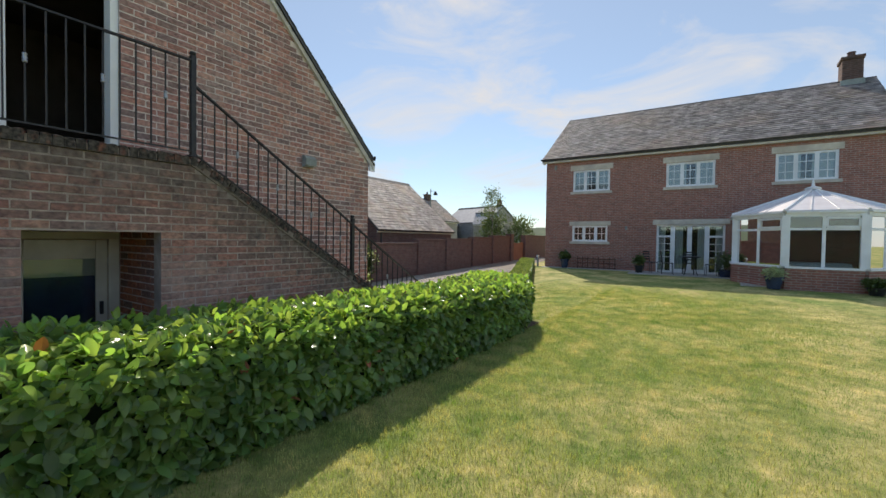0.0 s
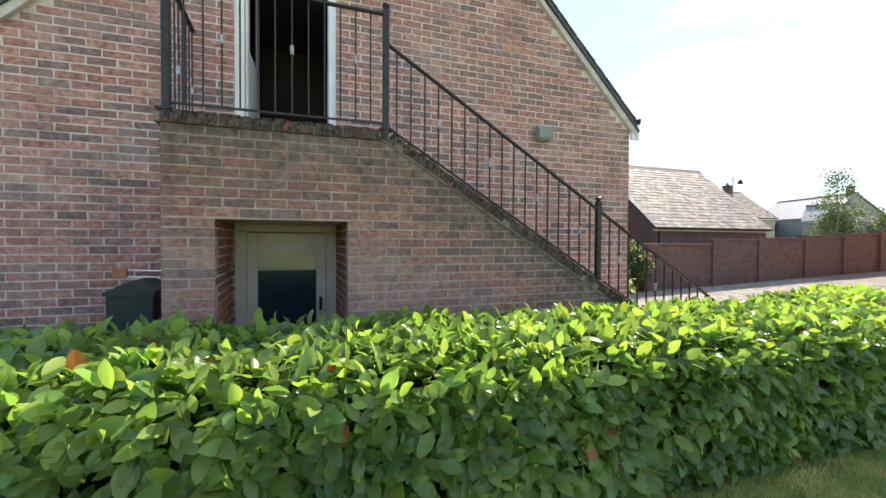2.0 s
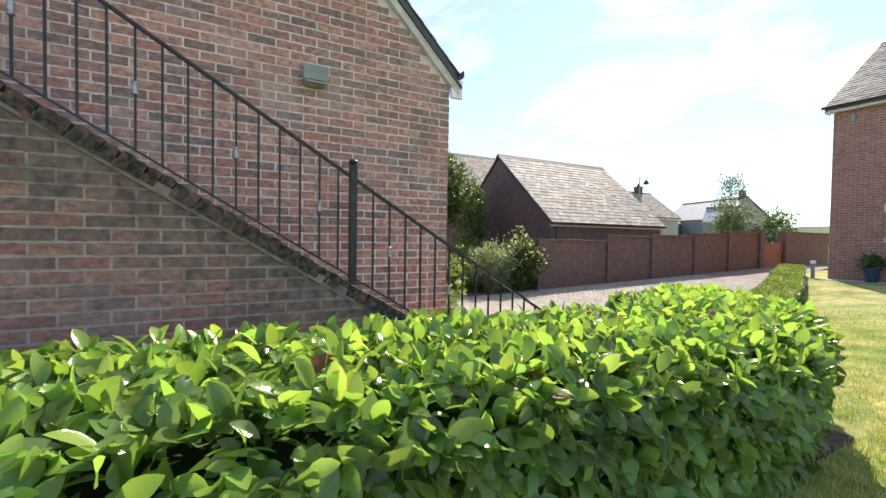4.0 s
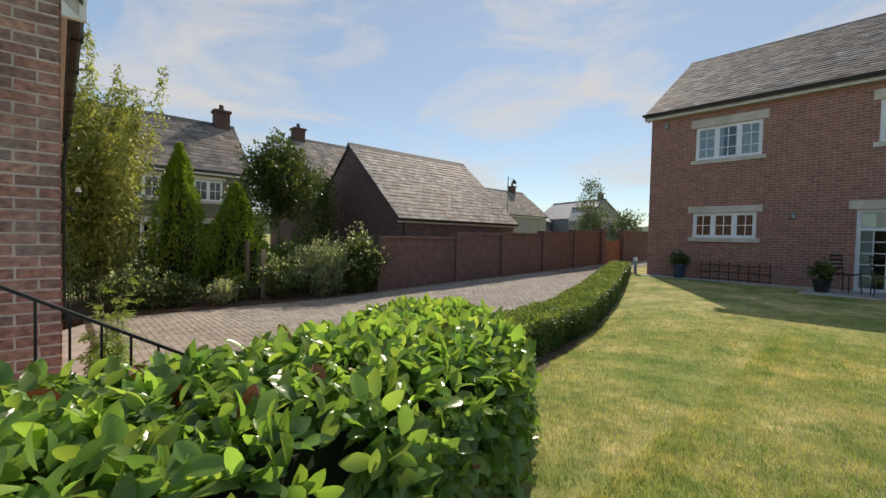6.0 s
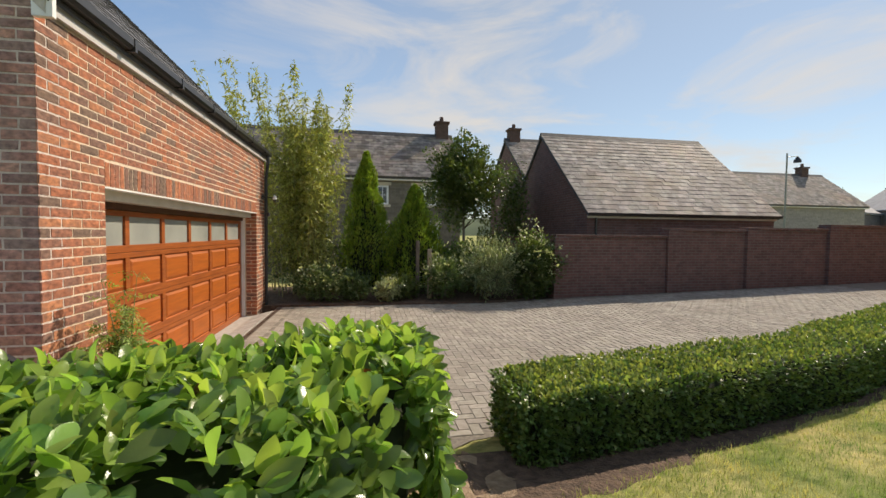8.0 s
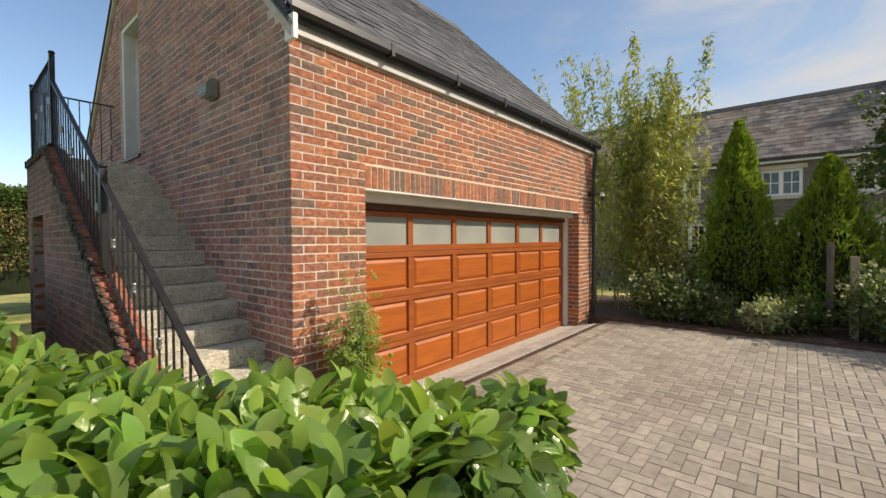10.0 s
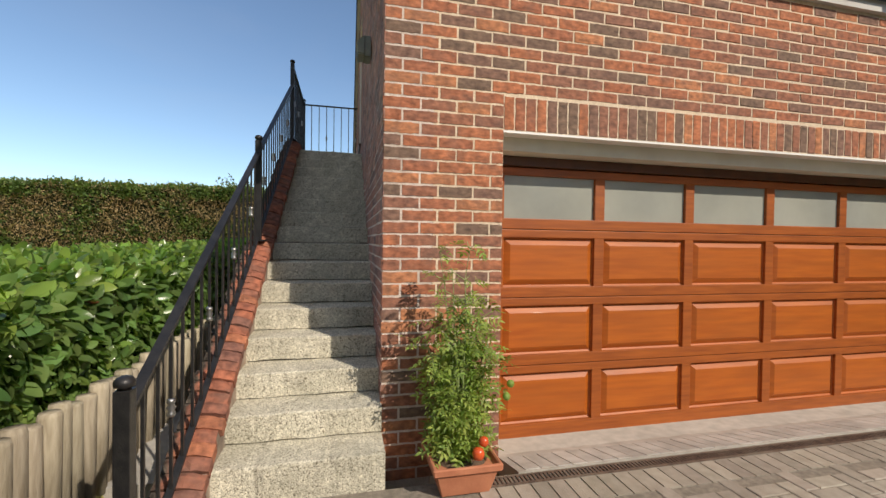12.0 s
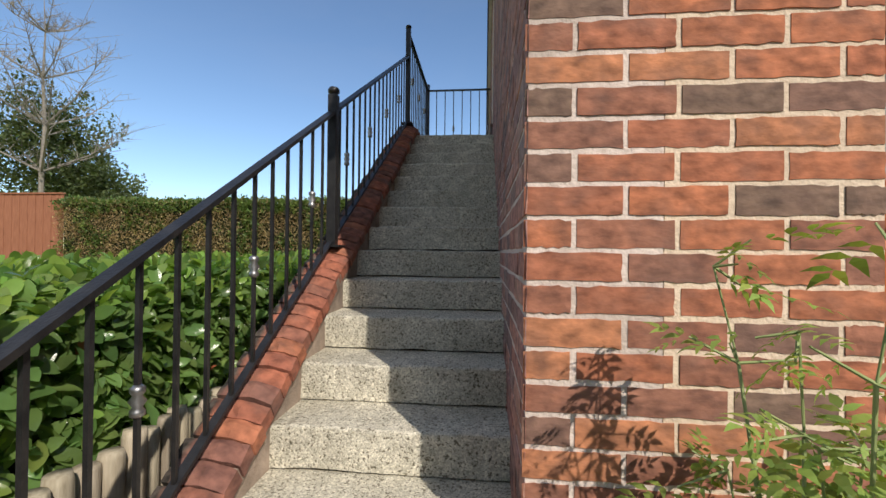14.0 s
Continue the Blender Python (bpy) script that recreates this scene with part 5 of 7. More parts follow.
def front_wall(length, z0, z1, holes, thick=0.3):
    """One solid wall with openings (x0, x1, z0, z1) that go through it."""
    bm, made = bmesh.new(), {}
    xs = sorted({0.0, length, *[h[0] for h in holes], *[h[1] for h in holes]})
    zs = sorted({z0, z1, *[h[2] for h in holes], *[h[3] for h in holes]})

    def solid(i, k):
        if not (0 <= i < len(xs) - 1 and 0 <= k < len(zs) - 1):
            return False
        x, z = (xs[i] + xs[i + 1]) / 2, (zs[k] + zs[k + 1]) / 2
        return not any(h[0] < x < h[1] and h[2] < z < h[3] for h in holes)

    def vert(i, y, k):
        if (i, y, k) not in made:
            made[i, y, k] = bm.verts.new((xs[i], y, zs[k]))
        return made[i, y, k]

    t = thick
    for i in range(len(xs) - 1):
        for k in range(len(zs) - 1):
            if not solid(i, k):
                continue
            bm.faces.new((vert(i, 0, k), vert(i + 1, 0, k), vert(i + 1, 0, k + 1), vert(i, 0, k + 1)))
            bm.faces.new((vert(i, t, k), vert(i, t, k + 1), vert(i + 1, t, k + 1), vert(i + 1, t, k)))
            for di, dk, a, b in ((-1, 0, (i, k + 1), (i, k)), (1, 0, (i + 1, k), (i + 1, k + 1)), (0, -1, (i, k), (i + 1, k)), (0, 1, (i + 1, k + 1), (i, k + 1))):
                if not solid(i + di, k + dk):
                    bm.faces.new((vert(a[0], 0, a[1]), vert(a[0], t, a[1]), vert(b[0], t, b[1]), vert(b[0], 0, b[1])))
    return bm


def main_house():
    L, D, EV, AP = 12.25, 8.0, 5.22, 8.05
    h = thing("brick_house", "two-storey red brick house with slate roof and stone lintels", "house", (-1.93, 14.54, 0.5), turn=HOUSE_TURN)
    ups = [(1.32, 1.68, 3.68, 1.0, 3), (5.28, 1.76, 3.68, 1.02, 3), (8.95, 1.78, 3.68, 1.06, 3)]
    low = (1.32, 1.62, 1.32, 0.75, 3)
    pat = (4.96, 2.48, 0.05, 2.03)
    holes = [(x, x + w, z, z + hh) for x, w, z, hh, _ in ups] + [(low[0], low[0] + low[1], low[2], low[2] + low[3]), (pat[0], pat[0] + pat[1], pat[2], pat[2] + pat[3])]
    part("wall_front", front_wall(L, -0.6, EV, holes), M_HOUSE_BRICK, h)
    side = [(0.302, -0.6), (D - 0.302, -0.6), (D - 0.302, EV), (D / 2, AP - 0.15), (0.302, EV)]
    part("wall_side", prism(bmesh.new(), side, "x", 0.0, 0.3), M_HOUSE_BRICK, h)
    part("wall_side", prism(bmesh.new(), side, "x", L - 0.3, L), M_HOUSE_BRICK, h)
    part("wall_back", box(bmesh.new(), 0, D - 0.3, -0.6, L, D, EV), M_HOUSE_BRICK, h)
    part("upper_floor", box(bmesh.new(), 0.3, 0.3, 2.5, L - 0.3, D - 0.3, 2.7), M_ROOM, h)
    for x, w, z, hh, n in ups:
        window(h, x, z, w, hh, n, (2, 3))
    window(h, *low[:1], low[2], low[1], low[3], 3, (2, 2), lintel=0.2, curtain=False)
    # french doors with side lights
    x, w, z, hh = pat
    part("lintel", box(bmesh.new(), x - 0.15, -0.025, z + hh, x + w + 0.15, 0.19, z + hh + 0.22, 0.01), M_STONE, h, "pale dressed stone lintel")
    fd = part("french_doors", box(bmesh.new(), x, 0.08, z + hh - 0.07, x + w, 0.16, z + hh), M_WHITE, h, "white glazed french doors")
    edges = [0, 0.62, 1.24, 1.86, 2.48]
    for e in edges:
        part("frame", box(bmesh.new(), max(x, x + e - 0.085), 0.079, z, min(x + w, x + e + 0.085), 0.159, z + hh - 0.065), M_WHITE, fd)
    for k in range(4):
        a, b = x + edges[k] + 0.06, x + edges[k + 1] - 0.06
        part("frame", box(bmesh.new(), a - 0.002, 0.081, z, b + 0.002, 0.157, z + 0.16 + (0.0 if k in (1, 2) else -0.08)), M_WHITE, fd)
        part("pane", box(bmesh.new(), a, 0.11, z + 0.1, b, 0.118, z + hh - 0.07), M_GLASS, fd).visible_shadow = False
        if k in (0, 3):
            bm = box(bmesh.new(), a - 0.002, 0.08, z + 1.5, b + 0.002, 0.156, z + 1.58)
            for j in range(1, 5):
                box(bm, a, 0.1, z + 0.1 + 0.28 * j, b, 0.109, z + 0.12 + 0.28 * j)
            box(bm, (a + b) / 2 - 0.01, 0.1005, z + 0.1, (a + b) / 2 + 0.01, 0.1085, z + 1.5)
            part("glazing_bar", bm, M_WHITE, fd)
    # dark board for the unlit room behind the french doors
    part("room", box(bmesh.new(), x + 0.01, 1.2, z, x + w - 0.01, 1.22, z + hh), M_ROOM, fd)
    for a in (x + 0.06, x + 0.72, x + 1.52, x + 2.15):
        part("curtain", box(bmesh.new(), a, 0.22, z + 0.05, a + 0.27, 0.25, z + hh - 0.1), M_CURTAIN, fd)
    # roof
    part("roof_deck", prism(bmesh.new(), [(-0.25, EV + 0.02 - 0.05), (D / 2, AP), (D + 0.25, EV - 0.03), (D + 0.25, EV + 0.07), (D / 2, AP + 0.1), (-0.25, EV + 0.09)], "x", -0.14, L + 0.14), M_RIDGE, h)
    kk = (AP - EV) / (D / 2)
    slate_roof("slate_covering", h, (-0.15, -0.28, EV - 0.28 * kk + 0.26), (1, 0, 0), L + 0.3, (0, 1, kk * 0.97), math.hypot(D / 2 + 0.28, (D / 2 + 0.28) * kk) - 0.02, lambda u, v: False, 0.19, 0.28, joined=M_SLATE_HOUSE)
    part("ridge", prism(bmesh.new(), [(D / 2 - 0.17, AP + 0.0), (D / 2, AP + 0.12), (D / 2 + 0.17, AP + 0.0), (D / 2 + 0.15, AP + 0.08), (D / 2, AP + 0.21), (D / 2 - 0.15, AP + 0.08)], "x", -0.16, L + 0.16), M_RIDGE, h)
    part("fascia", box(bmesh.new(), -0.16, -0.2, EV - 0.1, L + 0.16, -0.02, EV + 0.06), M_CREAM, h, "cream painted fascia")
    part("gutter", prism(bmesh.new(), [(-0.32, EV + 0.09), (-0.3, EV + 0.02), (-0.23, EV + 0.02), (-0.205, EV + 0.09)], "x", -0.2, L + 0.2), M_GUTTER, h, "black gutter")
    part("bargeboard", prism(bmesh.new(), [(-0.25, EV - 0.2), (D / 2, AP - 0.17), (D + 0.25, EV - 0.2), (D + 0.25, EV - 0.02), (D / 2, AP - 0.01), (-0.25, EV - 0.02)], "x", -0.04, -0.002), M_CREAM, h)
    ch = part("chimney", box(bmesh.new(), L - 0.95, D / 2 - 0.38, AP - 0.6, L - 0.3, D / 2 + 0.38, AP + 0.95), M_CHIMNEY, h)
    part("cap", box(bmesh.new(), L - 1.0, D / 2 - 0.44, AP + 0.95, L - 0.25, D / 2 + 0.44, AP + 1.07, 0.02), M_CHIMNEY, ch)
    part("chimney_pot", lathe(bmesh.new(), [(0.14, 0), (0.13, 0.22), (0.15, 0.26), (0.11, 0.28)], (L - 0.62, D / 2, AP + 1.07), 12), M_CHIMNEY, ch)
    part("flashing", box(bmesh.new(), L - 1.0, D / 2 - 0.45, AP - 0.12, L - 0.25, D / 2 - 0.382, AP + 0.1), M_LAMP_GREY, ch)
    part("wall_light", lathe(bmesh.new(), [(0.02, -0.1), (0.06, -0.07), (0.05, 0.06), (0.02, 0.09)], (3.75, -0.07, 1.95), 10), M_LAMP_GREY, h)
    part("alarm_box", box(bmesh.new(), 0.42, -0.09, 4.78, 0.52, -0.002, 4.98, 0.02), M_LAMP_GREY, h)
    part("plinth", box(bmesh.new(), -0.03, -0.5, -0.4, L, -0.002, 0.06), M_APRON, h, "pale paving strip along the house")
    return h


HOUSE_TURN = 0.0
main_house()


def conservatory():
    """Eight-sided glazed front on a brick base, with a fluted pale roof."""
    c = thing("conservatory", "white framed octagonal conservatory with a pale ribbed roof", "conservatory", (7.86, 12.4, 0.5), turn=HOUSE_TURN)
    Z0, Z1, APX = 0.62, 2.15, 3.12
    ring = [(2.05, 2.1), (2.05, -0.3), (0.86, -2.0), (-0.86, -2.0), (-2.05, -0.3), (-2.05, 2.1)]
    for p, q in zip(ring, ring[1:]):
        p, q = Vector((*p, 0)), Vector((*q, 0))
        d = (q - p).normalized()
        n = Vector((-d.y, d.x, 0))
        part("base_wall", bar(bmesh.new(), p + Vector((0, 0, 0.2)), q + Vector((0, 0, 0.2)), 0.22, 0.84), M_HOUSE_BRICK, c)
        part("sill", bar(bmesh.new(), p + Vector((0, 0, Z0 + 0.03)), q + Vector((0, 0, Z0 + 0.03)), 0.3, 0.06), M_WHITE, c)
        part("eaves", bar(bmesh.new(), p + Vector((0, 0, Z1 + 0.05)), q + Vector((0, 0, Z1 + 0.05)), 0.16, 0.12), M_WHITE, c)
        part("gutter", bar(bmesh.new(), p + n * 0.0 + Vector((0, 0, Z1 + 0.12)), q + Vector((0, 0, Z1 + 0.12)), 0.3, 0.05), M_WHITE, c)
        part("transom", bar(bmesh.new(), p + Vector((0, 0, 1.78)), q + Vector((0, 0, 1.78)), 0.07, 0.07), M_WHITE, c)
        bm = bmesh.new()
        bar(bm, p + Vector((0, 0, (Z0 + Z1) / 2)), q + Vector((0, 0, (Z0 + Z1) / 2)), 0.012, Z1 - Z0)
        part("pane", bm, M_GLASS, c).visible_shadow = False
        for k in (0, 1):
            s = p + (q - p) * (k / 2)
            w = 0.2 if k != 1 else 0.08
            part("mullion", box(bmesh.new(), s.x - w / 2, s.y - w / 2, Z0 + 0.05, s.x + w / 2, s.y + w / 2, Z1 + 0.02), M_WHITE, c)
        a, b = p + d * 0.12 + n * 0.03, p + (q - p) * 0.5 - d * 0.06 + n * 0.03
        fan = part("fanlight", bar(bmesh.new(), a + Vector((0, 0, 2.1)), b + Vector((0, 0, 2.1)), 0.06, 0.06), M_WHITE, c, "white top-hung fanlight")
        part("frame", bar(bmesh.new(), a + Vector((0, 0, 1.84)), b + Vector((0, 0, 1.84)), 0.06, 0.06), M_WHITE, fan)
        for e in (a, b):
            part("frame", box(bmesh.new(), e.x - 0.032, e.y - 0.032, 1.85, e.x + 0.032, e.y + 0.032, 2.09), M_WHITE, fan)
    tip = Vector((0, 0.1, APX))
    eave = [Vector((x * 1.06, y * 1.06 if y < 1 else y, Z1 + 0.15)) for x, y in ring]
    for p, q in zip(eave, eave[1:]):
        bm = bmesh.new()
        up = Vector((0, 0, 0.03))
        a = [bm.verts.new(v) for v in (p, q, tip)]
        b = [bm.verts.new(v + up) for v in (p, q, tip)]
        bm.faces.new(a)
        bm.faces.new(b[::-1])
        for i in range(3):
            bm.faces.new((a[i], a[(i + 1) % 3], b[(i + 1) % 3], b[i]))
        bmesh.ops.recalc_face_normals(bm, faces=bm.faces)
        part("roof_panel", bm, M_ROOFSHEET, c, "pale translucent roof sheet")
        for k in range(0, 3):
            s = p + (q - p) * (k / 3)
            part("roof_bar", bar(bmesh.new(), s + Vector((0, 0, 0.04)), tip + Vector((0, 0, 0.04)), 0.02 if k else 0.06, 0.02 if k else 0.05), M_WHITE, c)
    part("finial", lathe(bmesh.new(), [(0.2, 0), (0.22, 0.06), (0.05, 0.12), (0.03, 0.28), (0.0101, 0.34)], tip, 12), M_WHITE, c)
    part("floor_slab", box(bmesh.new(), -1.9, -1.8, -0.3, 1.9, 2.1, 0.02), M_APRON, c)
    part("sofa", box(bmesh.new(), -1.4, -0.6, 0.02, 0.9, 0.2, 0.75, 0.1), M_CURTAIN, c)


M_ROOFSHEET = material("roof_sheet", (0.68, 0.63, 0.61), (0.8, 0.76, 0.74), 3, 0.45, 0.1, 12)
conservatory()

# ---- boundary wall and neighbouring garage ----


def boundary_wall():
    w = thing("boundary_wall", "tall red brick boundary wall with piers and stepped coping", "garden wall", kind="structure")
    X = -6.45
    runs = [(6.85, 10.0, 1.58), (10.0, 12.4, 1.76), (12.4, 15.1, 1.82), (15.1, 17.6, 1.93), (17.6, 20.3, 2.05), (22.6, 27.5, 2.15)]
    for y0, y1, z in runs:
        part("wall_panel", box(bmesh.new(), X - 0.22, y0, -0.3, X, y1, z), M_WALL_BRICK, w)
        part("coping", box(bmesh.new(), X - 0.28, y0 - 0.002, z, X + 0.05, y1 + 0.002, z + 0.07, 0.015), M_WALL_BRICK, w)
        part("pier", box(bmesh.new(), X - 0.28, y0 - 0.05, -0.3, X + 0.09, y0 + 0.38, z + 0.002), M_WALL_BRICK, w)
    part("pier", box(bmesh.new(), X - 0.3, 20.1, -0.3, X + 0.12, 20.5, 2.25), M_WALL_BRICK, w)
    gate = thing("timber_gate", "low brown timber gate in the boundary wall", "gate")
    for k in range(10):
        part("board", box(bmesh.new(), X - 0.12, 20.52 + k * 0.205, 0.4, X - 0.09, 20.52 + k * 0.205 + 0.195, 1.6 + 0.12 * abs(k - 4.5) / 4.5), M_FENCE, gate)
    part("ledge", box(bmesh.new(), X - 0.088, 20.52, 1.3, X - 0.05, 22.57, 1.42), M_FENCE, gate)


boundary_wall()


def neighbour_garage():
    g = thing("neighbour_garage", "brick garage with a weathered grey slate roof", "garage", (0, 0, 0))
    x0, x1, y0, y1, ev, ap = -13.7, -7.38, 8.2, 14.3, 2.25, 5.0
    part("wall_gable", prism(bmesh.new(), [(x0, -0.3), (x1, -0.3), (x1, ev), ((x0 + x1) / 2, ap - 0.05), (x0, ev)], "y", y0, y0 + 0.25), M_WALL_BRICK, g)
    part("wall_gable", prism(bmesh.new(), [(x0, -0.3), (x1, -0.3), (x1, ev), ((x0 + x1) / 2, ap - 0.05), (x0, ev)], "y", y1 - 0.25, y1), M_WALL_BRICK, g)
    part("wall_side", box(bmesh.new(), x1 - 0.25, y0 + 0.25, -0.3, x1, y1 - 0.25, ev), M_WALL_BRICK, g)
    part("wall_side", box(bmesh.new(), x0, y0 + 0.25, -0.3, x0 + 0.25, y1 - 0.25, ev), M_WALL_BRICK, g)
    pitched_roof(g, x0, x1, y0 - 0.06, y1 + 0.06, ev + 0.03, ap, "y", 0.14, 0.08)
    k = (ap - ev - 0.03) / ((x1 - x0) / 2)
    slate_roof("slate_covering", g, (x1 + 0.2, y0 - 0.08, ev + 0.03 - 0.2 * k + 0.11), (0, 1, 0), y1 - y0 + 0.16, (-1, 0, k), math.hypot((x1 - x0) / 2 + 0.2, ((x1 - x0) / 2 + 0.2) * k), lambda u, v: v < 2.75, 0.21, 0.3, 9)
    part("fascia", box(bmesh.new(), x1 + 0.002, y0, ev - 0.14, x1 + 0.1, y1, ev - 0.02), M_CREAM, g)
    part("gutter", prism(bmesh.new(), [(x1 + 0.14, ev + 0.0), (x1 + 0.16, ev - 0.07), (x1 + 0.22, ev - 0.07), (x1 + 0.25, ev)], "y", y0 - 0.05, y1 + 0.05), M_GUTTER, g)
    part("downpipe", tube(bmesh.new(), (x1 + 0.05, y0 + 0.25, ev - 0.1), (x1 + 0.05, y0 + 0.25, 0.0), 0.035), M_GUTTER, g)


neighbour_garage()

# ---- hedges ----


M_LEAF_ONE = leaf_material("laurel_leaf_single", (0.095, 0.175, 0.055), (0.22, 0.345, 0.1), 0.19, 0.48)


def laurel_hedge():
    h = thing("laurel_hedge", "clipped glossy green laurel hedge with pale new shoots", "hedge")
    path = [(2.24, -11.5), (2.22, 0.5), (2.08, 1.1), (1.92, 1.6), (1.62, 2.06), (1.08, 2.32), (0.44, 2.29)]

    def top(x, y):
        return 1.11 - 0.05 * min(max(y - 1.3, 0.0), 1.0) - 0.08 * min(max((1.3 - x) / 0.6, 0.0), 1.0) * (y > 1.8) + 0.015 * max(0.0, -y) + 0.05 * noise.noise(Vector((x * 1.3, y * 1.3, 3))) + 0.03 * noise.noise(Vector((x * 4, y * 4, 8)))

    places, outs, face, core = [], [], [], bmesh.new()
    # cross-section round the top, from the foot of one face to the other
    seg_len = [math.hypot(b[0] - a[0], b[1] - a[1]) for a, b in zip(path, path[1:])]
    total = sum(seg_len)

    def along(s):
        for (a, b), l in zip(zip(path, path[1:]), seg_len):
            if s <= l:
                t = s / l
                return a[0] + (b[0] - a[0]) * t, a[1] + (b[1] - a[1]) * t, (b[0] - a[0]) / l, (b[1] - a[1]) / l
            s -= l
        return path[-1][0], path[-1][1], (path[-1][0] - path[-2][0]) / seg_len[-1], (path[-1][1] - path[-2][1]) / seg_len[-1]

    def half(s):
        return float(np.interp(total - s, (0.0, 0.4, 0.7, 1.25, 1.9), (0.1, 0.16, 0.34, 0.52, 0.62)))

    rings = []
    for s in np.arange(0, total + 0.01, 0.2):
        x, y, dx, dy = along(min(s, total - 1e-6))
        nx, ny = dy, -dx
        hw, tz = half(s) - 0.14, top(x, y) - 0.15
        rings.append([core.verts.new((x + nx * o * hw, y + ny * o * hw, z)) for o, z in ((-0.9, 0.1), (-1, 0.5), (-0.95, tz - 0.12), (-0.6, tz), (0.6, tz), (0.95, tz - 0.12), (1, 0.5), (0.9, 0.1))])
    for a, b in zip(rings, rings[1:]):
        for i in range(7):
            core.faces.new((a[i], b[i], b[i + 1], a[i + 1]))
    core.faces.new(rings[0])
    core.faces.new(rings[-1][::-1])
    part("inner_shade_mass", core, M_CORE, h, "near-black fill for the shade inside the hedge")
    rnd = random.Random(11)
    n = 46000
    for _ in range(n):
        s = rnd.uniform(3.0, total + 0.35)
        x, y, dx, dy = along(min(s, total - 1e-6))
        nx, ny = dy, -dx
        hw, tz = half(s), top(x, y)
        q = rnd.random() * (2 * hw + 2 * 0.85)
        low = lawn_z(x, y) - 0.02
        if s > total - 1.6:
            low = 0.12
        if s > total:
            o = rnd.uniform(-hw, hw) * (1 - 0.25 * ((s - total) / 0.35))
            zz = low + (tz - 0.05 - low) * rnd.random() ** 0.8
            e = rnd.uniform(0.05, 0.17)
            places.append((x + nx * o + dx * e, y + ny * o + dy * e, zz - 0.08 * (e > 0.12)))
            g = rnd.gauss(0, 0.7)
            outs.append((nx * g + 0.3 * dx, ny * g + 0.3 * dy, rnd.gauss(-0.3, 0.5) + 0.6 * (zz > tz - 0.1)))
            face.append((dx, dy, 0.5))
            continue
        if q < 2 * hw:
            o = q - hw
            edge = max(0.0, abs(o) / hw - 0.7) / 0.3
            depth = rnd.random() ** 2 * 0.12
            places.append((x + nx * o, y + ny * o, tz - 0.16 * edge ** 2 - depth))
            outs.append((nx * 0.5 * edge * (1 if o > 0 else -1) + rnd.gauss(0, 0.5), ny * 0.5 * edge * (1 if o > 0 else -1) + rnd.gauss(0, 0.5), 0.3))
            face.append((nx * edge * (0.7 if o > 0 else -0.7) + rnd.gauss(0, 0.3), ny * edge * (0.7 if o > 0 else -0.7) + rnd.gauss(0, 0.3), 1.0))
        else:
            q -= 2 * hw
            side = 1 if q < 0.85 else -1
            z = low + (tz - 0.08 - low) * (q if q < 0.85 else q - 0.85) / 0.85
            bulge = hw * (0.93 + 0.09 * math.sin((z - low) * 3.2)) + 0.05 * noise.noise(Vector((x * 2, y * 2, z * 2))) - rnd.random() ** 2 * 0.12
            places.append((x + nx * bulge * side, y + ny * bulge * side, z))
            g = rnd.gauss(0, 0.6)
            outs.append((nx * side * 0.4 + dx * g, ny * side * 0.4 + dy * g, rnd.gauss(-0.3, 0.5)))
            face.append((nx * side, ny * side, 0.55))
    places, outs, face = np.array(places), np.array(outs), np.array(face)
    pick = RNG.random(len(places))
    topness = places[:, 2] > 0.98
    # pale shoots grow denser on top and towards the end, where sunlight is imitated
    young = (pick < np.where(places[:, 1] > 1.9, 0.62, np.where(places[:, 1] > 0.6, 0.5, 0.3))) & topness | (pick < 0.07)
    brown = pick > 0.994
    rest = ~young & ~brown
    near = np.flatnonzero(rest & topness & (places[:, 1] > -3.6) & (places[:, 1] < -0.6) & (places[:, 0] > 2.2))[:280]
    rest[near] = False
    leaf_mesh = raw_mesh("leaf", LAUREL[0], LAUREL[1], M_LEAF_ONE, True)
    for i in near:
        ob = new("leaf", leaf_mesh)
        ob.parent = h
        ob.matrix_basis = Matrix.Translation(places[i]) @ Euler((rnd.gauss(0, 0.5), rnd.gauss(-0.25, 0.4), rnd.uniform(0, 6.28))).to_matrix().to_4x4() @ Matrix.Scale(rnd.uniform(0.08, 0.13), 4)
    leaf_cloud("leaves", places[rest], outs[rest], 0.095, M_LEAF, h, LAUREL, 0.0, 0.25, 0.4, "glossy dark green leaves", facing=face[rest], smooth=True)
    leaf_cloud("young_leaves", places[young] + np.array((0, 0, 0.02)), outs[young], 0.092, M_LEAF_YOUNG_LIT, h, LAUREL, 0.35, 0.4, 0.35, "yellow-green shoots, pale also for sunlit leaf tops", facing=face[young], smooth=True)
    leaf_cloud("brown_leaves", places[brown], outs[brown], 0.1, M_LEAF_BROWN, h, LAUREL, 0.1, 0.6, 0.3, "withered brown leaves")


laurel_hedge()


M_BOX_TIP = leaf_material("box_tip", (0.2, 0.27, 0.06), (0.34, 0.38, 0.12), 0.4, 0.35)


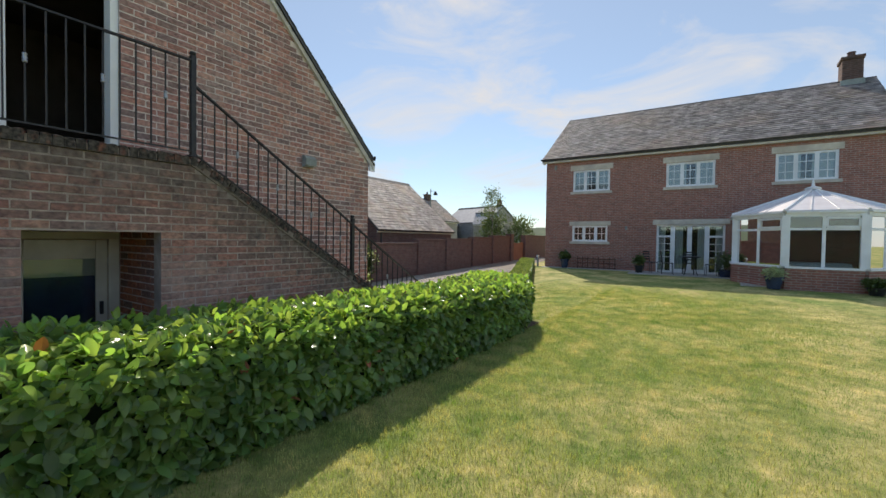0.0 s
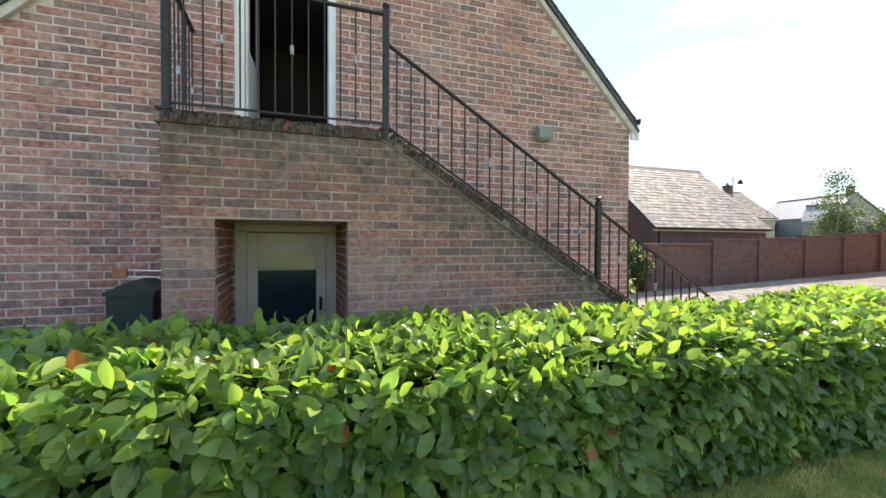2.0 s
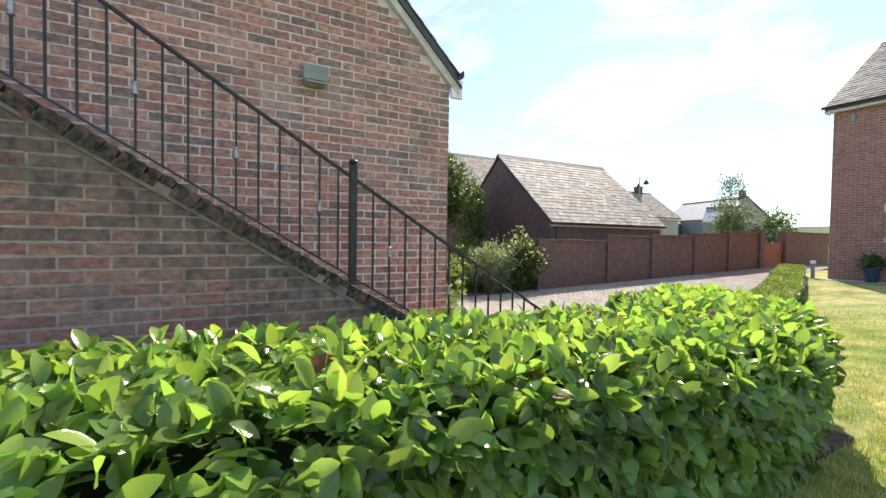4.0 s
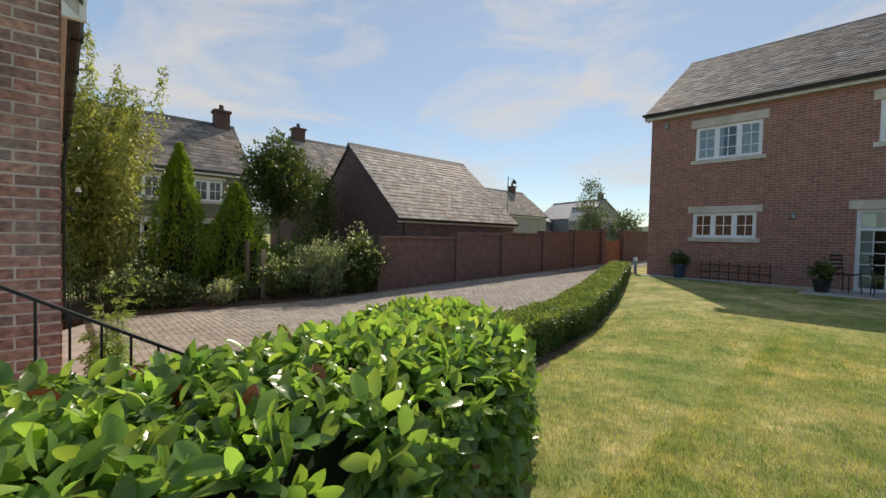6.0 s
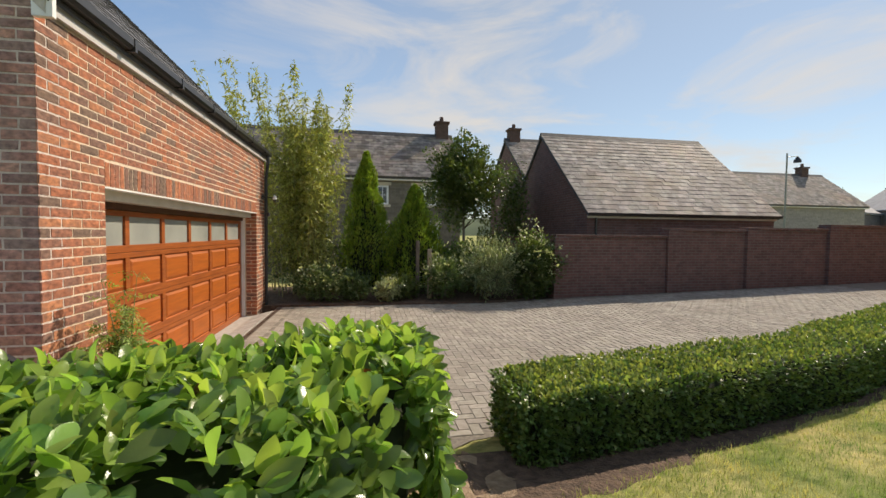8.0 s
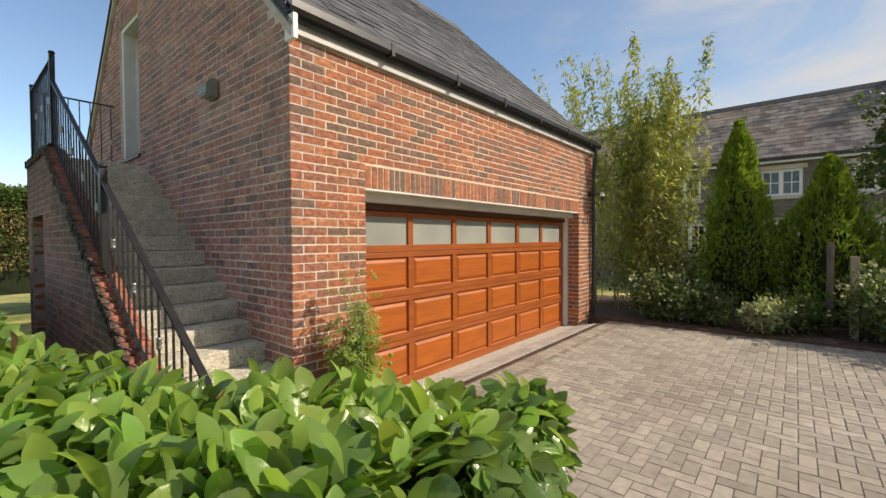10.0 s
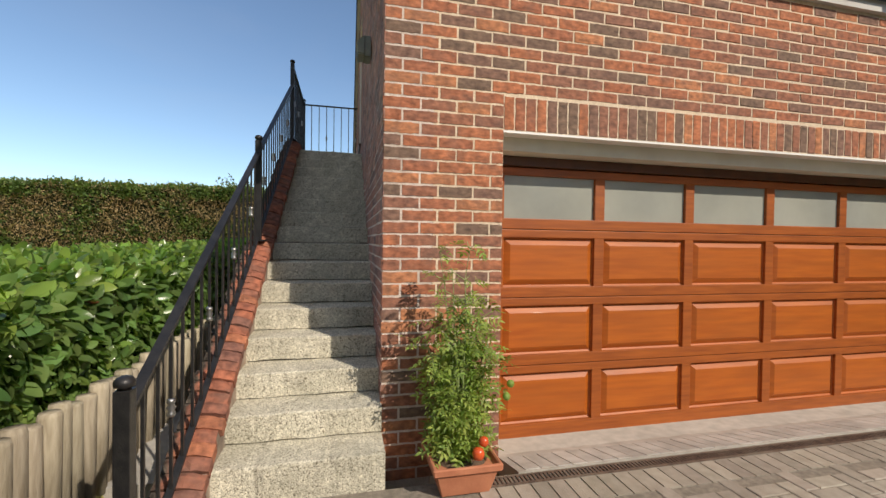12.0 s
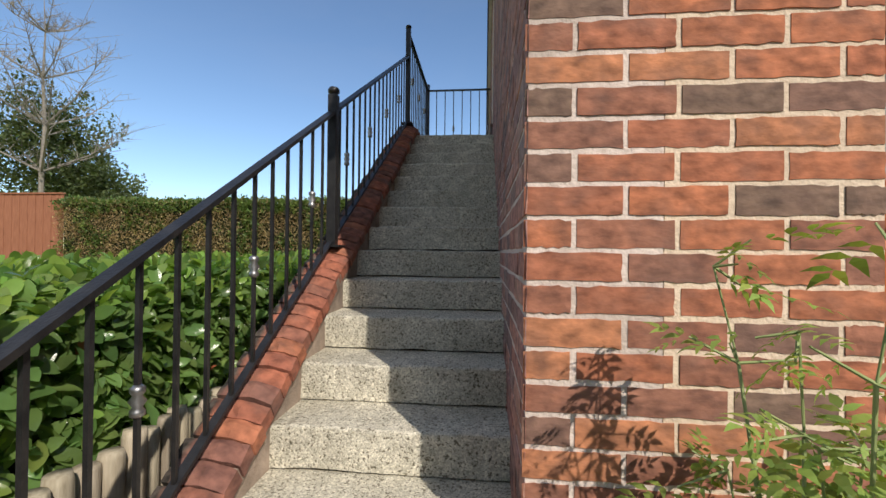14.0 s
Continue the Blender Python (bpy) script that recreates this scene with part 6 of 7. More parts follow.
def box_hedge():
    h = thing("box_hedge", "low clipped small-leaved box hedge curving along the lawn", "hedge")
    def mid(y):
        return float(np.interp(y, BOX_Y, BOX_X))

    def top(y):
        return 0.54 + 0.028 * (y - 3.0)

    core, rings = bmesh.new(), []
    for y in np.arange(3.38, 15.4, 0.3):
        x, t = mid(y), top(y)
        rings.append([core.verts.new((x + o, y, z)) for o, z in ((-0.3, 0.0), (-0.33, t - 0.12), (-0.25, t - 0.05), (0.25, t - 0.05), (0.33, t - 0.12), (0.3, 0.1))])
    for a, b in zip(rings, rings[1:]):
        for i in range(5):
            core.faces.new((a[i], a[i + 1], b[i + 1], b[i]))
    core.faces.new(rings[0])
    core.faces.new(rings[-1])
    part("inner_shade_mass", core, M_CORE, h, "near-black fill for the shade inside the hedge")
    rnd = random.Random(4)
    places, outs = [], []
    for _ in range(54000):
        y = 3.25 + 12.15 * rnd.random() ** 1.7
        x, t = mid(y), top(y) + 0.03 * noise.noise(Vector((y * 2.2, 1, 1))) + 0.035 * noise.noise(Vector((y * 0.9, 4, 1)))
        q = rnd.random()
        if y < 3.36:
            places.append((x + rnd.uniform(-0.34, 0.34), y + rnd.uniform(-0.03, 0.03), rnd.uniform(0.08, t)))
            outs.append((0, -0.7, 0.3))
        elif q < 0.42:
            places.append((x + rnd.uniform(-0.36, 0.36), y, t - rnd.random() ** 2 * 0.07))
            outs.append((0, 0, 0.8))
        else:
            s = 1 if q < 0.74 else -1
            lo = ground_z(x + s * 0.3, y)
            z = rnd.uniform(lo, t - 0.02)
            places.append((x + s * (0.37 - rnd.random() ** 2 * 0.06 + 0.02 * noise.noise(Vector((y * 3, z * 3, s)))), y, z))
            outs.append((s * 0.8, 0, 0.1))
    places, outs = np.array(places), np.array(outs)
    tip = (outs[:, 2] > 0.5) & (RNG.random(len(places)) < 0.45)
    leaf_cloud("leaves", places[~tip], outs[~tip], 0.038, M_BOX, h, ROUND, 0.3, 0.6, 0.35)
    leaf_cloud("new_growth", places[tip] + np.array((0, 0, 0.012)), outs[tip], 0.034, M_BOX_TIP, h, ROUND, 0.5, 0.6, 0.35, "yellow-green new growth")


box_hedge()

# ---- planting along the drive ----


def crown_points(n, centre, radii, seed, shell=0.55, lump=0.25, squash=1.0):
    """Points in the outer part of a lumpy ellipsoid, with their outward directions."""
    rng = np.random.default_rng(seed)
    d = rng.normal(size=(n, 3))
    d /= np.linalg.norm(d, axis=1, keepdims=True)
    r = shell + (1 - shell) * rng.random((n, 1)) ** 0.6
    bump = 1 + lump * np.array([noise.noise(Vector(q) * 2.3 + Vector((seed, 0, 0))) for q in d])[:, None] * 1.6
    p = np.array(centre) + d * r * bump * np.array(radii)
    return p, d * 0.7


def branch_tree(parent, base, height, radius, seed, limbs=9, lean=0.5, mat=None, start=0.35, twigs=0):
    """Trunk and limbs; returns the limbs' ends."""
    rnd = random.Random(seed)
    mat = mat or M_BARK
    x, y, z = base
    bm, pts = bmesh.new(), []
    p, k = Vector(base), 6
    for i in range(k):
        q = Vector((x + rnd.uniform(-0.03, 0.03) * height * 0.3, y + rnd.uniform(-0.03, 0.03) * height * 0.3, z + height * (i + 1) / k))
        tube(bm, p, q, radius * (1 - i / k) + 0.008, radius * (1 - (i + 1) / k) + 0.006, 8)
        pts.append(q)
        p = q
    part("trunk", bm, mat, parent)
    ends = []
    for i in range(limbs):
        t = start + (0.95 - start) * i / max(1, limbs - 1)
        a = i * 2.4 + rnd.uniform(-0.4, 0.4)
        s = pts[min(k - 1, int(t * k))]
        l = height * lean * (1.1 - t) * rnd.uniform(0.7, 1.2)
        bm = bmesh.new()
        m = s + Vector((math.cos(a) * l * 0.55, math.sin(a) * l * 0.55, l * 0.3))
        e = s + Vector((math.cos(a) * l, math.sin(a) * l, l * 0.75))
        tube(bm, s, m, radius * 0.42 * (1 - t * 0.6), radius * 0.26 * (1 - t * 0.6), 6)
        tube(bm, m, e, radius * 0.26 * (1 - t * 0.6), 0.006, 6)
        for _ in range(twigs):
            f = rnd.random()
            u = s.lerp(m, f) if rnd.random() < 0.3 else m.lerp(e, f)
            v = u + Vector((rnd.uniform(-1, 1), rnd.uniform(-1, 1), rnd.uniform(0.1, 1))) * l * 0.3
            tube(bm, u, v, radius * 0.1, 0.004, 5)
            w = v + Vector((rnd.uniform(-1, 1), rnd.uniform(-1, 1), rnd.uniform(0.0, 0.8))) * l * 0.16
            tube(bm, u.lerp(v, 0.6), w, radius * 0.05 + 0.003, 0.003, 4)
        part("limb", bm, mat, parent)
        ends.append(e)
    return ends


def conifer(at, height, width, seed, label):
    t = thing("conifer", label, "conifer", at, group="conifers by the drive")
    part("trunk", tube(bmesh.new(), (0, 0, 0), (0, 0, height * 0.85), 0.06, 0.01), M_BARK, t)
    rng = np.random.default_rng(seed)
    n = 15000
    h = rng.random(n) ** 0.85
    a = rng.random(n) * 2 * math.pi
    prof = np.where(h < 0.18, 0.72 + h * 1.5, (1 - h) ** 0.85 * 1.18)
    lum = 1 + 0.75 * np.array([noise.noise(Vector((math.cos(q) * 2.8, math.sin(q) * 2.8, z * 4.5 + seed))) for q, z in zip(a, h)])
    r = width / 2 * prof * lum * (0.72 + 0.28 * rng.random(n))
    p = np.stack((r * np.cos(a), r * np.sin(a), 0.12 + h * (height - 0.12)), 1)
    o = np.stack((np.cos(a) * 0.45, np.sin(a) * 0.45, np.full(n, 0.6)), 1)
    leaf_cloud("foliage", p, o, 0.1, M_CONIFER, t, BLADE, 0.35, 0.3, 0.4)
    # dark hull painted as the shade inside the conifer
    part("inner_shade_hull", lathe(bmesh.new(), [(width * 0.24, 0.15), (width * 0.33, height * 0.2), (width * 0.2, height * 0.55), (0.02, height * 0.92)], (0, 0, 0), 10), M_CORE, t)


conifer((-8.3, 2.2, 0.03), 3.74, 1.5, 1, "slender bright green conifer at the back of the bed")
conifer((-8.3, 3.52, 0.03), 2.88, 2.0, 2, "broad bright green conifer in the bed")


def bamboo():
    b = thing("bamboo_clump", "tall yellow-green bamboo clump beside the garage", "bamboo", (-7.95, 0.6, 0.03))
    rnd = random.Random(8)
    places, outs = [], []
    for k in range(58):
        x, y = rnd.gauss(0, 0.3), rnd.gauss(0, 0.3)
        h = rnd.uniform(3.2, 4.9) if k % 9 else rnd.uniform(5.2, 6.0)
        lx, ly = x * 0.9 + rnd.uniform(-0.25, 0.25), y * 0.9 + rnd.uniform(-0.3, 0.18)
        if k > 45:
            x, y, h, ly = x - 0.6, y - 1.25, rnd.uniform(4.9, 6.1), -rnd.uniform(0.1, 0.9)
        bm, p = bmesh.new(), Vector((x, y, 0))
        for i in range(1, 6):
            t = i / 5
            q = Vector((x + lx * t * t, y + ly * t * t, h * t))
            tube(bm, p, q, 0.011 * (1.1 - (i - 1) / 5), 0.011 * (1.1 - i / 5), 5, False)
            p = q
        part("cane", bm, M_CANE, b)
        for _ in range(520 if k < 46 else 260):
            t = 0.16 + 0.84 * rnd.random() ** 0.75
            s = 0.24 * (1.15 - t)
            places.append((x + lx * t * t + rnd.gauss(0, s), y + ly * t * t + rnd.gauss(0, s), h * t + rnd.gauss(0, 0.07)))
            outs.append((rnd.gauss(0, 0.6), rnd.gauss(0, 0.6), -0.3))
    leaf_cloud("leaves", np.array(places), np.array(outs), 0.13, M_BAMBOO, b, BLADE, -0.1, 0.5, 0.4)


bamboo()


def bush(name, label, at, radii, n, mat, seed, size, template=ROUND, up=0.35, stems=7, tips=None, category="shrub"):
    b = thing(name, label, category, at)
    rnd = random.Random(seed)
    for k in range(stems):
        a = k * 2.4
        part("stem", tube(bmesh.new(), (0, 0, 0), (math.cos(a) * radii[0] * 0.6, math.sin(a) * radii[1] * 0.6, radii[2] * rnd.uniform(1.0, 1.7)), 0.012, 0.004, 5), M_BARK, b)
    p, o = crown_points(n, (0, 0, radii[2]), radii, seed, 0.35, 0.5)
    keep = p[:, 2] > 0.02
    leaf_cloud("leaves", p[keep], o[keep], size, mat, b, template, up, 0.6, 0.4)
    if tips:
        p, o = crown_points(n // 6, (0, 0, radii[2] * 1.05), [r * 1.08 for r in radii], seed + 50, 0.8, 0.55)
        keep = p[:, 2] > radii[2] * 0.8
        leaf_cloud("pale_tip_growth", p[keep], o[keep], size, tips, b, template, up, 0.5, 0.4, "pale silvery tips")
    return b


bush("spiky_shrub", "spiky grey-green shrub with pale upright tips", (-6.65, 5.25, 0.03), (0.6, 0.6, 0.68), 5000, M_SPIKY, 21, 0.1, BLADE, 0.6, 9, M_SHRUB_PALE)
bush("dark_shrub", "dense dark green shrub at the end of the brick wall", (-6.6, 6.35, 0.03), (0.55, 0.6, 0.78), 7500, M_TREE, 22, 0.075, ROUND, 0.3, 7, M_SHRUB_PALE)
bush("variegated_shrub", "small shrub with pale variegated leaves", (-6.55, 2.72, 0.03), (0.3, 0.3, 0.26), 1200, M_SHRUB_PALE, 23, 0.07, LAUREL, 0.4, 5)
bush("variegated_shrub", "loose shrub with white-edged leaves", (-6.75, 4.1, 0.03), (0.48, 0.5, 0.5), 2600, M_SHRUB, 24, 0.07, ROUND, 0.4, 7, M_SHRUB_PALE)
bush("low_shrub", "low dark shrub under the bamboo", (-6.75, 1.15, 0.03), (0.42, 0.55, 0.4), 3400, M_SHRUB, 25, 0.06, ROUND, 0.4, 7, M_SHRUB_PALE)
bush("low_shrub", "low green shrub beside the conifer", (-6.8, 1.9, 0.03), (0.4, 0.4, 0.34), 2600, M_SHRUB, 26, 0.06)
bush("low_shrub", "low ragged shrub between the conifers", (-6.9, 3.05, 0.03), (0.4, 0.5, 0.3), 2200, M_TREE, 27, 0.06)
bush("green_shrub", "rounded green shrub behind the bed", (-8.2, 5.3, 0.0), (0.9, 1.3, 0.65), 5000, M_SHRUB, 28, 0.07)
bush("green_shrub", "loose light green shrub behind the spiky shrub", (-8.1, 4.75, 0.0), (0.55, 0.6, 0.72), 3200, M_BOX, 32, 0.07)
bush("green_shrub", "dark green shrub in front of the low brick wall", (-9.6, 6.1, 0.0), (0.9, 0.7, 0.85), 4200, M_TREE, 33, 0.08)
bush("green_shrub", "tall dark shrub against the neighbouring gable", (-10.9, 7.3, 0.0), (0.6, 0.5, 2.0), 5200, M_TREE, 29, 0.09)
bush("green_shrub", "dark green shrub behind the conifers", (-8.6, 1.0, 0.0), (1.0, 1.6, 0.7), 4200, M_TREE, 30, 0.08)
bush("green_shrub", "dark green shrub behind the bed", (-8.6, 3.2, 0.0), (0.9, 1.2, 0.75), 4000, M_TREE, 31, 0.08)


def round_tree(at, height, radius, seed, label, mat, n, size, category="tree", trunk=0.07):
    t = thing("garden_tree", label, category, at)
    ends = branch_tree(t, (0, 0, 0), height * 0.8, trunk, seed, 8, 0.4)
    p, o = crown_points(n, (0, 0, height - radius * 1.05), (radius, radius, radius * 1.12), seed, 0.3, 0.55)
    leaf_cloud("crown", p, o, size, mat, t, ROUND, 0.3, 0.7, 0.4)
    return t


round_tree((-10.0, 5.3, 0.0), 4.5, 1.15, 41, "small round-headed tree with dark glossy leaves", M_TREE, 15000, 0.1)
post = thing("timber_post", "weathered grey timber post in the bed", "post", (-6.9, 3.75, 0.0))
part("post", box(bmesh.new(), -0.05, -0.05, 0, 0.05, 0.05, 1.25, 0.008), M_LOG, post)
rear = thing("garden_wall", "low brick wall behind the shrubs", "garden wall", kind="structure")
part("wall_panel", box(bmesh.new(), -12.5, 7.0, -0.3, -6.74, 7.2, 1.52), M_WALL_BRICK, rear)
part("coping", box(bmesh.new(), -12.5, 6.96, 1.52, -6.74, 7.24, 1.58), M_WALL_BRICK, rear)

# tomato plant
pot = thing("plant_pot", "square terracotta pot at the foot of the brick pier", "plant pot", (-0.4, 0.33, 0.0))


def square_pot(bm, rings):
    loops = [[bm.verts.new((sx * r, sy * r, z)) for sx, sy in ((-1, -1), (1, -1), (1, 1), (-1, 1))] for r, z in rings]
    for a, b in zip(loops, loops[1:]):
        for i in range(4):
            bm.faces.new((a[i], a[(i + 1) % 4], b[(i + 1) % 4], b[i]))
    bm.faces.new(loops[0][::-1])
    bm.faces.new(loops[-1])
    bmesh.ops.bevel(bm, geom=list(bm.edges), offset=0.006, segments=1, affect="EDGES")
    return bm


part("pot", square_pot(bmesh.new(), [(0.13, 0.0), (0.165, 0.13), (0.182, 0.13), (0.185, 0.17), (0.165, 0.17), (0.158, 0.14)]), M_TERRACOTTA, pot, smooth=False)
part("compost", lathe(bmesh.new(), [(0.15, 0.142), (0.13, 0.152)], (0, 0, 0), 16), M_SOIL, pot)


def tomato_plant():
    t = thing("tomato_plant", "leggy green tomato plant with ripe tomatoes in a pot", "plant", (-0.4, 0.33, 0.14))
    rnd = random.Random(31)
    places, outs = [], []
    for k in range(24):
        tall = k % 8 == 3
        a, h = k * 2.4, rnd.uniform(1.02, 1.2) if tall else rnd.uniform(0.42, 0.86)
        lx, ly = math.cos(a) * rnd.uniform(0.06, 0.28), abs(math.sin(a)) * rnd.uniform(0.0, 0.2) - 0.12
        bm, p, steps = bmesh.new(), Vector((0, 0, 0)), 7
        for i in range(1, steps + 1):
            u = i / steps
            q = Vector((lx * u ** 1.3 + rnd.uniform(-0.012, 0.012), ly * u ** 1.3 + rnd.uniform(-0.008, 0.008), h * u))
            tube(bm, p, q, 0.0075 * (1.25 - u), 0.0075 * (1.25 - u - 1 / steps) + 0.0012, 6, False)
            p = q
            for _ in range((2 if i < 5 else 3) if tall else 4):
                b = rnd.random() * 2 * math.pi
                r = rnd.uniform(0.04, 0.12) * (1.15 - 0.45 * u)
                tip = q + Vector((math.cos(b) * r, math.sin(b) * r * 0.7, rnd.uniform(-0.05, 0.05)))
                tube(bm, q, tip, 0.0028, 0.0016, 4, False)
                for f in (0.55, 1.0):
                    c = q.lerp(tip, f)
                    places.append((c.x + rnd.gauss(0, 0.008), c.y + rnd.gauss(0, 0.008), c.z + rnd.gauss(0, 0.008)))
                    outs.append((math.cos(b) + rnd.gauss(0, 0.3), math.sin(b) + rnd.gauss(0, 0.3), rnd.gauss(-0.35, 0.3)))
        part("stem", bm, M_TOMATO_STEM, t)
    leaf_cloud("leaves", np.array(places), np.array(outs), 0.088, M_TOMATO_LEAF, t, PINNATE, 0.0, 0.25, 0.45)
    for x, y, z, s in ((-0.05, 0.17, 0.09, 1.0), (-0.085, 0.15, 0.14, 0.8)):
        part("tomato", lathe(bmesh.new(), [(r * s, h * s) for r, h in ((0.008, -0.032), (0.026, -0.024), (0.033, 0.0), (0.026, 0.022), (0.01, 0.03))], (x, y, z), 14), M_TOMATO, t, "ripe red tomato", True)
    for x, y, z in ((-0.24, 0.12, 0.42), (-0.21, 0.14, 0.36)):
        part("tomato", lathe(bmesh.new(), [(0.006, -0.02), (0.016, -0.014), (0.02, 0.0), (0.016, 0.014), (0.006, 0.019)], (x, y, z), 12), M_TOMATO_LEAF, t, "small unripe green tomato", True)


M_TOMATO_STEM = material("tomato_stem", (0.2, 0.27, 0.09), (0.34, 0.4, 0.16), 12, 0.7, 0.2, 60)
M_TOMATO_LEAF = leaf_material("tomato_leaf", (0.18, 0.28, 0.055), (0.36, 0.46, 0.12), 0.55, 0.4)


def pinnate_leaf():
    """A compound leaf: one end leaflet and three pairs, each a folded, toothed blade."""
    verts, faces = [], []
    for along, side, length in ((0.72, 0, 0.4), (0.66, 1, 0.34), (0.66, -1, 0.34), (0.4, 1, 0.4), (0.4, -1, 0.4), (0.15, 1, 0.3), (0.15, -1, 0.3)):
        ang = side * 1.05
        c, s, b = math.cos(ang), math.sin(ang), len(verts)
        for u, v, z in ((0, 0, 0), (0.3, 0.2, 0.05), (0.3, -0.2, 0.05), (0.62, 0.13, 0.03), (0.62, -0.13, 0.03), (1, 0, -0.12)):
            u, v = u * length, v * length
            verts.append((along + u * c - v * s, u * s + v * c, z * length - 0.1 * along * along))
        faces += [(b, b + 2, b + 1), (b + 1, b + 2, b + 4), (b + 1, b + 4, b + 3), (b + 3, b + 4, b + 5)]
    return np.array(verts), np.array(faces)


PINNATE = pinnate_leaf()
tomato_plant()
stake = thing("wooden_post", "weathered wooden post standing in the planting bed", "post", (-7.3, 3.5, 0.03))
part("post", box(bmesh.new(), -0.045, -0.045, 0.0, 0.045, 0.045, 1.42, 0.008), M_BARK, stake)
security = thing("security_light", "small white security light on a black arm beside the garage door", "lamp", (-6.24, 0.0, 2.37))
part("arm", tube(bmesh.new(), (0.0, 0.0, 0.02), (-0.02, 0.24, 0.0), 0.012), M_BLACK, security)
part("back_plate", box(bmesh.new(), -0.04, 0.004, -0.03, 0.04, 0.022, 0.07, 0.004), M_BLACK, security)
part("housing", lathe(bmesh.new(), [(0.012, 0.05), (0.03, 0.035), (0.05, -0.03), (0.045, -0.035)], (-0.02, 0.26, 0.0), 14), M_WHITE, security, "white lamp head")
part("sensor", box(bmesh.new(), -0.045, 0.235, -0.1, 0.005, 0.285, -0.04, 0.01), M_BLACK, security, "black sensor below the lamp head")

# log edging that holds up the hedge's soil
edging = thing("log_edging", "pale upright half-log edging holding up the hedge's soil", "edging", kind="structure")
LOG = [mesh_of("log", lathe(bmesh.new(), [(0.043, 0.0), (0.045, 0.55), (0.04, 0.56 + 0.01 * k)], (0, 0, 0), 10), M_LOG, True) for k in range(3)]
rnd = random.Random(2)
for k in range(76):
    ob = new("log", LOG[k % 3])
    ob.parent = edging
    ob.matrix_basis = pose(1.475 + rnd.uniform(-0.006, 0.006), 1.56 - k * 0.092, -0.04 + rnd.uniform(-0.02, 0.015), rnd.uniform(-1.5, 1.5), rnd.uniform(-1.5, 1.5), rnd.uniform(0, 360))

# ---- south side: dry hedge, fence, trees ----


def dry_hedge():
    h = thing("tall_hedge", "tall ragged brown-green hedge along the back boundary", "hedge")
    rng = np.random.default_rng(12)
    n = 52000
    x = rng.uniform(-2.0, 14.5, n)
    top = 2.85 + 0.12 * np.array([noise.noise(Vector((v * 0.9, 2, 0))) for v in x]) + 0.1 * np.array([noise.noise(Vector((v * 5, 5, 0))) for v in x])
    u = rng.random(n)
    on_top = u < 0.25
    z = np.where(on_top, top + rng.normal(0, 0.05, n), 0.8 + (top - 0.8) * rng.random(n))
    y = np.where(on_top, -12.6 + rng.random(n) * 0.7, -11.95 + rng.normal(0, 0.09, n) + 0.15 * np.array([noise.noise(Vector((a * 1.5, 9, b * 1.5))) for a, b in zip(x, z)]))
    p = np.stack((x, y, z), 1)
    o = np.stack((np.zeros(n), np.where(on_top, 0.1, 0.7), np.where(on_top, 0.8, 0.1)), 1)
    patch = np.array([noise.noise(Vector((a * 1.1, 4, b * 1.6))) for a, b in zip(x, z)])
    green = rng.random(n) < np.where(on_top, 0.8, 0.22 + 1.1 * patch + 0.5 * (z > top - 0.35) + 0.04 * np.clip(4.0 - x, 0, 5))
    leaf_cloud("leaves", p[green], o[green], 0.085, M_BOX, h, ROUND, 0.2, 0.6)
    leaf_cloud("dry_leaves", p[~green], o[~green], 0.085, M_DRY, h, BLADE, 0.3, 0.8, 0.35, "dry brown leaves")
    part("inner_shade_mass", box(bmesh.new(), -2.0, -12.55, 0.2, 14.4, -12.12, 2.82), M_CORE, h, "near-black fill for the shade inside the hedge")


dry_hedge()
fence = thing("board_fence", "red-brown close-boarded timber fence", "fence")
for k in range(40):
    part("board", box(bmesh.new(), 14.5 + k * 0.152, -12.2 + 0.012 * (k % 2), 0.2, 14.5 + k * 0.152 + 0.146, -12.18 + 0.012 * (k % 2), 3.14), M_FENCE, fence)
part("capping", box(bmesh.new(), 14.48, -12.24, 3.14, 20.6, -12.13, 3.19), M_FENCE, fence)
M_PALE_BARK = material("pale_bark", (0.2, 0.18, 0.15), (0.32, 0.29, 0.25), 10, 0.9, 0.4, 30)
bare = thing("bare_tree", "leafless grey-barked tree behind the fence", "tree", (24.4, -20.0, 0.3))
branch_tree(bare, (0, 0, 0), 15.5, 0.17, 77, 30, 0.4, M_PALE_BARK, 0.22, 26)
round_tree((26.8, -22.5, 0.3), 10.2, 3.4, 51, "large dark evergreen tree behind the fence", M_FAR_TREE, 14000, 0.22, trunk=0.25)
round_tree((24.0, -22.5, 0.3), 6.4, 2.2, 52, "dark green bushy tree behind the fence", M_FAR_TREE, 9000, 0.2, trunk=0.2)
round_tree((22.2, -23.0, 0.3), 4.8, 1.6, 53, "low green bushy tree behind the hedge", M_FAR_TREE, 6000, 0.18, trunk=0.15)
round_tree((7.6, -30.0, 0.3), 5.0, 1.6, 54, "distant rounded green tree", M_FAR_TREE, 3500, 0.2, trunk=0.15)

# ---- neighbours and distance ----


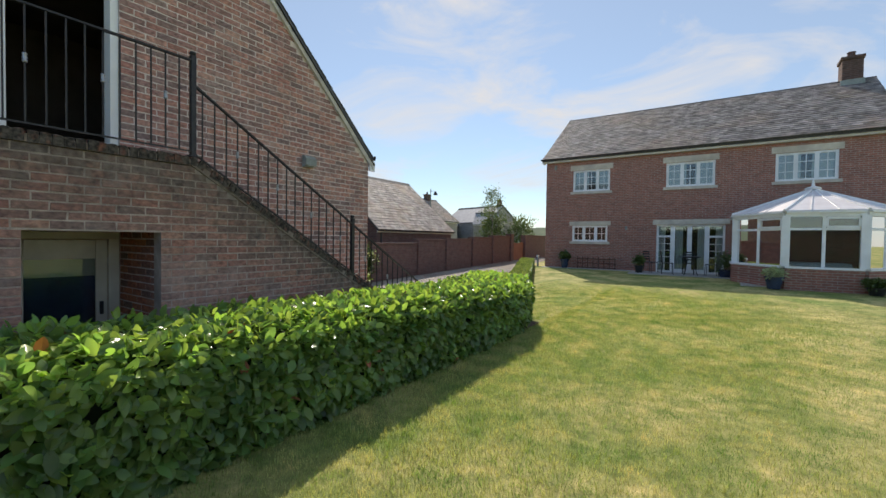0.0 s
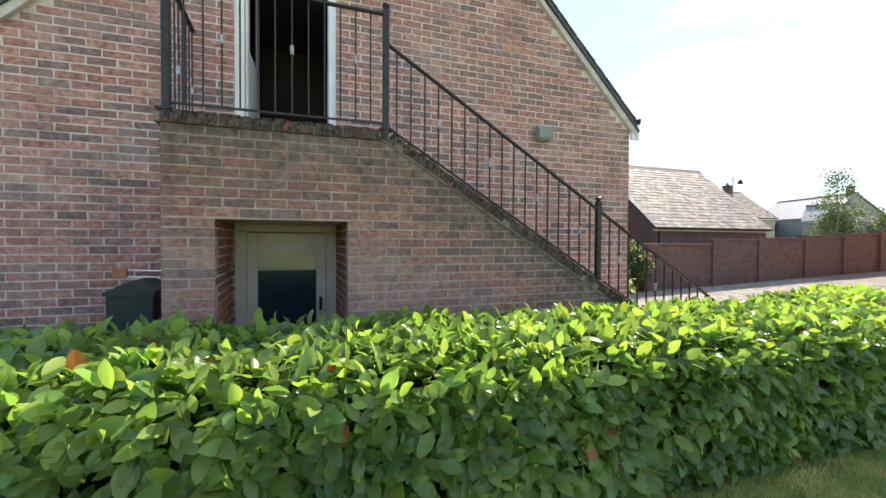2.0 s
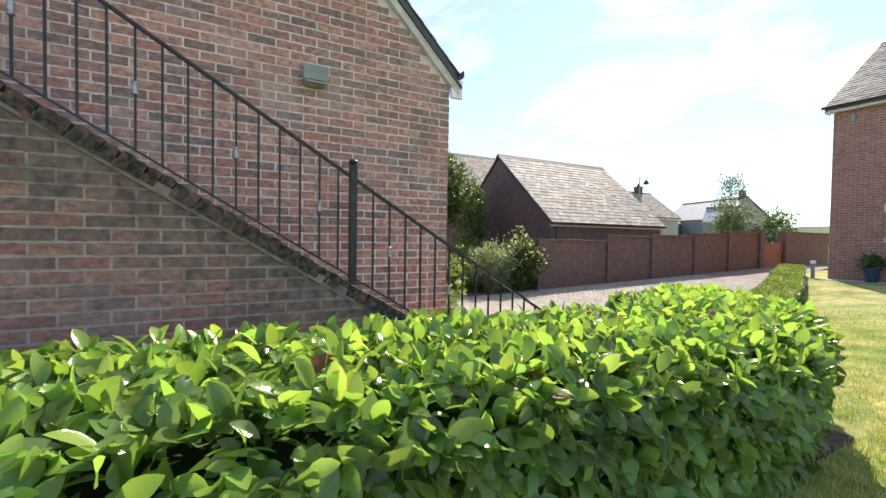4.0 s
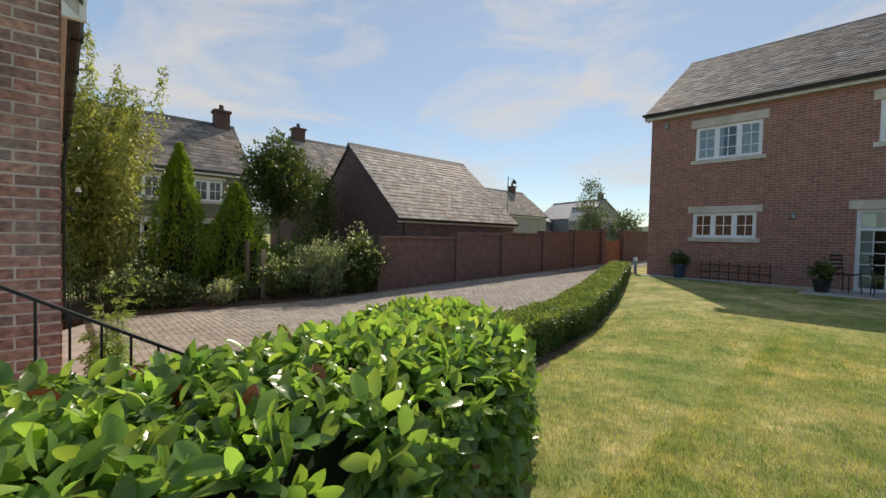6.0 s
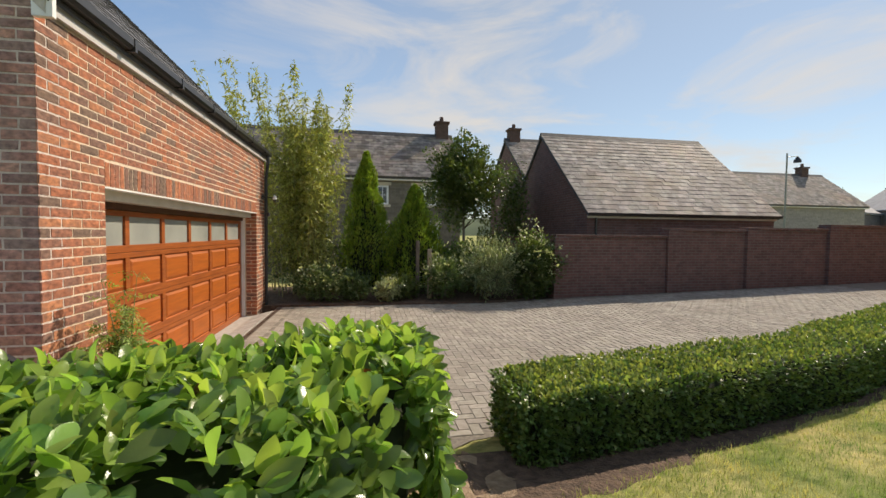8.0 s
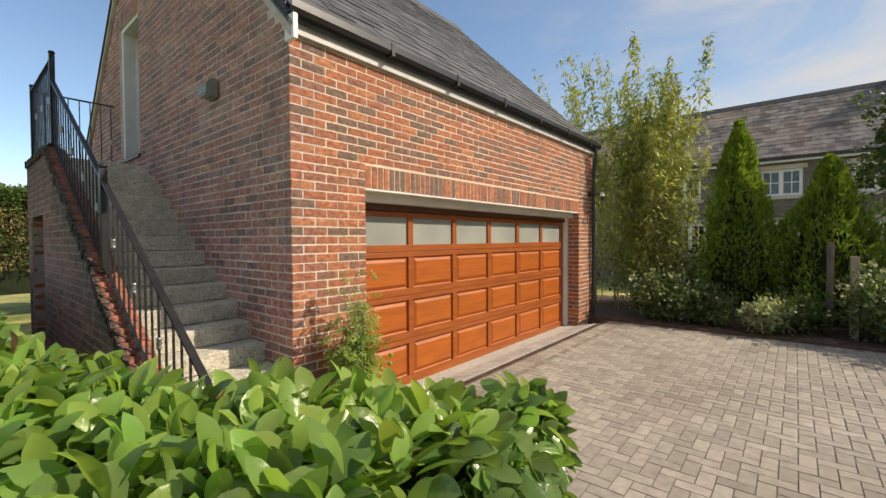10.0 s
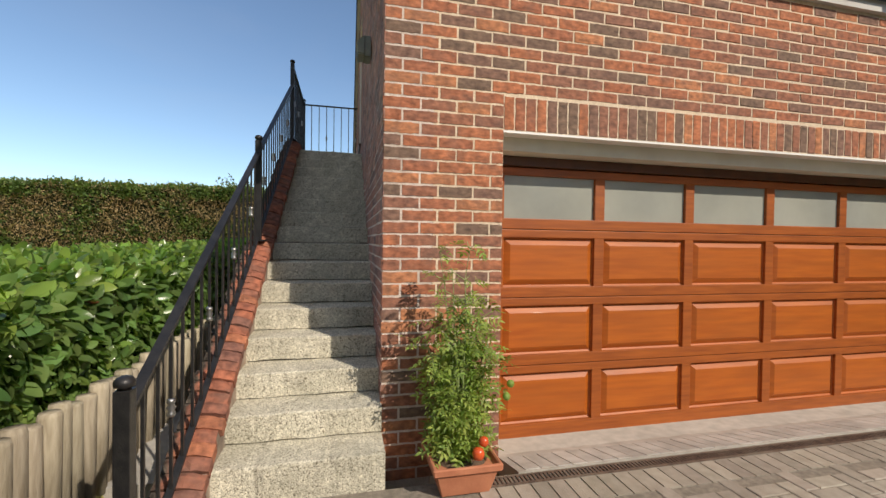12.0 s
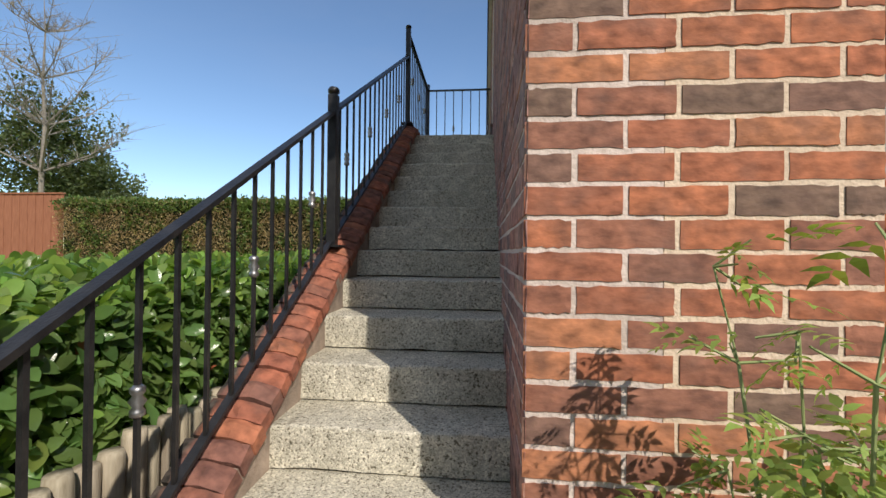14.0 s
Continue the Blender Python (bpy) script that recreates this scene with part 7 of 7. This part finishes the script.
def gabled_house(name, label, at, turn, length, depth, eave, apex, wall, windows=(), chimneys=(), seed=1, slates=True, roof=None):
    """Front faces local -y, ridge along local x."""
    h = thing(name, label, "house", at, turn=turn)
    part("wall_front", front_wall(length, -0.6, eave, [(x, x + w, z, z + hh) for x, w, z, hh in windows]), wall, h)
    side = [(0.302, -0.6), (depth - 0.302, -0.6), (depth - 0.302, eave), (depth / 2, apex - 0.15), (0.302, eave)]
    part("wall_side", prism(bmesh.new(), side, "x", 0.0, 0.3), wall, h)
    part("wall_side", prism(bmesh.new(), side, "x", length - 0.3, length), wall, h)
    part("wall_back", box(bmesh.new(), 0, depth - 0.3, -0.6, length, depth, eave), wall, h)
    part("roof_deck", prism(bmesh.new(), [(-0.25, eave - 0.1), (depth / 2, apex), (depth + 0.25, eave - 0.1), (depth + 0.25, eave + 0.02), (depth / 2, apex + 0.1), (-0.25, eave + 0.02)], "x", -0.1, length + 0.1), roof or M_RIDGE, h)
    k = (apex - eave + 0.1) / (depth / 2 + 0.25)
    if slates:
        slate_roof("slate_covering", h, (-0.12, -0.3, eave + 0.02 - 0.05 * k + 0.03), (1, 0, 0), length + 0.24, (0, 1, k), math.hypot(depth / 2 + 0.3, (depth / 2 + 0.3) * k) - 0.05, lambda u, v: False, 0.28, 0.4, seed, joined=M_SLATE_HOUSE)
    part("ridge", prism(bmesh.new(), [(depth / 2 - 0.2, apex + 0.02), (depth / 2, apex + 0.14), (depth / 2 + 0.2, apex + 0.02), (depth / 2, apex + 0.24)], "x", -0.12, length + 0.12), M_RIDGE, h)
    part("fascia", box(bmesh.new(), -0.1, -0.22, eave - 0.16, length + 0.1, -0.02, eave - 0.02), M_WHITE, h)
    for x, w, z, hh in windows:
        window(h, x, z, w, hh, 2, (2, 2), lintel=0.16, curtain=False)
    for x, y, top in chimneys:
        c = part("chimney", box(bmesh.new(), x - 0.35, y - 0.3, apex - 1.0, x + 0.35, y + 0.3, top), M_CHIMNEY, h)
        part("cap", box(bmesh.new(), x - 0.42, y - 0.37, top, x + 0.42, y + 0.37, top + 0.12), M_CHIMNEY, c)
        part("chimney_pot", lathe(bmesh.new(), [(0.13, 0), (0.11, 0.3), (0.08, 0.32)], (x, y, top + 0.12), 10), M_CHIMNEY, c)
    return h


M_FAR_STONE = far_brick_material("pale_stone", (0.4, 0.37, 0.34), (0.32, 0.3, 0.28), (0.38, 0.35, 0.33), size=0.5)
M_FAR_ROOF = material("far_slate", (0.24, 0.24, 0.25), (0.34, 0.34, 0.35), 2, 0.7, 0.2, 10)
# front faces +x: local x runs along world +y
gabled_house("stone_house", "grey stone house with a long slate roof", (-17.8, -9.0, 0.0), 90, 15.9, 6.0, 4.4, 7.1, M_STONE_WALL,
             [(8.0, 1.15, 3.05, 0.95), (11.05, 1.2, 3.05, 0.95), (13.5, 1.2, 3.05, 0.95), (8.2, 1.15, 0.9, 1.2), (11.0, 1.2, 0.6, 1.5), (13.6, 1.2, 0.9, 1.2)], [(15.4, 3.0, 7.9)], 2)
gabled_house("brick_cottage", "red brick house with a gable and chimney", (-19.6, 11.0, 0.0), 90, 9.0, 6.6, 4.9, 7.6, M_WALL_BRICK, [], [(0.5, 3.3, 8.3)], 3)
gabled_house("far_house", "distant house with a grey slate roof", (-24.0, 31.5, 0.3), 90, 10.0, 7.0, 3.8, 6.6, M_FAR_STONE, [], [(8.0, 3.5, 7.3)], 4)
gabled_house("far_house", "distant low house with a slate roof and dormer gable", (-33.0, 51.0, 0.6), 110, 14.0, 8.0, 3.9, 6.3, M_FAR_STONE, [(3, 1.2, 1.0, 1.2), (6, 1.2, 1.0, 1.2), (9, 1.2, 1.0, 1.2)], [(0.8, 4.0, 7.2)], 5, False, M_FAR_ROOF)
gabled_house("far_house", "distant grey house end with chimney", (-27.0, 68.0, 0.8), 160, 13.0, 8.0, 4.2, 7.2, M_FAR_STONE, [(3, 1.2, 1.2, 1.2), (8, 1.2, 1.2, 1.2)], [(1.0, 4.0, 8.2)], 6, False, M_FAR_ROOF)
gabled_house("gable_wing", "pale gabled wing of a distant house", (-31.2, 58.4, 0.6), 20, 4.2, 5.5, 3.9, 5.9, M_FAR_STONE, [], [], 7, False, M_FAR_ROOF)

slamp = thing("street_lamp", "tall grey street lamp with a hanging lantern", "street lamp", (-17.4, 26.25, 0.4))
part("pole", tube(bmesh.new(), (0, 0, 0), (0, 0, 6.1), 0.06, 0.04), M_LAMP_GREY, slamp)
part("bracket", tube(bmesh.new(), (0, 0, 5.9), (0.1, 0.62, 5.95), 0.02), M_LAMP_GREY, slamp)
part("lantern", lathe(bmesh.new(), [(0.2, -0.34), (0.18, -0.2), (0.08, -0.06), (0.03, 0.0)], (0.1, 0.62, 5.93), 12), M_BLACK, slamp)
cyp = thing("cypress", "narrow dark cypress far off", "conifer", (-29.5, 46.5, 0.5))
part("trunk", tube(bmesh.new(), (0, 0, 0), (0, 0, 3.0), 0.08, 0.03), M_BARK, cyp)
p_, o_ = crown_points(1800, (0, 0, 2.9), (0.5, 0.5, 2.7), 61, 0.3, 0.2)
leaf_cloud("foliage", p_, o_, 0.2, M_TREE, cyp, BLADE, 0.8, 0.3)


def airy_tree(at, height, seed, label):
    t = thing("birch_tree", label, "tree", at)
    ends = branch_tree(t, (0, 0, 0), height, 0.14, seed, 14, 0.3, None, 0.25, 4)
    pl, ou = [], []
    rng = np.random.default_rng(seed)
    for e in ends:
        q = np.array(e) + rng.normal(0, 0.45, (110, 3))
        pl.append(q)
        ou.append(rng.normal(0, 0.5, (110, 3)))
    leaf_cloud("crown", np.concatenate(pl), np.concatenate(ou), 0.24, M_FAR_TREE, t, ROUND, 0.0, 0.6)


airy_tree((-25.5, 54.5, 0.6), 8.4, 71, "airy thin-leaved tree far off")
round_tree((-26.5, 56.5, 0.6), 5.6, 2.2, 72, "distant green tree beside the houses", M_FAR_TREE, 3500, 0.26, trunk=0.15)
round_tree((-24.0, 62.0, 0.6), 5.2, 2.4, 73, "distant light green tree beside the houses", M_FAR_TREE, 3500, 0.26, trunk=0.15)
round_tree((-36.0, 45.0, 0.6), 5.0, 2.2, 74, "distant bushy tree between the houses", M_FAR_TREE, 3000, 0.26, trunk=0.15)
round_tree((-13.0, -10.5, 0.0), 9.8, 1.6, 75, "tall thin tree behind the garage", M_FAR_TREE, 3500, 0.16, trunk=0.14)


def hills():
    bm = bmesh.new()
    for k in range(90):
        a = radians(60 + k * 2.4)
        r = 240
        z = 9 + 6 * noise.noise(Vector((k * 0.13, 4, 0))) + 2.0 * noise.noise(Vector((k * 0.9, 1, 0)))
        bm.verts.new((r * math.cos(a), r * math.sin(a), -1))
        bm.verts.new((r * 1.12 * math.cos(a), r * 1.12 * math.sin(a), z))
        bm.verts.new((r * 1.5 * math.cos(a), r * 1.5 * math.sin(a), z * 0.7))
    bm.verts.ensure_lookup_table()
    for k in range(89):
        for j in range(2):
            bm.faces.new([bm.verts[i] for i in (3 * k + j, 3 * k + 3 + j, 3 * k + 4 + j, 3 * k + 1 + j)])
    structure("backdrop", bm, M_HILL, "low wooded hills on the horizon", "hills", True)


hills()

# ---- things on the terrace ----
M_IRON = M_BLACK


def bistro_table(at):
    t = thing("garden_table", "round dark metal garden table by the french doors", "table", at)
    part("tabletop", lathe(bmesh.new(), [(0.4, 0.70), (0.41, 0.71), (0.41, 0.725), (0.4, 0.735)], (0, 0, 0), 24), M_IRON, t)
    for k in range(3):
        a = k * 2.1
        part("leg", tube(bmesh.new(), (0.08 * math.cos(a), 0.08 * math.sin(a), 0.7), (0.3 * math.cos(a), 0.3 * math.sin(a), 0.0), 0.014), M_IRON, t)


def garden_chair(at, turn):
    c = thing("garden_chair", "dark metal garden chair by the table", "chair", at, group="chairs at the garden table", turn=turn)
    part("seat", box(bmesh.new(), -0.2, -0.2, 0.43, 0.2, 0.2, 0.455, 0.008), M_IRON, c)
    for sx in (-0.18, 0.18):
        for sy in (-0.18, 0.18):
            part("leg", tube(bmesh.new(), (sx, sy, 0.43), (sx * 1.1, sy * 1.1, 0), 0.011), M_IRON, c)
    for sx in (-0.18, 0.18):
        part("back_post", tube(bmesh.new(), (sx, 0.19, 0.45), (sx, 0.24, 0.9), 0.011), M_IRON, c)
    for k in range(4):
        part("back_slat", box(bmesh.new(), -0.18, 0.2 + 0.01 * k, 0.55 + 0.1 * k, 0.18, 0.212 + 0.01 * k, 0.6 + 0.1 * k), M_IRON, c)
    return c


TZ = 0.56
bistro_table((4.35, 13.35, TZ))
first = garden_chair((3.6, 13.35, TZ), 100)
for x_, y_, a_ in ((5.1, 13.4, -80), (4.3, 13.9, 0), (2.95, 13.7, 60)):
    copy_thing(first, pose(x_, y_, TZ, 0, 0, a_))
structure("patio", box(bmesh.new(), 2.2, 12.9, 0.3, 5.7, 14.03, TZ), M_APRON, "pale paved patio by the french doors", "paving")


def pot_plant(at, r, h, mat, seed, label, leaf=M_SHRUB, tall=0.5):
    p = thing("plant_pot", label, "plant pot", at)
    part("pot", lathe(bmesh.new(), [(r * 0.68, 0.0), (r * 0.95, h * 0.9), (r * 1.06, h * 0.9), (r * 1.06, h), (r * 0.9, h), (r * 0.85, h * 0.9)], (0, 0, 0), 18), mat, p)
    q, o = crown_points(700, (0, 0, h + tall * 0.5), (r * 1.25, r * 1.25, tall * 0.6), seed, 0.2, 0.6)
    leaf_cloud("plant", q, o, 0.08, leaf, p, ROUND, 0.4, 0.6)


pot_plant((6.75, 10.15, 0.5), 0.24, 0.36, M_BLUEPOT, 81, "dark blue glazed pot with a small plant on the lawn", M_SHRUB_PALE, 0.22)
pot_plant((5.55, 13.3, 0.53), 0.26, 0.3, M_BLUEPOT, 82, "dark pot with a bushy plant beside the conservatory", M_SHRUB, 0.6)
pot_plant((8.9, 10.0, 0.5), 0.22, 0.2, M_BLACK, 83, "low dark planter before the conservatory", M_TREE, 0.2)
pot_plant((-0.85, 14.25, 0.56), 0.2, 0.42, M_BLUEPOT, 84, "blue-grey planter with a small shrub by the house", M_TREE, 0.3)
pot_plant((2.55, 13.4, TZ), 0.18, 0.3, M_BLACK, 85, "dark pot with a small plant on the patio", M_TREE, 0.35)
trellis = thing("trellis", "dark timber trellis leaning on the house wall", "trellis", (-0.3, 14.4, 0.5))
for k in range(8):
    part("slat", box(bmesh.new(), k * 0.24, 0.0, 0.06, k * 0.24 + 0.03, 0.02, 0.62), M_DARK_WOOD, trellis)
for k in range(3):
    part("rail", box(bmesh.new(), -0.02, 0.021, 0.1 + 0.2 * k, 1.75, 0.035, 0.13 + 0.2 * k), M_DARK_WOOD, trellis)
bollard = thing("path_light", "small white-topped post light at the house corner", "garden light", (-2.25, 14.4, 0.45))
part("post", box(bmesh.new(), -0.04, -0.04, 0, 0.04, 0.04, 0.55, 0.008), M_LAMP_GREY, bollard)
part("head", box(bmesh.new(), -0.055, -0.055, 0.55, 0.055, 0.055, 0.65, 0.01), M_WHITE, bollard)

# ---- grass blades near the walk ----


def grass():
    n = 520000
    x = RNG.uniform(2.75, 9.0, n)
    y = RNG.uniform(-6.5, 9.0, n)
    keep = RNG.random(n) < np.clip(1.35 - np.hypot(x - 4.0, np.clip(y, -5, 3) - y) * 0.12 - np.abs(x - 4.0) * 0.16, 0.0, 1) * np.clip((9.0 - x) / 2.5, 0, 1) * np.clip((9.0 - y) / 3.0, 0, 1)
    x, y = x[keep], y[keep]
    x2, y2 = RNG.uniform(0.2, 3.0, 60000), RNG.uniform(1.9, 9.0, 60000)
    ok = ((y2 > 2.75) | (x2 > 1.9)) & (x2 > np.interp(y2, BOX_Y, BOX_X) + 0.36 + earth_width(y2) - np.abs(RNG.normal(0, 0.09, 60000))) & (RNG.random(60000) < np.clip((9.0 - y2) / 3.0, 0, 1))
    x, y = np.concatenate((x, x2[ok])), np.concatenate((y, y2[ok]))
    z = 0.33 + 0.22 * np.clip((y - 2.0) / 12.0, 0, 1) - lawn_dip(x, y)
    n = len(x)
    a, h = RNG.random(n) * 2 * math.pi, RNG.uniform(0.015, 0.05, n)
    base = np.stack((x, y, z - 0.014), 1)
    side = np.stack((np.cos(a), np.sin(a), np.zeros(n)), 1) * 0.003
    tip = base + np.stack((RNG.normal(0, 0.014, n), RNG.normal(0, 0.014, n), h + 0.012), 1)
    v = np.stack((base - side, base + side, tip), 1).reshape(-1, 3)
    ob = new("grass", raw_mesh("grass", v, np.arange(3 * n).reshape(-1, 3), M_GRASS))
    tagged(ob, "short mown grass blades, green and straw-coloured", "grass", kind="stuff")


M_GRASS = leaf_material("grass_blade", (0.21, 0.315, 0.08), (0.61, 0.545, 0.27), 0.6, 0.35, 0.45)
gn, gl = M_GRASS.node_tree.nodes, M_GRASS.node_tree.links
clump, clump_ramp, where = gn.new("ShaderNodeTexNoise"), gn.new("ShaderNodeValToRGB"), gn.new("ShaderNodeNewGeometry")
clump.inputs["Scale"].default_value, clump.inputs["Detail"].default_value, clump.inputs["Roughness"].default_value = 3.5, 8, 0.7
clump_ramp.color_ramp.elements[0].position, clump_ramp.color_ramp.elements[1].position = 0.38, 0.62
clump_ramp.color_ramp.elements[0].color, clump_ramp.color_ramp.elements[1].color = (0.6, 0.8, 0.62, 1), (1.2, 1.08, 1.06, 1)
gl.new(where.outputs["Position"], clump.inputs["Vector"])
gl.new(clump.outputs["Fac"], clump_ramp.inputs["Fac"])
for node in [k for k in gn if k.type in ("BSDF_PRINCIPLED", "BSDF_TRANSLUCENT")]:
    sock = node.inputs[0]
    if sock.links:
        tint = gn.new("ShaderNodeMixRGB")
        tint.blend_type, tint.inputs[0].default_value = "MULTIPLY", 1.0
        gl.new(sock.links[0].from_socket, tint.inputs[1])
        gl.new(clump_ramp.outputs["Color"], tint.inputs[2])
        gl.new(tint.outputs["Color"], sock)
grass()

# ---- paving blocks ----


def pavers():
    """Herringbone of 200 x 100 blocks; the nearest are objects, the rest one mesh."""
    rnd = random.Random(6)
    me = mesh_of("paver", box(bmesh.new(), -0.5, -0.5, -1, 0.5, 0.5, 0.0), M_PAVER_ONE)
    bm = bmesh.new()
    box(bm, -0.5, -0.5, -1.0, 0.5, 0.5, 0.0)
    verts, faces, count = [], [], 0
    for i in range(-80, 80):
        for j in range(-10, 190):
            # 90 degree herringbone on a 0.1 m grid
            k = (i - j) % 4
            if k == 0:
                x0, y0, w, d = i * 0.1, j * 0.1, 0.2, 0.1
            elif k == 2:
                x0, y0, w, d = i * 0.1, (j - 1) * 0.1, 0.1, 0.2
            else:
                continue
            cx, cy = x0 + w / 2, y0 + d / 2
            if cy < 0.68 or cx < -6.2 or cx > edge_x(cy) - 0.12 or cy > 15:
                continue
            z = drive_z(cy) + rnd.uniform(-0.0012, 0.0012)
            g = 0.004
            if count < 300 and -3.6 < cx < 0.4 and 0.45 < cy < 4.2 and math.hypot(cx + 0.6, cy - 2.6) < 1.75:
                ob = new("paver", me)
                ob.parent = driveway
                ob.matrix_basis = pose(cx, cy, z, rnd.uniform(-0.25, 0.25), rnd.uniform(-0.25, 0.25)) @ Matrix.Diagonal((w - 2 * g, d - 2 * g, 0.03, 1))
                count += 1
                continue
            b = len(verts)
            t1, t2 = rnd.uniform(-0.0007, 0.0007), rnd.uniform(-0.0007, 0.0007)
            for zz, ins in ((-0.03, g), (-0.004, g), (0.0, g + 0.005)):
                for sx, sy in ((-1, -1), (1, -1), (1, 1), (-1, 1)):
                    verts.append((cx + sx * (w / 2 - ins), cy + sy * (d / 2 - ins), z + zz + t1 * sx + t2 * sy))
            for a in (0, 4):
                for s in range(4):
                    faces.append((b + a + s, b + a + (s + 1) % 4, b + a + 4 + (s + 1) % 4, b + a + 4 + s))
            faces.append((b + 8, b + 9, b + 10, b + 11))
    bm.free()
    ob = new("paving", raw_mesh("paving", np.array(verts), np.array(faces), M_PAVER))
    ob.parent = driveway
    ob["kind"] = "stuff"


    # a course of headers along the drain, and one row of blocks on the ramp before the door
    for k in range(57):
        ob = new("paver", me)
        ob.parent = driveway
        ob.matrix_basis = pose(-0.52 - k * 0.1, 0.53, rnd.uniform(-0.001, 0.001), rnd.uniform(-0.3, 0.3), rnd.uniform(-0.3, 0.3)) @ Matrix.Diagonal((0.091, 0.192, 0.03, 1))
    limed = mesh_of("paver", box(bmesh.new(), -0.5, -0.5, -1, 0.5, 0.5, 0.0), M_RAMP_PAVER)
    for k in range(48):
        ob = new("paver", limed)
        ob.parent = apron
        ob.matrix_basis = pose(-0.85 - k * 0.1015, 0.165, -0.0295 + rnd.uniform(-0.001, 0.001), 13.5, rnd.uniform(-0.4, 0.4)) @ Matrix.Diagonal((0.093, 0.28, 0.03, 1))


pavers()

# ---- brickwork ----
inside_gable = lambda u, v: v < gable_z(u) + 0.01
rows = brick_list(-G_DEEP, 0.008, -0.15, APEX, [U_DOOR, L_DOOR], inside_gable, 1, soldiers=[(U_DOOR[0] - 0.1, U_DOOR[1] + 0.1, U_DOOR[3], U_DOOR[3] + 0.215)])
lay_bricks(rows, (0, 0, 0), (0, 1, 0), (1, 0, 0), wall_gable, lambda u, v: -3.4 < u < -0.6 and 2.4 < v < 4.2 and v > cope_z(u) + 0.1, 2, 0.0035, M_BRICK_OLD_SHADE, M_BRICKS_OLD_SHADE)
rows = brick_list(-G_LEN, 0.008, -0.15, EAVE - 0.02, [(DOOR_X[0], DOOR_X[1], -0.3, 2.02), (DOOR_X[0], DOOR_X[1], 2.02, 2.235)], lambda u, v: True, 3, soldiers=[(DOOR_X[0], DOOR_X[1], 2.02, 2.235)])
lay_bricks(rows, (0, 0, 0), (1, 0, 0), (0, 1, 0), wall_door, lambda u, v: u > -1.05 or u > -2.6 and 1.9 < v < 2.8, 4, 0.004)
rows = brick_list(-0.2, 0.008, -0.15, 2.0, [], lambda u, v: True, 5)
lay_bricks(rows, (DOOR_X[0], 0, 0), (0, 1, 0), (1, 0, 0), wall_door, lambda u, v: False, 6, 0.01)
inside_stair = lambda u, v: v < min(LAND_Z + 0.02, cope_z(u)) - 0.11
rows = brick_list(-5.16, FOOT_Y, -0.15, LAND_Z, [(-4.82, -3.845, -0.3, 1.865)], inside_stair, 7)
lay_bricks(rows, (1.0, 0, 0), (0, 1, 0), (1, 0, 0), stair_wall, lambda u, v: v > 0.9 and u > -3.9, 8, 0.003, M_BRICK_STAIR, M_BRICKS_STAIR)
rows = brick_list(0.0, 0.95, -0.15, LAND_Z - 0.1, [], lambda u, v: True, 9)
lay_bricks(rows, (0.05, -5.16, 0), (1, 0, 0), (0, -1, 0), stair_wall, lambda u, v: False, 10)
rows = brick_list(0.012, 0.99, -0.15, 1.86, [], lambda u, v: True, 11)
lay_bricks(rows, (0, -4.824, 0), (1, 0, 0), (0, 1, 0), stair_wall, lambda u, v: False, 12, 0.005)
lay_bricks(rows, (0, -3.838, 0), (1, 0, 0), (0, -1, 0), stair_wall, lambda u, v: False, 13, 0.005)
